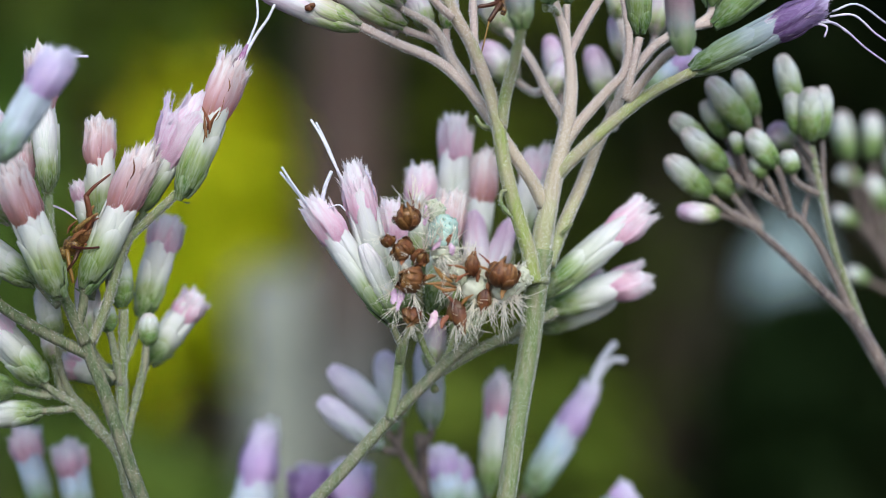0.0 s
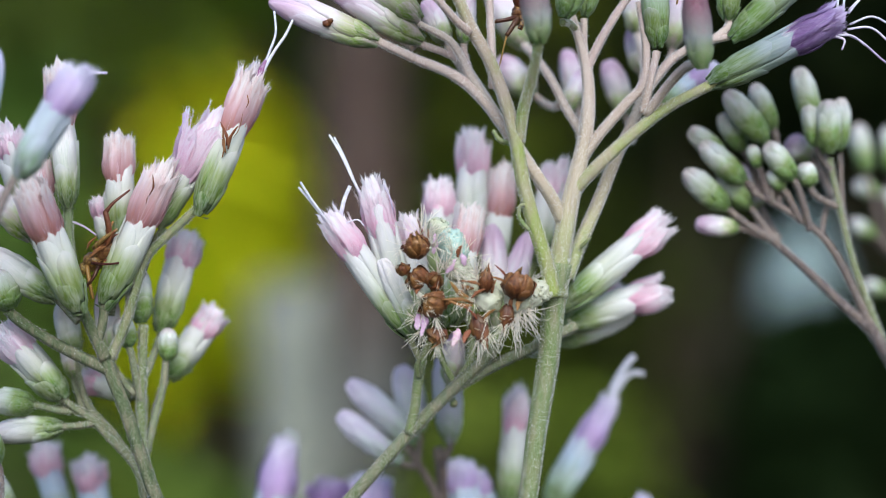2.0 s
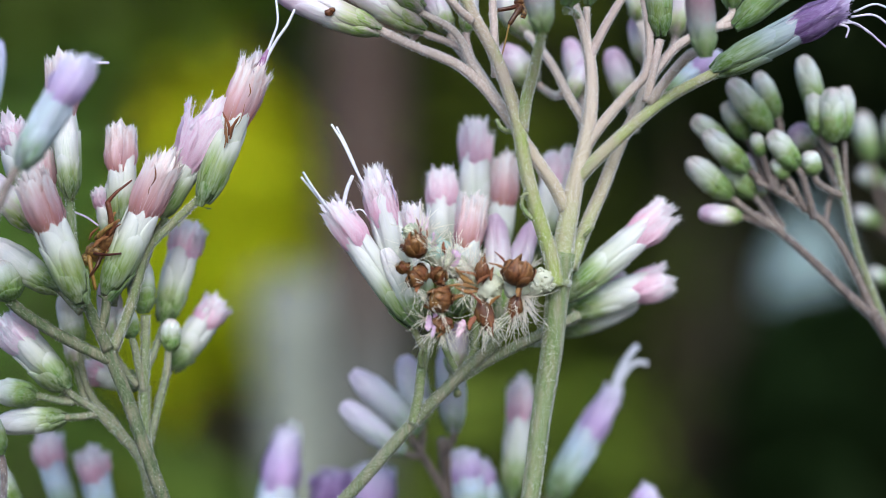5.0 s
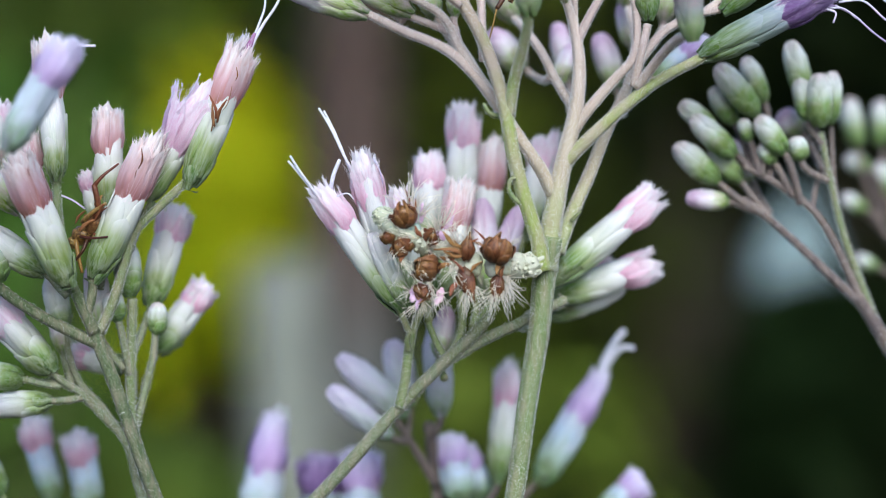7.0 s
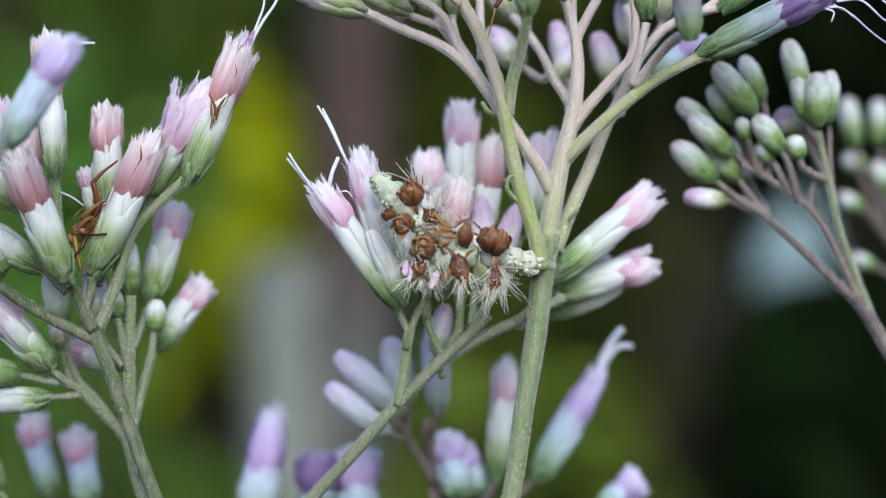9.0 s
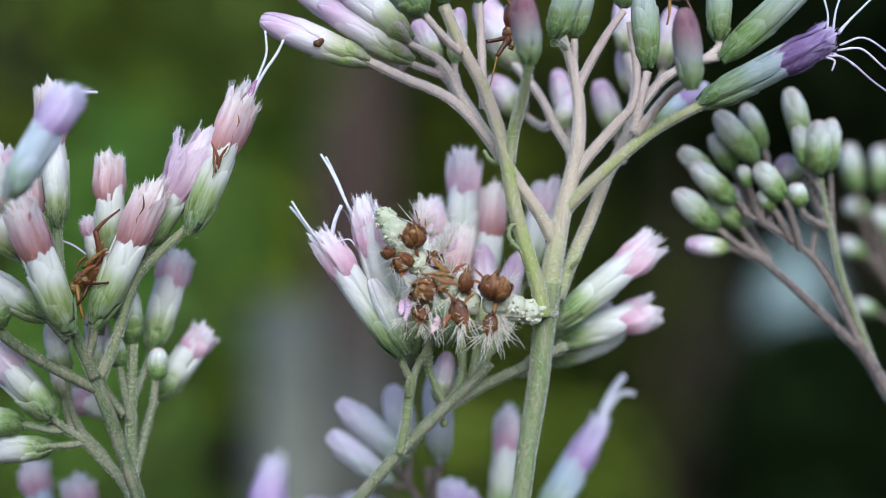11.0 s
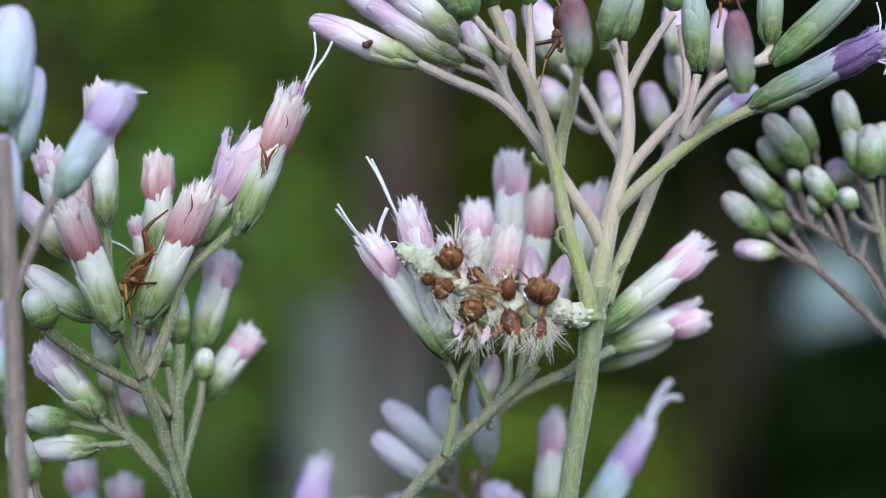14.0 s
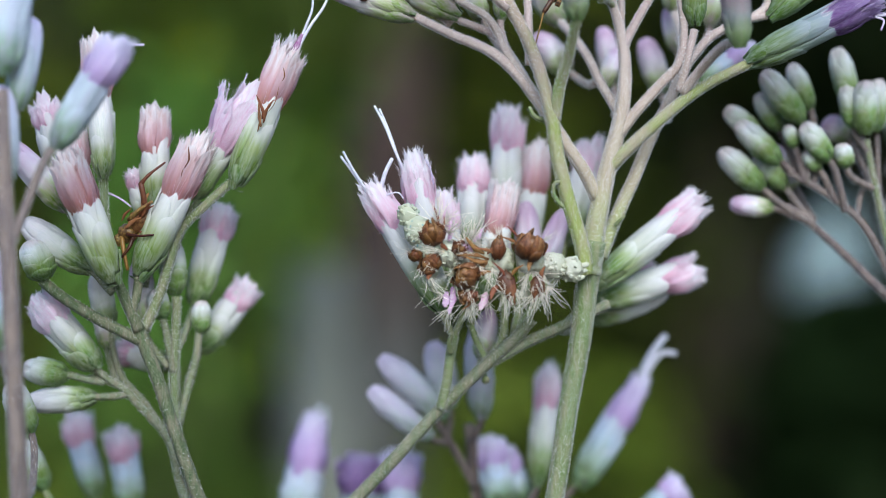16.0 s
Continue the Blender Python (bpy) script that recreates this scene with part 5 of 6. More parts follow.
head(buds, "bud", (23.2, 7.6, 4.3), (19.0, 7.4, 8.0), 1.38, (26.6, 8.0, 2.0))
head(buds, "bud", (25.2, 8.4, 4.4), (22.3, 8.6, 7.7), 1.20, (27.3, 8.0, 1.5))
head(buds, "bud", (24.5, 6.8, 6.5), (20.3, 6.6, 10.3), 1.29)
head(buds, "bud", (23.0, 8.0, 8.7), (19.6, 8.0, 11.6), 1.15, (25.6, 7.6, 5.8))
head(buds, "bud", (26.4, 7.0, 9.9), (22.6, 7.0, 14.8), 1.38, (26.5, 7.4, 5.1))
head(buds, "bud", (27.2, 8.6, 11.1), (25.3, 8.6, 15.6), 1.10, (27.3, 7.6, 4.9))
head(buds, "bud", (24.7, 8.8, 9.4), (22.5, 8.8, 13.0), 1.10, (26.1, 7.8, 5.4))
head(buds, "bud", (25.6, 7.2, 7.9), (24.8, 7.2, 10.1), 0.78, (26.5, 7.4, 5.1))
head(buds, "bud", (28.5, 6.4, 6.7), (25.9, 6.2, 10.2), 1.24, (29.9, 7.4, 2.7))
head(buds, "bud", (27.7, 7.0, 6.0), (26.3, 7.0, 7.9), 0.83, (29.2, 7.4, 3.4))
head(buds, "bud", (29.9, 6.6, 6.2), (29.2, 6.4, 8.5), 1.01, (32.2, 7.4, 4.7))
head(buds, "pale", (30.7, 11.0, 9.1), (28.8, 11.0, 10.9), 1.29, (32.1, 8.4, 5.4))
head(buds, "bud", (30.6, 8.2, 11.1), (29.2, 8.4, 17.0), 1.24, (31.9, 7.6, 7.3))
head(buds, "bud", (30.7, 7.6, 9.5), (29.8, 7.6, 13.7), 1.06, (31.8, 7.4, 7.8))
head(buds, "bud", (31.4, 6.8, 8.8), (31.3, 6.8, 14.0), 1.29)
head(buds, "bud", (32.6, 8.4, 9.2), (32.9, 8.4, 14.3), 1.10)
head(buds, "pale", (25.7, 11.0, 6.0), (24.2, 11.0, 8.5), 1.01, (27.5, 9.0, 2.0))
head(buds, "pale", (26.2, 11.0, 4.5), (25.2, 11.0, 6.5), 0.92, (27.5, 9.0, 1.8))
down_of(buds)

# more of the same further back
far = plant_at("out-of-focus budding plant with pale blue-green buds", foot_of((64.3, 34.0, -61.0), 0.01, 0.05))
STALKS[far.name] = M_STEM_BROWN
to_soil(far, (49.9, 34.0, -16.1), 1.7, 0.74, M_STEM_BROWN, (-2.0, 2.4))
stem(far, "main_stem", [(50.2, 34.0, -16.4), (47.7, 34.0, -6.9), (45.2, 34.0, -1.1), (41.8, 34.0, 2.8)], 0.69, 0.46, M_STEM_BROWN, 0)
stem(far, "branch", [(45.9, 34.0, -2.2), (44.7, 34.0, 2.4), (43.9, 34.0, 8.7)], 0.46, 0.37, M_STEM_BROWN, 0)
head(far, "bud", (40.9, 32.0, 8.3), (40.0, 32.0, 14.0), 1.24, (43.6, 34.0, 1.2))
head(far, "bud", (43.7, 34.0, 8.6), (43.6, 34.0, 13.9), 1.20)
head(far, "bud", (42.4, 33.0, 6.4), (39.8, 33.0, 8.1), 1.20, (43.9, 34.0, 1.2))
head(far, "bud", (45.4, 34.0, 3.6), (43.2, 34.0, 7.5), 1.24, (45.3, 34.0, -0.8))
head(far, "bud", (46.4, 34.0, 5.8), (45.9, 34.0, 11.0), 1.20, (45.4, 34.0, 0.1))
head(far, "bud", (42.2, 33.0, 2.3), (39.3, 33.0, 4.1), 1.01, (44.7, 34.0, -0.5))
head(far, "bud", (43.3, 33.0, -3.4), (40.7, 33.0, -2.2), 0.92, (46.4, 34.0, -4.6))
head(far, "bud", (45.2, 36.0, 0.6), (47.6, 36.0, 3.6), 1.20, (45.6, 34.0, -1.7))

low = plant_at("out-of-focus plant with white buds and lilac heads below", foot_of((0.8, 16.0, -54.5), 0.0, 0.06))
STALKS[low.name] = M_STEM_BROWN
to_soil(low, (-0.8, 16.0, -29.3), 1.8, 0.83, M_STEM_BROWN, (0.1, 4.0))
stem(low, "main_stem", [(-0.8, 16.0, -29.8), (-1.2, 16.0, -25.2), (-1.7, 15.0, -20.9), (-2.1, 13.0, -16.6)], 0.69, 0.55, M_STEM_BROWN, 0)
stem(low, "branch", [(-1.6, 15.0, -22.4), (-3.5, 13.4, -18.7), (-4.7, 12.6, -16.6), (-5.6, 12.0, -15.0)], 0.55, 0.41, M_STEM_BROWN, 0)
stem(low, "branch", [(-1.0, 16.0, -28.0), (-7.6, 19.0, -27.2), (-12.9, 20.0, -26.1), (-17.0, 20.0, -24.5)], 0.55, 0.41, M_STEM_BROWN, 0)
stem(low, "branch", [(-1.0, 16.0, -26.7), (2.9, 17.0, -25.3), (6.0, 18.0, -24.2), (7.9, 18.0, -22.3)], 0.55, 0.41, M_STEM_BROWN, 0)
head(low, "frost", (-4.2, 12.0, -15.6), (-10.2, 12.0, -10.4), 1.43)
head(low, "frost", (-5.6, 12.0, -17.5), (-11.1, 12.0, -13.2), 1.33, (-4.2, 13.0, -18.1))
head(low, "frost", (-3.9, 13.0, -14.9), (-5.4, 13.0, -9.0), 1.56, (-4.0, 13.0, -17.6))
head(low, "frost", (-1.1, 12.0, -15.6), (-1.4, 11.0, -7.4), 1.47, (-2.0, 13.0, -18.1))
head(low, "spire", (-18.6, 20.0, -27.9), (-16.7, 20.0, -16.2), 2.3)
head(low, "violet", (-11.8, 20.0, -28.7), (-12.5, 20.0, -19.9), 2.67, (-11.8, 20.0, -29.5))
head(low, "lilac", (-8.4, 19.0, -27.8), (-8.7, 19.0, -19.5), 2.12, (-7.6, 19.0, -28.8))
head(low, "lilac", (0.8, 15.0, -23.7), (-0.6, 15.0, -17.8), 1.84, (-0.8, 16.0, -26.7))
head(low, "lilac", (2.8, 16.0, -23.6), (0.8, 16.0, -19.0), 1.56, (-0.8, 16.0, -27.2))
head(low, "pink", (4.0, 14.0, -21.8), (5.1, 14.0, -11.1), 1.43, (0.8, 16.0, -26.2))
head(low, "spire", (8.0, 18.0, -22.4), (14.0, 18.0, -12.3), 1.75)
head(low, "lilac", (14.1, 20.0, -25.8), (17.9, 20.0, -22.6), 1.66, (7.6, 17.6, -25.4))
style(low, [(13.4, 18.0, -13.5), (14.0, 18.0, -11.4), (15.2, 18.0, -9.4), (15.9, 18.0, -8.6)], 0.36)
style(low, [(13.7, 18.0, -13.5), (14.5, 18.0, -11.4), (15.7, 18.0, -10.2), (16.8, 18.0, -10.3)], 0.3)
style(low, [(-17.0, 20.0, -19.0), (-16.7, 20.0, -17.4), (-16.2, 20.0, -15.5)], 0.2)
style(low, [(-16.6, 20.0, -19.0), (-16.1, 20.0, -17.4), (-15.5, 20.0, -15.8)], 0.16)

corner = plant_at("out-of-focus pair of pink heads low among the stems", foot_of((-34.5, 15.0, -49.0), 0.0, 0.05))
to_soil(corner, (-35.0, 15.0, -29.1), 1.6, 0.64, M_STEM_BROWN, (0.05, 4.0))
stem(corner, "main_stem", [(-35.0, 15.0, -29.6), (-34.9, 15.0, -26.5), (-34.5, 15.0, -24.2)], 0.60, 0.51, M_STEM_BROWN, 0)
head(corner, "mauve", (-36.2, 15.0, -23.5), (-38.2, 15.0, -15.9), 1.56, (-34.9, 15.0, -28.1))
head(corner, "mauve", (-32.8, 15.0, -24.4), (-34.1, 15.0, -17.3), 1.75, (-34.6, 15.0, -26.0))
head(corner, "bud", (-38.2, 6.0, -22.1), (-40.6, 6.0, -17.3), 1.38, (-35.1, 15.0, -28.6))

# ---- the caterpillar, dressed in scraps of flowers ----
def strip(points, w, material):
    """A narrow curled scrap, mm, thick in the middle."""
    path = spline(points, 4) * 0.001
    t = np.linspace(0, 1, len(path))
    v, f = tube(path, (0.15 + 0.85 * np.sin(np.pi * (0.1 + 0.85 * t))) * w * 0.0010, 8, 0.38)
    mid = np.repeat(path, 8, axis=0)
    v = np.array(v)
    v[:len(mid), 1] = mid[:, 1] + (v[:len(mid), 1] - mid[:, 1]) * 0.2      # a flat, crumpled blade
    return mesh_of("scrap", v, f, material)


def bristles(count, length, seed, cone=1.3, r=0.032):
    """A spray of stiff pale hairs, mm, opening along z."""
    rnd = random.Random(seed)
    pieces = []
    for _ in range(count):
        a, o = rnd.uniform(0, 6.28), abs(rnd.gauss(0, cone * 0.5))
        d = np.array((math.sin(o) * math.cos(a), math.sin(o) * math.sin(a), math.cos(o)))
        k = length * rnd.uniform(0.4, 1.1)
        bend = np.array([rnd.gauss(0, 0.08) for _ in range(3)])
        path = [np.zeros(3)]
        for step in range(5):
            path.append(path[-1] + d * k / 5)
            d = d + bend
            d = d / np.linalg.norm(d)
        pieces.append(tube(np.array(path) * 0.001, np.linspace(r, r * 0.45, 6) * 0.001, 4))
    return mesh_of("bristles", *join(pieces), M_BRISTLE)


def warty(w, l, seed, skin, warts=34):
    """A body segment in mm: a soft creased lump with curds of small pale warts."""
    rnd = random.Random(seed * 13)
    bm = bmesh.new()
    bmesh.ops.create_icosphere(bm, subdivisions=4, radius=1)
    for v in bm.verts:
        n = 0.93 + 0.14 * noise.noise(v.co * 2.2 + Vector((seed * 7.3, 0, 0))) + 0.05 * noise.noise(v.co * 7.0 + Vector((0, seed * 2.1, 0)))
        n -= 0.05 * max(0.0, math.sin(v.co.z * 9.0 + seed)) ** 2
        v.co = Vector((v.co.x * w * n, v.co.y * w * n, v.co.z * l * n))
    curds = [Vector((rnd.gauss(0, 1), rnd.gauss(0, 1), rnd.gauss(0, 0.8))).normalized() for _ in range(max(3, warts // 6))]
    for _ in range(warts):
        d = (rnd.choice(curds) + Vector((rnd.gauss(0, 0.3), rnd.gauss(0, 0.3), rnd.gauss(0, 0.3)))).normalized()
        at = Matrix.Translation((d.x * w * 0.95, d.y * w * 0.95, d.z * l * 0.93)) @ Euler((rnd.uniform(0, 3), rnd.uniform(0, 3), 0)).to_matrix().to_4x4()
        k = rnd.uniform(0.07, 0.17)
        bmesh.ops.create_icosphere(bm, subdivisions=2, radius=k, matrix=at @ Matrix.Diagonal((rnd.uniform(0.7, 1.5), 1, rnd.uniform(0.7, 1.5), 1)))
    bmesh.ops.scale(bm, vec=(0.001, 0.001, 0.001), verts=bm.verts)
    me = bpy.data.meshes.new("segment")
    bm.to_mesh(me)
    bm.free()
    me.materials.append(skin)
    me.polygons.foreach_set("use_smooth", [True] * len(me.polygons))
    return me


def dry_bud(seed):
    """A shrivelled bud: folded, pointed brown scales round a dark heart, gaping at the tip."""
    rnd = random.Random(seed)
    prof = curve_of([(-0.1, 0.2), (0, 0.34), (0.12, 0.70), (0.35, 0.92), (0.6, 0.82), (0.8, 0.52), (1.0, 0.22), (1.2, 0.08)])
    core = mesh_of("dry_bud", *spindle(lambda z: prof(z) * 0.80, 0.80, 8, 10), M_DRY)
    scales = []
    for count, a, b, lift in ((4, 0.05, 1.16, 0.02), (4, -0.02, 0.94, 0.10), (3, -0.06, 0.62, 0.16)):
        off = rnd.random() * 6.28
        for k in range(count):
            phi = off + 2 * math.pi * (k + rnd.uniform(-0.2, 0.2)) / count
            v, f = bract_shape(a, b - rnd.uniform(0, 0.30), phi, 0.70 + rnd.uniform(-0.18, 0.14), prof, lift, rnd.uniform(-0.22, 0.22), rnd.uniform(1.0, 1.6), 0.07)
            keel, bend = rnd.uniform(-0.04, 0.18), rnd.uniform(-0.10, 0.10)
            out = []
            for q, (x, y, z) in enumerate(v):
                u = q % 7
                k2 = 1 + (keel if u == 3 else -0.04 if u in (2, 4) else 0.0) + 0.16 * noise.noise(Vector((x * 2.5, y * 2.5, z * 3 + seed)))
                out.append((x * k2 - bend * z * math.sin(phi), y * k2 + bend * z * math.cos(phi), z + 0.07 * noise.noise(Vector((x * 4, y * 4, z + k)))))
            scales.append(mesh_of("dry_bract", out, f, M_DRY))
    return core, scales


def sized(me, x, y, z, drop=0.0):
    """A copy of a unit shape at its size in mm, slid down its own length by drop."""
    m = Matrix.Diagonal((x * 0.001, y * 0.001, z * 0.001, 1)) @ Matrix.Translation((0, 0, -drop))
    copies = []
    for piece in ([me[0], *me[1]] if isinstance(me, tuple) else [me]):
        copies.append(piece.copy())
        copies[-1].transform(m)
    return copies


DRY = [dry_bud(41), dry_bud(42), dry_bud(43), dry_bud(44)]
SPRAYS = [bristles(16, 2.7, 1), bristles(15, 2.3, 2), bristles(16, 3.1, 3, 0.9), bristles(22, 1.9, 4, 1.9)]
STRIPS = [strip([(0, 0, 0), (0.1, 0.1, 0.8), (0.5, 0.0, 1.6)], 0.17, M_DRY_STRIP), strip([(0, 0, 0), (-0.2, 0.1, 0.6), (-0.1, 0.3, 1.3)], 0.21, M_DRY_STRIP),
          strip([(0, 0, 0), (0.1, -0.2, 0.9), (-0.2, 0.0, 2.2)], 0.14, M_DRY_STRIP)]
PETALS = [strip([(0, 0, 0), (0.1, 0.1, 0.9), (0.0, 0.3, 2.0)], 0.30, M_MAUVE), strip([(0, 0, 0), (0.2, 0.0, 0.7), (0.3, 0.2, 1.4)], 0.34, M_MAUVE),
          strip([(0, 0, 0), (0.1, 0.1, 0.8), (0.1, 0.3, 1.7)], 0.36, M_PALEPETAL)]

caterpillar = thing("caterpillar", "pale mint-green looper caterpillar covered in brown flower scraps", "caterpillar", P(5.5, -2.0, -2.9))
ORIGIN = Vector(caterpillar.location)
# the moments between which body and scraps move, and where each lies then: (x, z) in mm
MOMENTS = (0.0, 1.5, 3.0, 4.0, 6.5, 7.5, 8.0, 10.5, 12.0, 13.0, 14.0, 15.0, 16.0)
TAIL = (6.1, -2.3)
LINE = {
    2: [(4.8, -3.2), (4.5, -3.1), (4.5, -2.9), (4.4, -2.9), (3.8, -2.4), (3.6, -2.2), (3.5, -1.9), (3.5, -1.6), (3.6, -1.7), (3.4, -1.6), (3.3, -1.6), (3.1, -1.6), (2.8, -1.7)],
    3: [(2.5, -3.1), (2.2, -2.9), (2.1, -2.8), (2.0, -2.8), (1.5, -2.3), (1.2, -2.0), (1.2, -1.8), (1.1, -1.5), (1.2, -1.6), (1.1, -1.4), (1.0, -1.5), (0.8, -1.5), (0.4, -1.6)],
    4: [(1.3, -2.0), (1.0, -1.7), (0.8, -1.9), (0.6, -1.9), (0.3, -1.6), (0.1, -1.2), (-0.0, -1.0), (-0.3, -0.3), (-0.3, -0.4), (-0.3, -0.6), (-0.4, -0.9), (-0.4, -1.1), (-0.8, -1.6)],
    5: [(0.2, -0.8), (-0.1, -0.4), (-0.6, -0.9), (-0.8, -1.0), (-0.8, -1.0), (-1.0, -0.4), (-1.2, -0.2), (-1.6, 0.8), (-1.9, 0.7), (-1.7, 0.3), (-1.7, -0.4), (-1.7, -0.8), (-1.9, -1.5)],
    6: [(0.1, -0.0), (-0.3, 0.3), (-0.9, -0.3), (-1.1, -0.4), (-2.1, -0.5), (-2.3, 0.2), (-2.4, 0.6), (-2.6, 1.8), (-2.8, 1.7), (-2.8, 1.3), (-3.0, 0.3), (-3.1, -0.3), (-3.6, -1.1)],
    7: [(-0.1, 0.7), (-0.5, 1.1), (-1.1, 0.4), (-1.5, 0.3), (-3.3, -0.1), (-3.5, 0.8), (-3.6, 1.3), (-3.5, 2.8), (-3.7, 2.7), (-3.9, 2.2), (-4.3, 1.1), (-4.6, 0.2), (-5.2, -0.7)],
    8: [(-0.0, 1.6), (-0.7, 1.8), (-1.3, 0.9), (-1.8, 0.7), (-4.4, 0.5), (-4.4, 1.5), (-4.6, 2.1), (-4.4, 4.0), (-4.5, 4.0), (-5.2, 3.2), (-5.8, 1.8), (-6.0, 0.9), (-6.1, 0.6)],
    9: [(-0.7, 3.0), (-1.6, 3.0), (-2.3, 1.9), (-2.8, 1.7), (-5.5, 1.2), (-5.3, 2.3), (-5.6, 2.9), (-5.3, 5.2), (-5.3, 5.2), (-6.5, 4.2), (-7.4, 2.6), (-7.5, 1.5), (-7.0, 1.9)],
}
DEPTH = (-1.9, -2.4, -2.8, -3.0, -3.0, -3.0, -3.0, -3.0, -2.8, -2.4)
TWIST = (0, 10, 25, 45, 105, 130, 140, 150, 155, 155, 155, 155, 155)      # how far the fore body has rolled
SCRAPS = {
    "large": [(4.7, -2.0), (4.5, -1.8), (4.4, -1.7), (4.3, -1.7), (3.8, -1.1), (3.5, -0.9), (3.5, -0.7), (3.4, -0.3), (3.5, -0.4), (3.4, -0.3), (3.3, -0.3), (3.1, -0.4), (2.7, -0.5)],
    "upper": [(-2.8, 2.5), (-3.4, 1.6), (-3.8, 1.0), (-3.9, 0.6), (-3.9, 1.3), (-3.5, 2.2), (-3.3, 2.6), (-3.0, 3.8), (-3.1, 3.8), (-3.3, 3.3), (-3.9, 2.3), (-4.3, 1.5), (-5.0, 0.5)],
    "middle": [(-2.6, -2.4), (-2.4, -3.0), (-2.2, -3.5), (-2.1, -3.7), (-2.1, -2.9), (-2.1, -1.9), (-2.1, -1.5), (-2.2, -0.5), (-2.5, -0.7), (-2.2, -1.0), (-2.2, -1.7), (-2.2, -2.1), (-2.4, -2.8)],
    "under": [(-2.5, -5.3), (-2.1, -5.7), (-1.9, -5.8), (-1.8, -5.9), (-2.2, -4.8), (-2.4, -3.9), (-2.4, -3.4), (-2.4, -2.4), (-2.7, -2.6), (-2.4, -2.8), (-2.3, -3.4), (-2.2, -3.8), (-2.2, -4.6)],
    "hanging": [(1.2, -5.3), (1.4, -5.3), (1.6, -5.4), (1.7, -5.4), (1.3, -4.0), (1.1, -3.4), (1.0, -3.2), (0.7, -2.5), (0.6, -2.6), (0.8, -2.7), (1.0, -3.1), (1.0, -3.3), (1.0, -3.7)],
    "outer": [(-3.3, -0.0), (-3.5, -0.8), (-3.7, -1.6), (-3.7, -1.8), (-4.1, -1.2), (-3.9, -0.1), (-3.8, 0.2), (-3.9, 1.8), (-4.3, 1.6), (-4.4, 1.1), (-4.6, -0.1), (-4.8, -1.1), (-5.3, -1.9)],
    "inner": [(-1.8, -0.6), (-2.0, -1.1), (-2.4, -1.6), (-2.3, -1.9), (-1.6, -0.5), (-1.5, 0.6), (-1.5, 0.9), (-1.2, 2.0), (-1.4, 1.8), (-1.5, 1.5), (-1.8, 0.9), (-2.1, 0.5), (-2.7, -0.7)],
    "tan": [(0.0, -2.8), (-0.2, -2.9), (-0.1, -2.9), (-0.1, -2.9), (0.1, -1.5), (-0.1, -0.6), (-0.3, -0.2), (-0.8, 0.7), (-1.0, 0.5), (-1.0, 0.3), (-1.2, -0.2), (-1.4, -0.5), (-1.6, -1.3)],
    "upright": [(2.3, -1.1), (2.0, -1.2), (1.7, -1.2), (1.5, -1.3), (1.2, -1.1), (1.2, -0.4), (1.2, -0.1), (1.1, 0.2), (1.0, 0.4), (0.9, 0.1), (0.7, -0.0), (0.5, -0.2), (0.2, -0.5)],
    "rear": [(3.2, -4.1), (3.4, -4.2), (3.8, -4.4), (4.0, -4.5), (3.6, -4.1), (3.5, -3.9), (3.5, -3.8), (3.1, -3.5), (2.8, -3.3), (3.0, -3.4), (3.1, -3.5), (3.3, -3.7), (3.3, -3.8)],
    "mauve": [(-3.5, -3.8), (-3.2, -4.4), (-2.8, -5.2), (-2.5, -5.6), (-2.6, -5.0), (-2.8, -4.1), (-2.9, -3.6), (-3.5, -1.9), (-3.7, -2.0), (-3.3, -2.4), (-3.0, -3.3), (-2.9, -3.9), (-3.5, -4.8)],
    "pink": [(-0.9, -5.5), (-0.7, -5.7), (-0.3, -6.0), (-0.1, -6.1), (-1.1, -5.0), (-1.1, -4.2), (-1.2, -3.8), (-1.4, -3.3), (-1.5, -3.0), (-1.3, -3.5), (-1.2, -3.8), (-1.0, -4.3), (-1.0, -4.8)],
}
# segments from the tail that grips the stem to the head: width, length in mm, skin
SEGMENTS = [(1.05, 1.0, M_SKIN), (1.15, 1.1, M_SKIN), (1.15, 1.1, M_SKIN), (1.15, 1.1, M_SKIN), (1.1, 1.05, M_SKIN), (1.1, 1.0, M_SKIN),
            (1.15, 1.05, M_SKIN), (1.3, 1.15, M_SKIN_BLUE), (1.3, 1.15, M_SKIN_BLUE), (0.9, 0.9, M_SKIN_BLUE)]


def place_of(i, k):
    """Where segment i lies at moment k, from the caterpillar's foot."""
    if i == 0:
        x, z = TAIL
    elif i == 1:
        x, z = (TAIL[0] * 0.55 + LINE[2][k][0] * 0.45, TAIL[1] * 0.55 + LINE[2][k][1] * 0.45)
    else:
        x, z = LINE[i][k]
    return P(x, DEPTH[i], z) - ORIGIN


def chain_pose(i, k):
    here = place_of(i, k)
    z = (place_of(min(9, i + 1), k) - place_of(max(0, i - 1), k)).normalized()
    x = Vector((0, 1, 0)).cross(z).normalized()
    y = z.cross(x)
    m = Matrix((x, y, z)).transposed().to_4x4() @ pose(0, 0, 0, 0, 0, TWIST[k] if i in (7, 8) else 170 if i == 9 else 0)
    m.translation = here
    return m


BODY = []
for i, (w, l, skin) in enumerate(SEGMENTS):
    name = "head" if i == len(SEGMENTS) - 1 else "body_segment"
    seg = part(name, warty(w, l * 1.15, i + 1, skin, 64 if i < 2 or i == 9 else 30), caterpillar, chain_pose(i, 0), "turquoise underside fold" if i in (7, 8) else "")
    BODY.append(seg)
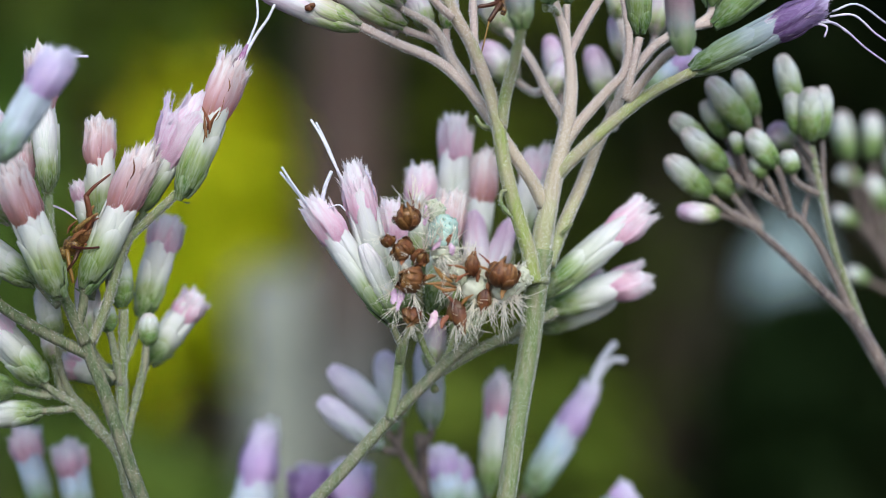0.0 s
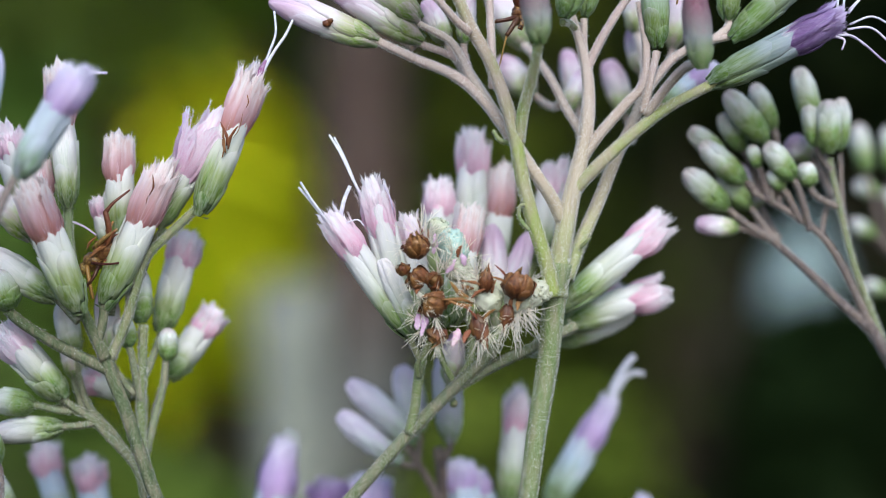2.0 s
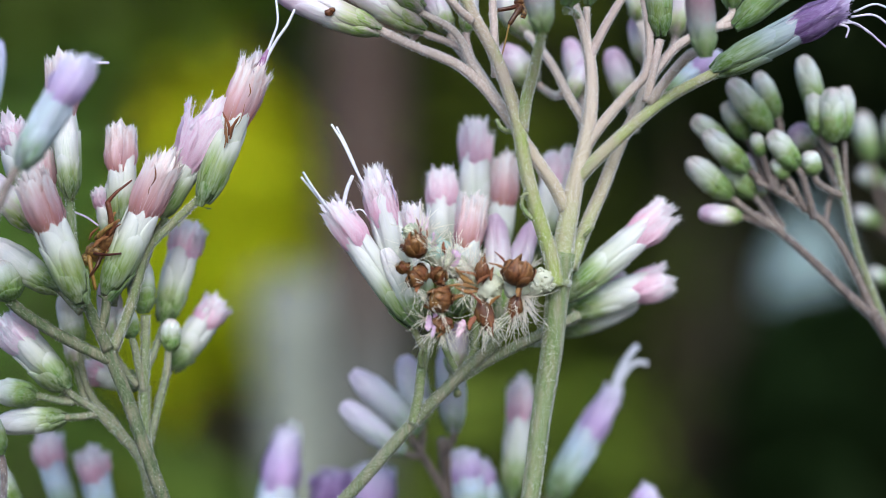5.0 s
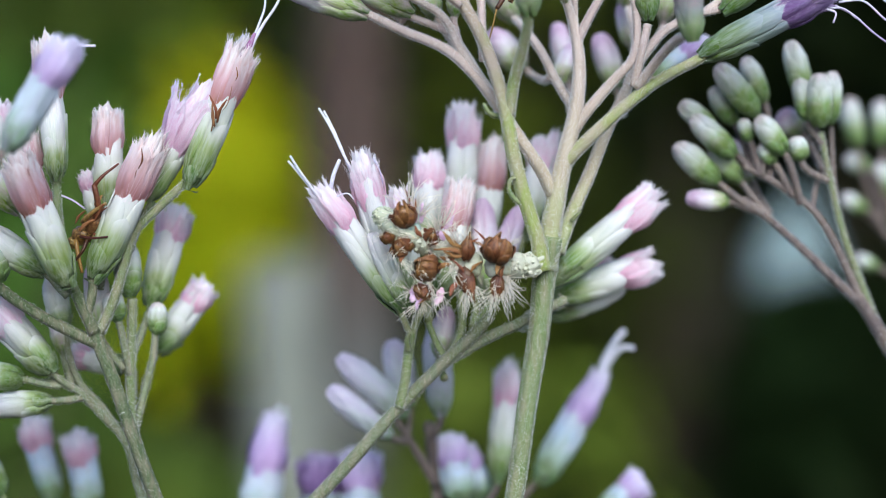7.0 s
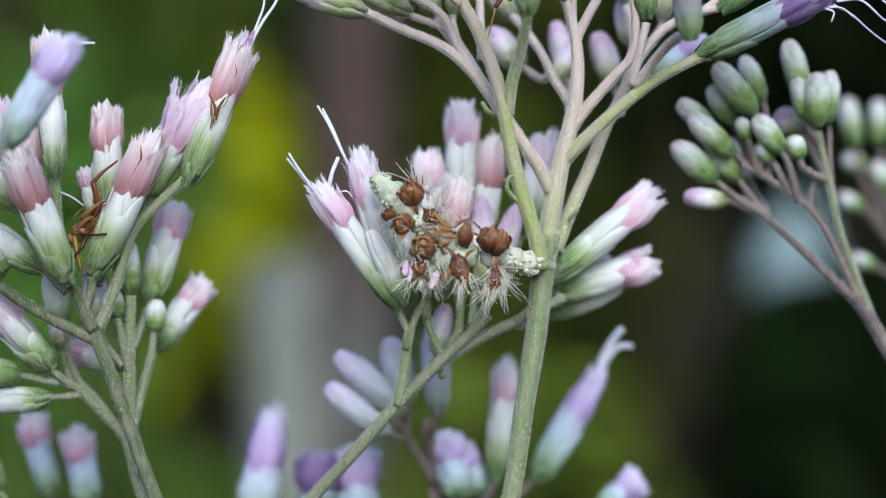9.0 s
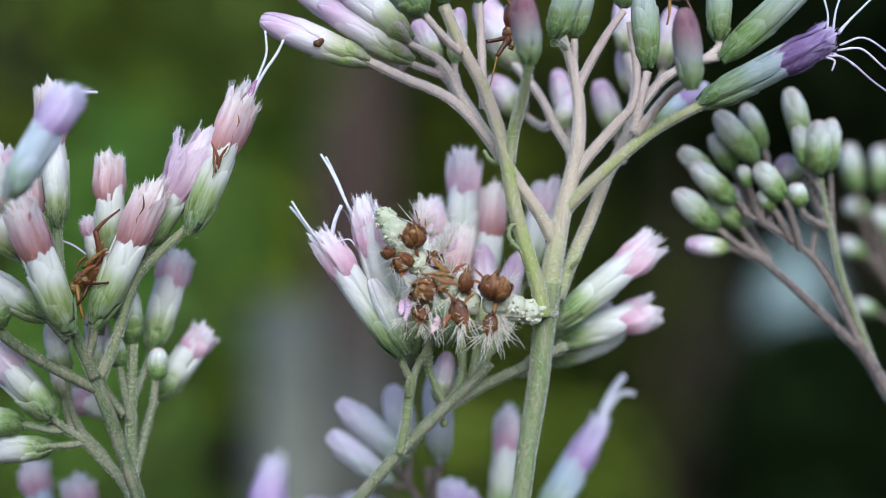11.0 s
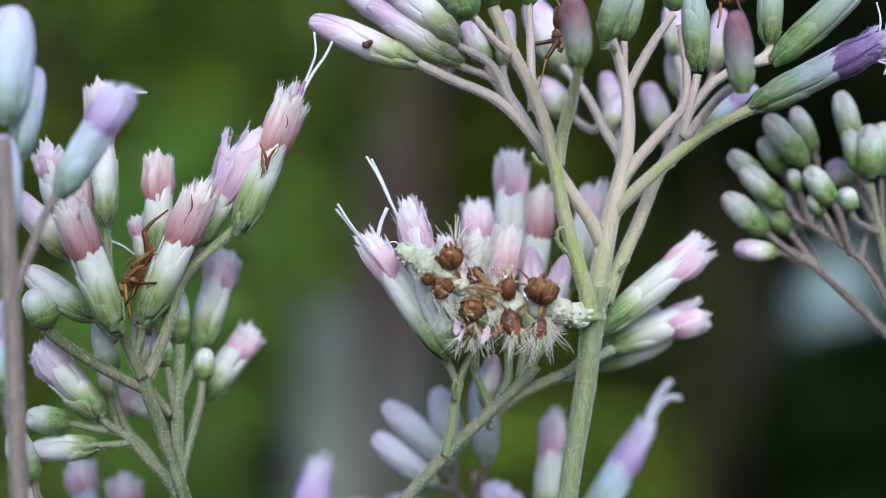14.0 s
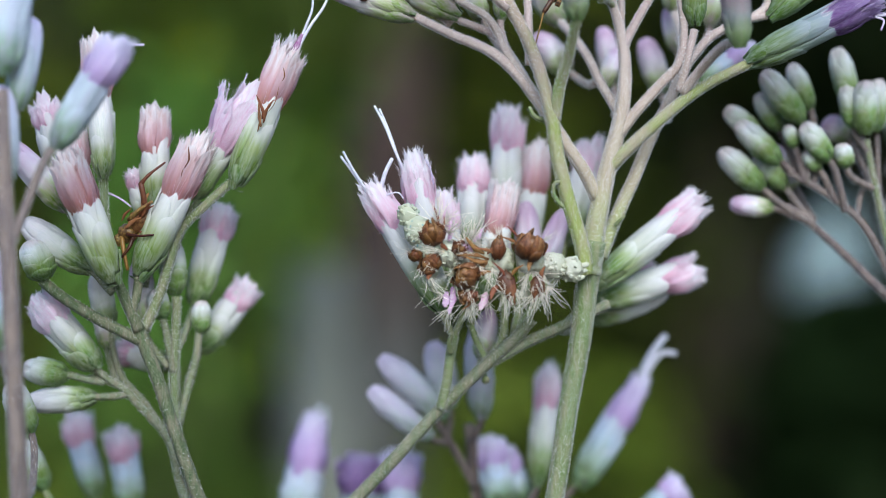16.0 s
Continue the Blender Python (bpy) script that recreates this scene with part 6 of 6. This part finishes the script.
for k in range(3):
    part("proleg", lump(0.24, 0.27, 0.55, 30 + k, M_SKIN, 0.2, 2), BODY[0], pose(0.0005 * (k - 1), -0.0004, -0.0008, 25 * (k - 1), 150, 0))

LOOSE = {"spray": ("bristles", "spray of pale bristles", SPRAYS), "strip": ("dry_petal", "curled brown petal scrap", STRIPS), "petal": ("petal", "mauve petal scrap", PETALS)}
picks = random.Random(5)


def fixed(host, turn_of_host, what, at_mm, turn, size=1.0):
    """A light scrap fixed to a segment or a bud, at a place in mm with x right, y away, z up."""
    name, label, source = LOOSE[what]
    k = picks.randrange(len(source)) if what != "petal" else picks.randrange(2)
    m = turn_of_host.to_matrix().to_4x4().inverted() @ Matrix.Translation(Vector(at_mm) * 0.001) @ Euler([radians(a) for a in turn]).to_matrix().to_4x4()
    return part(name, source[k], host, m @ Matrix.Diagonal((size, size, size, 1)), label, "stuff" if what == "spray" else "")


CARRIED = []


def scrap(key, name, meshes, y, turn, label, extras=(), beside=(0.0, 0.0)):
    """A scrap that rides on the body along its own path, with the light bits that stick to it."""
    q = Euler([radians(a) for a in turn]).to_quaternion()
    rows = [(t, Matrix.Translation(P(x + beside[0], y, z + beside[1]) - ORIGIN) @ q.to_matrix().to_4x4()) for t, (x, z) in zip(MOMENTS, SCRAPS[key])]
    ob = part(name, meshes[0], caterpillar, rows[0][1], label)
    for me in meshes[1:]:
        part("dry_bract", me, ob)
    CARRIED.append((ob, rows))
    for what, at_mm, bit_turn, size in extras:
        fixed(ob, q, what, at_mm, bit_turn, size)
    return ob


BUD = "shrivelled brown flower bud"
FLAP = "folded dark brown bract"
scrap("large", "dry_bud", sized(DRY[0], 1.2, 1.05, 2.4, 0.45), -4.3, (24, 14, 0), BUD,
      [("strip", (-0.9, 0.4, 0.5), (5, -35, 0), 0.7), ("strip", (0.4, 0.2, -0.8), (170, 20, 0), 1.0), ("strip", (-0.9, 0.3, 0.1), (20, -60, 0), 0.8), ("spray", (0.8, 0.5, 0.2), (30, 50, 0), 0.7)])
scrap("upper", "dry_bud", sized(DRY[1], 1.02, 0.9, 2.1, 0.45), -4.1, (35, -10, 0), BUD,
      [("strip", (0.4, 0.2, 0.5), (0, -6, 0), 0.75), ("strip", (0.7, 0.2, 0.1), (10, 14, 0), 0.6), ("spray", (0.3, 0.2, 0.8), (0, 0, 0), 1.2), ("spray", (0.8, 0.2, 0.6), (5, 20, 0), 1.1),
       ("petal", (1.3, 0.1, -0.6), (5, 5, 0), 0.8), ("spray", (1.2, 0.0, 0.0), (20, 40, 0), 1.0), ("spray", (-0.5, 0.2, 0.0), (30, -70, 0), 0.8)])
scrap("middle", "dry_bud", sized(DRY[2], 1.1, 1.0, 2.2, 0.45), -4.3, (55, -62, 0), BUD,
      [("spray", (-0.8, 0.2, -0.4), (120, -70, 0), 1.0), ("spray", (0.2, 0.2, -0.9), (165, -15, 0), 1.1), ("strip", (0.9, 0.0, -0.1), (20, 75, 0), 0.9), ("spray", (-0.9, 0.3, 0.3), (70, -80, 0), 0.8)])
scrap("under", "dry_bud", sized(DRY[3], 0.85, 0.7, 1.5, 0.5), -4.0, (120, 10, 0), BUD,
      [("spray", (0.0, 0.2, -0.5), (170, 10, 0), 1.0), ("strip", (0.7, 0.0, 0.2), (150, 40, 0), 0.8)])
scrap("inner", "dry_bud", sized(DRY[1], 0.75, 0.66, 1.4, 0.5), -4.0, (60, 38, 0), BUD,
      [("spray", (0.2, 0.1, 0.4), (20, 10, 0), 1.0), ("petal", (0.9, 0.0, 0.5), (25, 35, 0), 0.7), ("spray", (0.8, 0.1, 0.8), (10, 20, 0), 1.1), ("strip", (0.4, 0.0, -0.5), (100, 50, 0), 0.7)])
scrap("outer", "dry_bud", sized(DRY[0], 0.95, 0.8, 1.8, 0.5), -4.0, (50, -48, 0), BUD,
      [("spray", (-0.6, 0.2, -0.3), (110, -80, 0), 0.9), ("strip", (0.3, 0.0, -0.7), (140, 20, 0), 0.8), ("spray", (-0.3, 0.2, -0.7), (150, -40, 0), 1.0)])
scrap("outer", "dry_bud", sized(DRY[2], 0.56, 0.52, 1.1, 0.5), -4.0, (60, -20, 0), BUD, [("spray", (-0.3, 0.1, 0.2), (60, -60, 0), 0.7)], (-1.1, 0.7))
scrap("hanging", "dry_petal", sized(DRY[1], 0.66, 0.4, 2.5, 0.5), -4.3, (172, -18, 0), FLAP,
      [("strip", (-0.7, 0.0, 0.2), (165, 25, 0), 1.1), ("strip", (0.2, -0.1, 0.9), (20, 30, 0), 0.8), ("spray", (-0.2, 0.2, -0.2), (170, 5, 0), 1.2), ("spray", (0.5, 0.2, 0.0), (165, -25, 0), 1.1), ("strip", (-0.2, -0.1, 0.7), (10, -35, 0), 0.8)])
scrap("upright", "dry_petal", sized(DRY[3], 0.58, 0.4, 2.0, 0.5), -4.4, (8, 8, 0), FLAP,
      [("strip", (-0.3, 0.0, -0.6), (20, -70, 0), 0.9), ("spray", (0.0, 0.2, 0.4), (0, -10, 0), 0.9), ("spray", (-0.6, 0.2, 0.0), (10, -40, 0), 0.8)])
scrap("tan", "dry_petal", sized(STRIPS[2], 1200, 1200, 1200, 0.0009), -4.6, (10, -78, 0), "long tan petal scrap",
      [("strip", (0.7, 0.1, 0.2), (15, -66, 0), 1.2), ("strip", (1.0, 0.1, -0.4), (15, -96, 0), 1.1), ("spray", (0.4, 0.2, 0.5), (10, -30, 0), 0.9), ("strip", (0.9, 0.0, 0.2), (10, 40, 0), 0.8)])
scrap("rear", "dry_petal", sized(DRY[0], 0.55, 0.4, 1.9, 0.5), -3.8, (174, 10, 0), FLAP,
      [("spray", (0.3, 0.1, -0.2), (170, -20, 0), 1.1), ("spray", (0.8, 0.1, 0.2), (160, -45, 0), 1.2), ("spray", (-0.2, 0.1, -0.4), (175, 8, 0), 1.1), ("strip", (0.3, 0.0, 0.7), (20, 20, 0), 0.8)])
scrap("mauve", "petal", sized(PETALS[0], 1000, 1000, 1100, 0.001), -4.0, (172, 8, 0), "violet-edged withered petal",
      [("petal", (-0.4, 0.1, 0.7), (168, 16, 0), 0.9), ("spray", (-0.1, 0.1, -0.6), (172, 6, 0), 0.9), ("spray", (-0.6, 0.1, 0.4), (140, 60, 0), 0.9)])
scrap("pink", "petal", sized(PETALS[2], 1000, 1000, 900, 0.0008), -4.0, (170, 24, 0), "plump pink withered petal",
      [("spray", (0.3, 0.1, 0.2), (168, -10, 0), 1.0)])
# bristles and small bits on the body itself
for i, what, at_mm, turn, size in ((0, "spray", (-0.2, -0.8, -0.8), (165, -10, 0), 0.8), (1, "spray", (0.0, -0.9, -0.9), (165, -25, 0), 1.1), 
                                   (2, "spray", (0.0, -0.9, -0.9), (165, 0, 0), 1.1), (2, "spray", (0.3, -0.8, -0.7), (160, -30, 0), 1.2), (3, "spray", (0.0, -0.9, -0.8), (168, 15, 0), 1.1),
                                   (3, "strip", (0.2, -1.0, 0.5), (10, 20, 0), 0.8), (3, "spray", (-0.1, -0.6, 0.8), (5, -10, 0), 0.9), (4, "spray", (0.0, -0.9, -0.8), (165, 10, 0), 1.1),
                                   (4, "strip", (0.0, -1.1, -0.2), (15, -70, 0), 0.9), (4, "spray", (0.1, -0.7, 0.8), (5, 10, 0), 0.9), (5, "spray", (0.0, -0.9, -0.6), (150, 10, 0), 1.0),
                                   (5, "petal", (0.5, -1.1, 0.3), (20, -20, 0), 0.7), (5, "spray", (0.2, -0.8, 0.7), (10, 10, 0), 1.0), (6, "spray", (0.0, -0.9, 0.4), (20, -20, 0), 1.0),
                                   (6, "spray", (-0.3, -0.9, -0.5), (140, -40, 0), 1.0), (6, "strip", (0.2, -1.1, 0.3), (30, 30, 0), 0.8)):
    fixed(BODY[i], chain_pose(i, 0).to_quaternion(), what, at_mm, turn, size)
# the withered patch on the tall rose head
patch = (P(-16.5, 0.0, 16.2) - P(-21.3, 0.0, 4.3)).to_track_quat("Z", "Y").to_matrix().to_4x4()
for where, spin, size in (((-19.3, -1.7, 8.6), 10, 1.1), ((-18.8, -1.8, 9.3), -15, 1.2), ((-19.0, -1.75, 9.0), 35, 1.0), ((-18.4, -1.75, 10.2), 5, 1.0), ((-18.9, -1.8, 9.6), -32, 0.9), ((-17.3, -1.6, 12.7), -20, 0.5),
                          ((-25.3, -2.5, 4.9), 12, 0.9), ((-25.0, -2.6, 5.6), -14, 0.8)):
    part("withered_patch", STRIPS[abs(spin) % 3], side, Matrix.Translation(P(*where) - side.location) @ patch @ pose(0, 0, 0, 0, spin, spin * 2) @ Matrix.Diagonal((size, size, size, 1)), "withered brown patch on a rose head")


# ---- the bugs ----
def limb_of(parent, name, points, r0, r1, material, label=""):
    origin = Vector(parent.matrix_basis.translation)
    path = spline([np.array(P(*p) - origin) for p in points], 4)
    return part(name, mesh_of(name, *tube(path, np.linspace(r0, r1, len(path)) * 0.001, 7, 0.08), material), parent, None, label)


def bug(label, centre, nose, width, limbs, shell=M_BUGBROWN, wing=M_BUGYELLOW):
    """A small brown bug: body from its centre towards its nose (mm), legs and feelers."""
    ob = thing("bug", label, "insect", P(*centre), "brown bugs on the flowers")
    d = (P(*nose) - P(*centre))
    q = d.to_track_quat("Z", "Y").to_matrix().to_4x4()
    k = d.length * 1000
    part("abdomen", lump(width, width * 0.7, k * 0.75, 51, shell, 0.12), ob, q @ pose(0, 0, -0.0003 * k))
    part("thorax", lump(width * 0.7, width * 0.6, k * 0.4, 52, M_BUGBROWN, 0.2), ob, q @ pose(0, 0, 0.0006 * k))
    part("head", lump(width * 0.4, width * 0.4, k * 0.28, 53, M_BUGBROWN, 0.2), ob, q @ pose(0, 0, 0.00105 * k))
    part("wing_case", lump(width * 0.8, width * 0.3, k * 0.6, 54, wing, 0.2), ob, q @ pose(0, -0.0005 * width, -0.0002 * k))
    for name, pts, r0, r1, mat in limbs:
        limb_of(ob, name, pts, r0, r1, mat)
    return ob


wedged = bug("brown and yellow bug wedged among the rose heads", (-29.1, -0.2, 1.1), (-30.6, -0.6, -0.2), 1.45, [
    ("leg", [(-28.9, -1.0, 1.2), (-28.4, -1.6, 2.5), (-28.7, -1.8, 4.4)], 0.26, 0.22, M_BUGRED),
    ("leg", [(-28.7, -1.8, 4.3), (-28.1, -1.8, 5.0), (-26.8, -1.4, 6.1)], 0.2, 0.08, M_BUGRED),
    ("leg", [(-29.8, -1.2, 1.4), (-28.8, -1.8, 2.2), (-27.7, -2.0, 2.9)], 0.22, 0.12, M_BUGBROWN),
    ("leg", [(-30.4, -1.0, 0.0), (-30.1, -1.4, -1.3), (-29.8, -1.4, -2.7)], 0.22, 0.14, M_BUGYELLOW),
    ("leg", [(-29.4, -1.2, 0.0), (-29.7, -1.6, -0.9), (-30.3, -1.6, -1.7)], 0.2, 0.1, M_BUGRED),
    ("leg", [(-29.9, -1.4, 0.2), (-28.7, -2.2, 0.1), (-27.5, -2.4, 0.2)], 0.14, 0.08, M_BUGRED),
    ("feeler", [(-30.9, -1.2, 0.0), (-31.1, -1.6, -0.6), (-30.9, -1.6, -1.1)], 0.1, 0.06, M_BUGBROWN)])
for dx, dz, lean, spin, size in ((-0.9, -0.4, 40, 0, 1.0), (-0.2, 0.3, 62, 40, 1.2), (0.4, 0.5, 30, -30, 1.1), (-0.5, 0.8, 75, 20, 0.9), (0.2, -0.6, 110, 0, 0.9), (-1.2, 0.2, 20, 60, 0.8), (0.5, 1.2, 25, 10, 1.0)):
    part("wing_scrap", STRIPS[int(abs(spin)) % 3], wedged, pose(dx * 0.001, -0.0013, dz * 0.001, 15, lean, spin) @ Matrix.Diagonal((size, size, size, 1)), "ragged brown wing edge")
bug("reddish-brown bug behind a grey bud", (4.8, 0.5, 21.5), (4.6, 0.5, 19.9), 0.9, [
    ("leg", [(4.6, 0.0, 20.1), (3.8, -0.6, 19.8), (2.8, -0.8, 19.6)], 0.2, 0.16, M_BUGRED),
    ("leg", [(2.9, -0.8, 19.6), (2.5, -0.8, 19.3), (2.0, -0.8, 19.0)], 0.08, 0.05, M_BUGYELLOW),
    ("leg", [(4.7, -0.2, 20.0), (4.2, -0.8, 19.2), (3.7, -1.0, 18.4)], 0.26, 0.2, M_BUGRED),
    ("leg", [(3.7, -1.0, 18.4), (3.4, -1.0, 17.1), (3.1, -1.0, 15.9)], 0.09, 0.05, M_BUGYELLOW),
    ("leg", [(4.9, 0.0, 20.1), (5.0, -0.4, 19.5), (4.8, -0.4, 19.0)], 0.26, 0.22, M_BUGBROWN),
    ("feeler", [(4.9, 0.0, 22.6), (4.4, -0.4, 23.5), (4.0, -0.6, 24.2)], 0.12, 0.1, M_BUGBROWN)], M_BUGRED, M_BUGRED)
bug("glossy brown bug on top of the central heads", (19.2, 0.5, 23.9), (18.1, 0.0, 23.4), 1.05, [
    ("leg", [(17.8, -0.4, 23.0), (17.7, -0.8, 21.8), (17.5, -0.8, 20.9)], 0.14, 0.08, M_BUGYELLOW),
    ("leg", [(19.1, -0.4, 23.3), (19.3, -0.8, 22.5), (19.7, -0.8, 21.8)], 0.16, 0.1, M_BUGRED)], M_DRY, M_DRY)

# ---- a made-up sapling, leaned across the bright shrub in place of its fading sunlight ----
sapling = shrub("sapling", "slender dark green sapling, made up to dim the yellow shrub by leaning across", -0.60, 2.2,
                [(-0.06, 0.75, 0.12, 0.22), (-0.02, 1.1, 0.12, 0.22), (0.0, 1.4, 0.15, 0.22), (-0.12, 0.95, 0.12, 0.25), (-0.05, 0.9, 0.11, 0.25)], M_GREENLEAF, 61, 0.055, 560, category="sapling")


# ---- what moves ----
def motions():
    for i, seg in enumerate(BODY):
        walk(seg, [(t, chain_pose(i, k)) for k, t in enumerate(MOMENTS)])
    for ob, rows in CARRIED:
        walk(ob, rows)
    # the outer heads of the cluster give way where the caterpillar leans on them
    nudge = [(0.0, 0.0), (10.5, 0.0), (11.0, 0.3), (11.5, 1.7), (12.0, 0.9), (12.5, 0.4), (13.0, -0.2), (14.0, -0.4), (14.5, 0.2), (15.0, 0.7), (15.5, 0.7), (16.0, 2.8)]
    for ob in NUDGED:
        home = ob.matrix_basis.copy()
        foot = Matrix.Translation(P(-4.3, 0.4, -5.8) - mid.location)
        rows = []
        for t, a in nudge:
            at, q, _ = (foot @ pose(0, 0, 0, 0, a, 0) @ foot.inverted() @ home).decompose()
            rows.append((t, Matrix.Translation(at) @ q.to_matrix().to_4x4()))
        walk(ob, rows)
    foot = Matrix.Translation(sapling.location)
    # The lean grows as the light on the yellow shrub should fade.
    lean = [(0.0, -3), (2.0, -2.5), (4.0, -1), (6.5, 3), (8.0, 7), (10.3, 13.5), (11.0, 15), (12.0, 16), (14.0, 16.5), (16.0, 16)]
    walk(sapling, [(t, foot @ pose(0, 0, 0, 0, a, 0)) for t, a in lean])


motions()
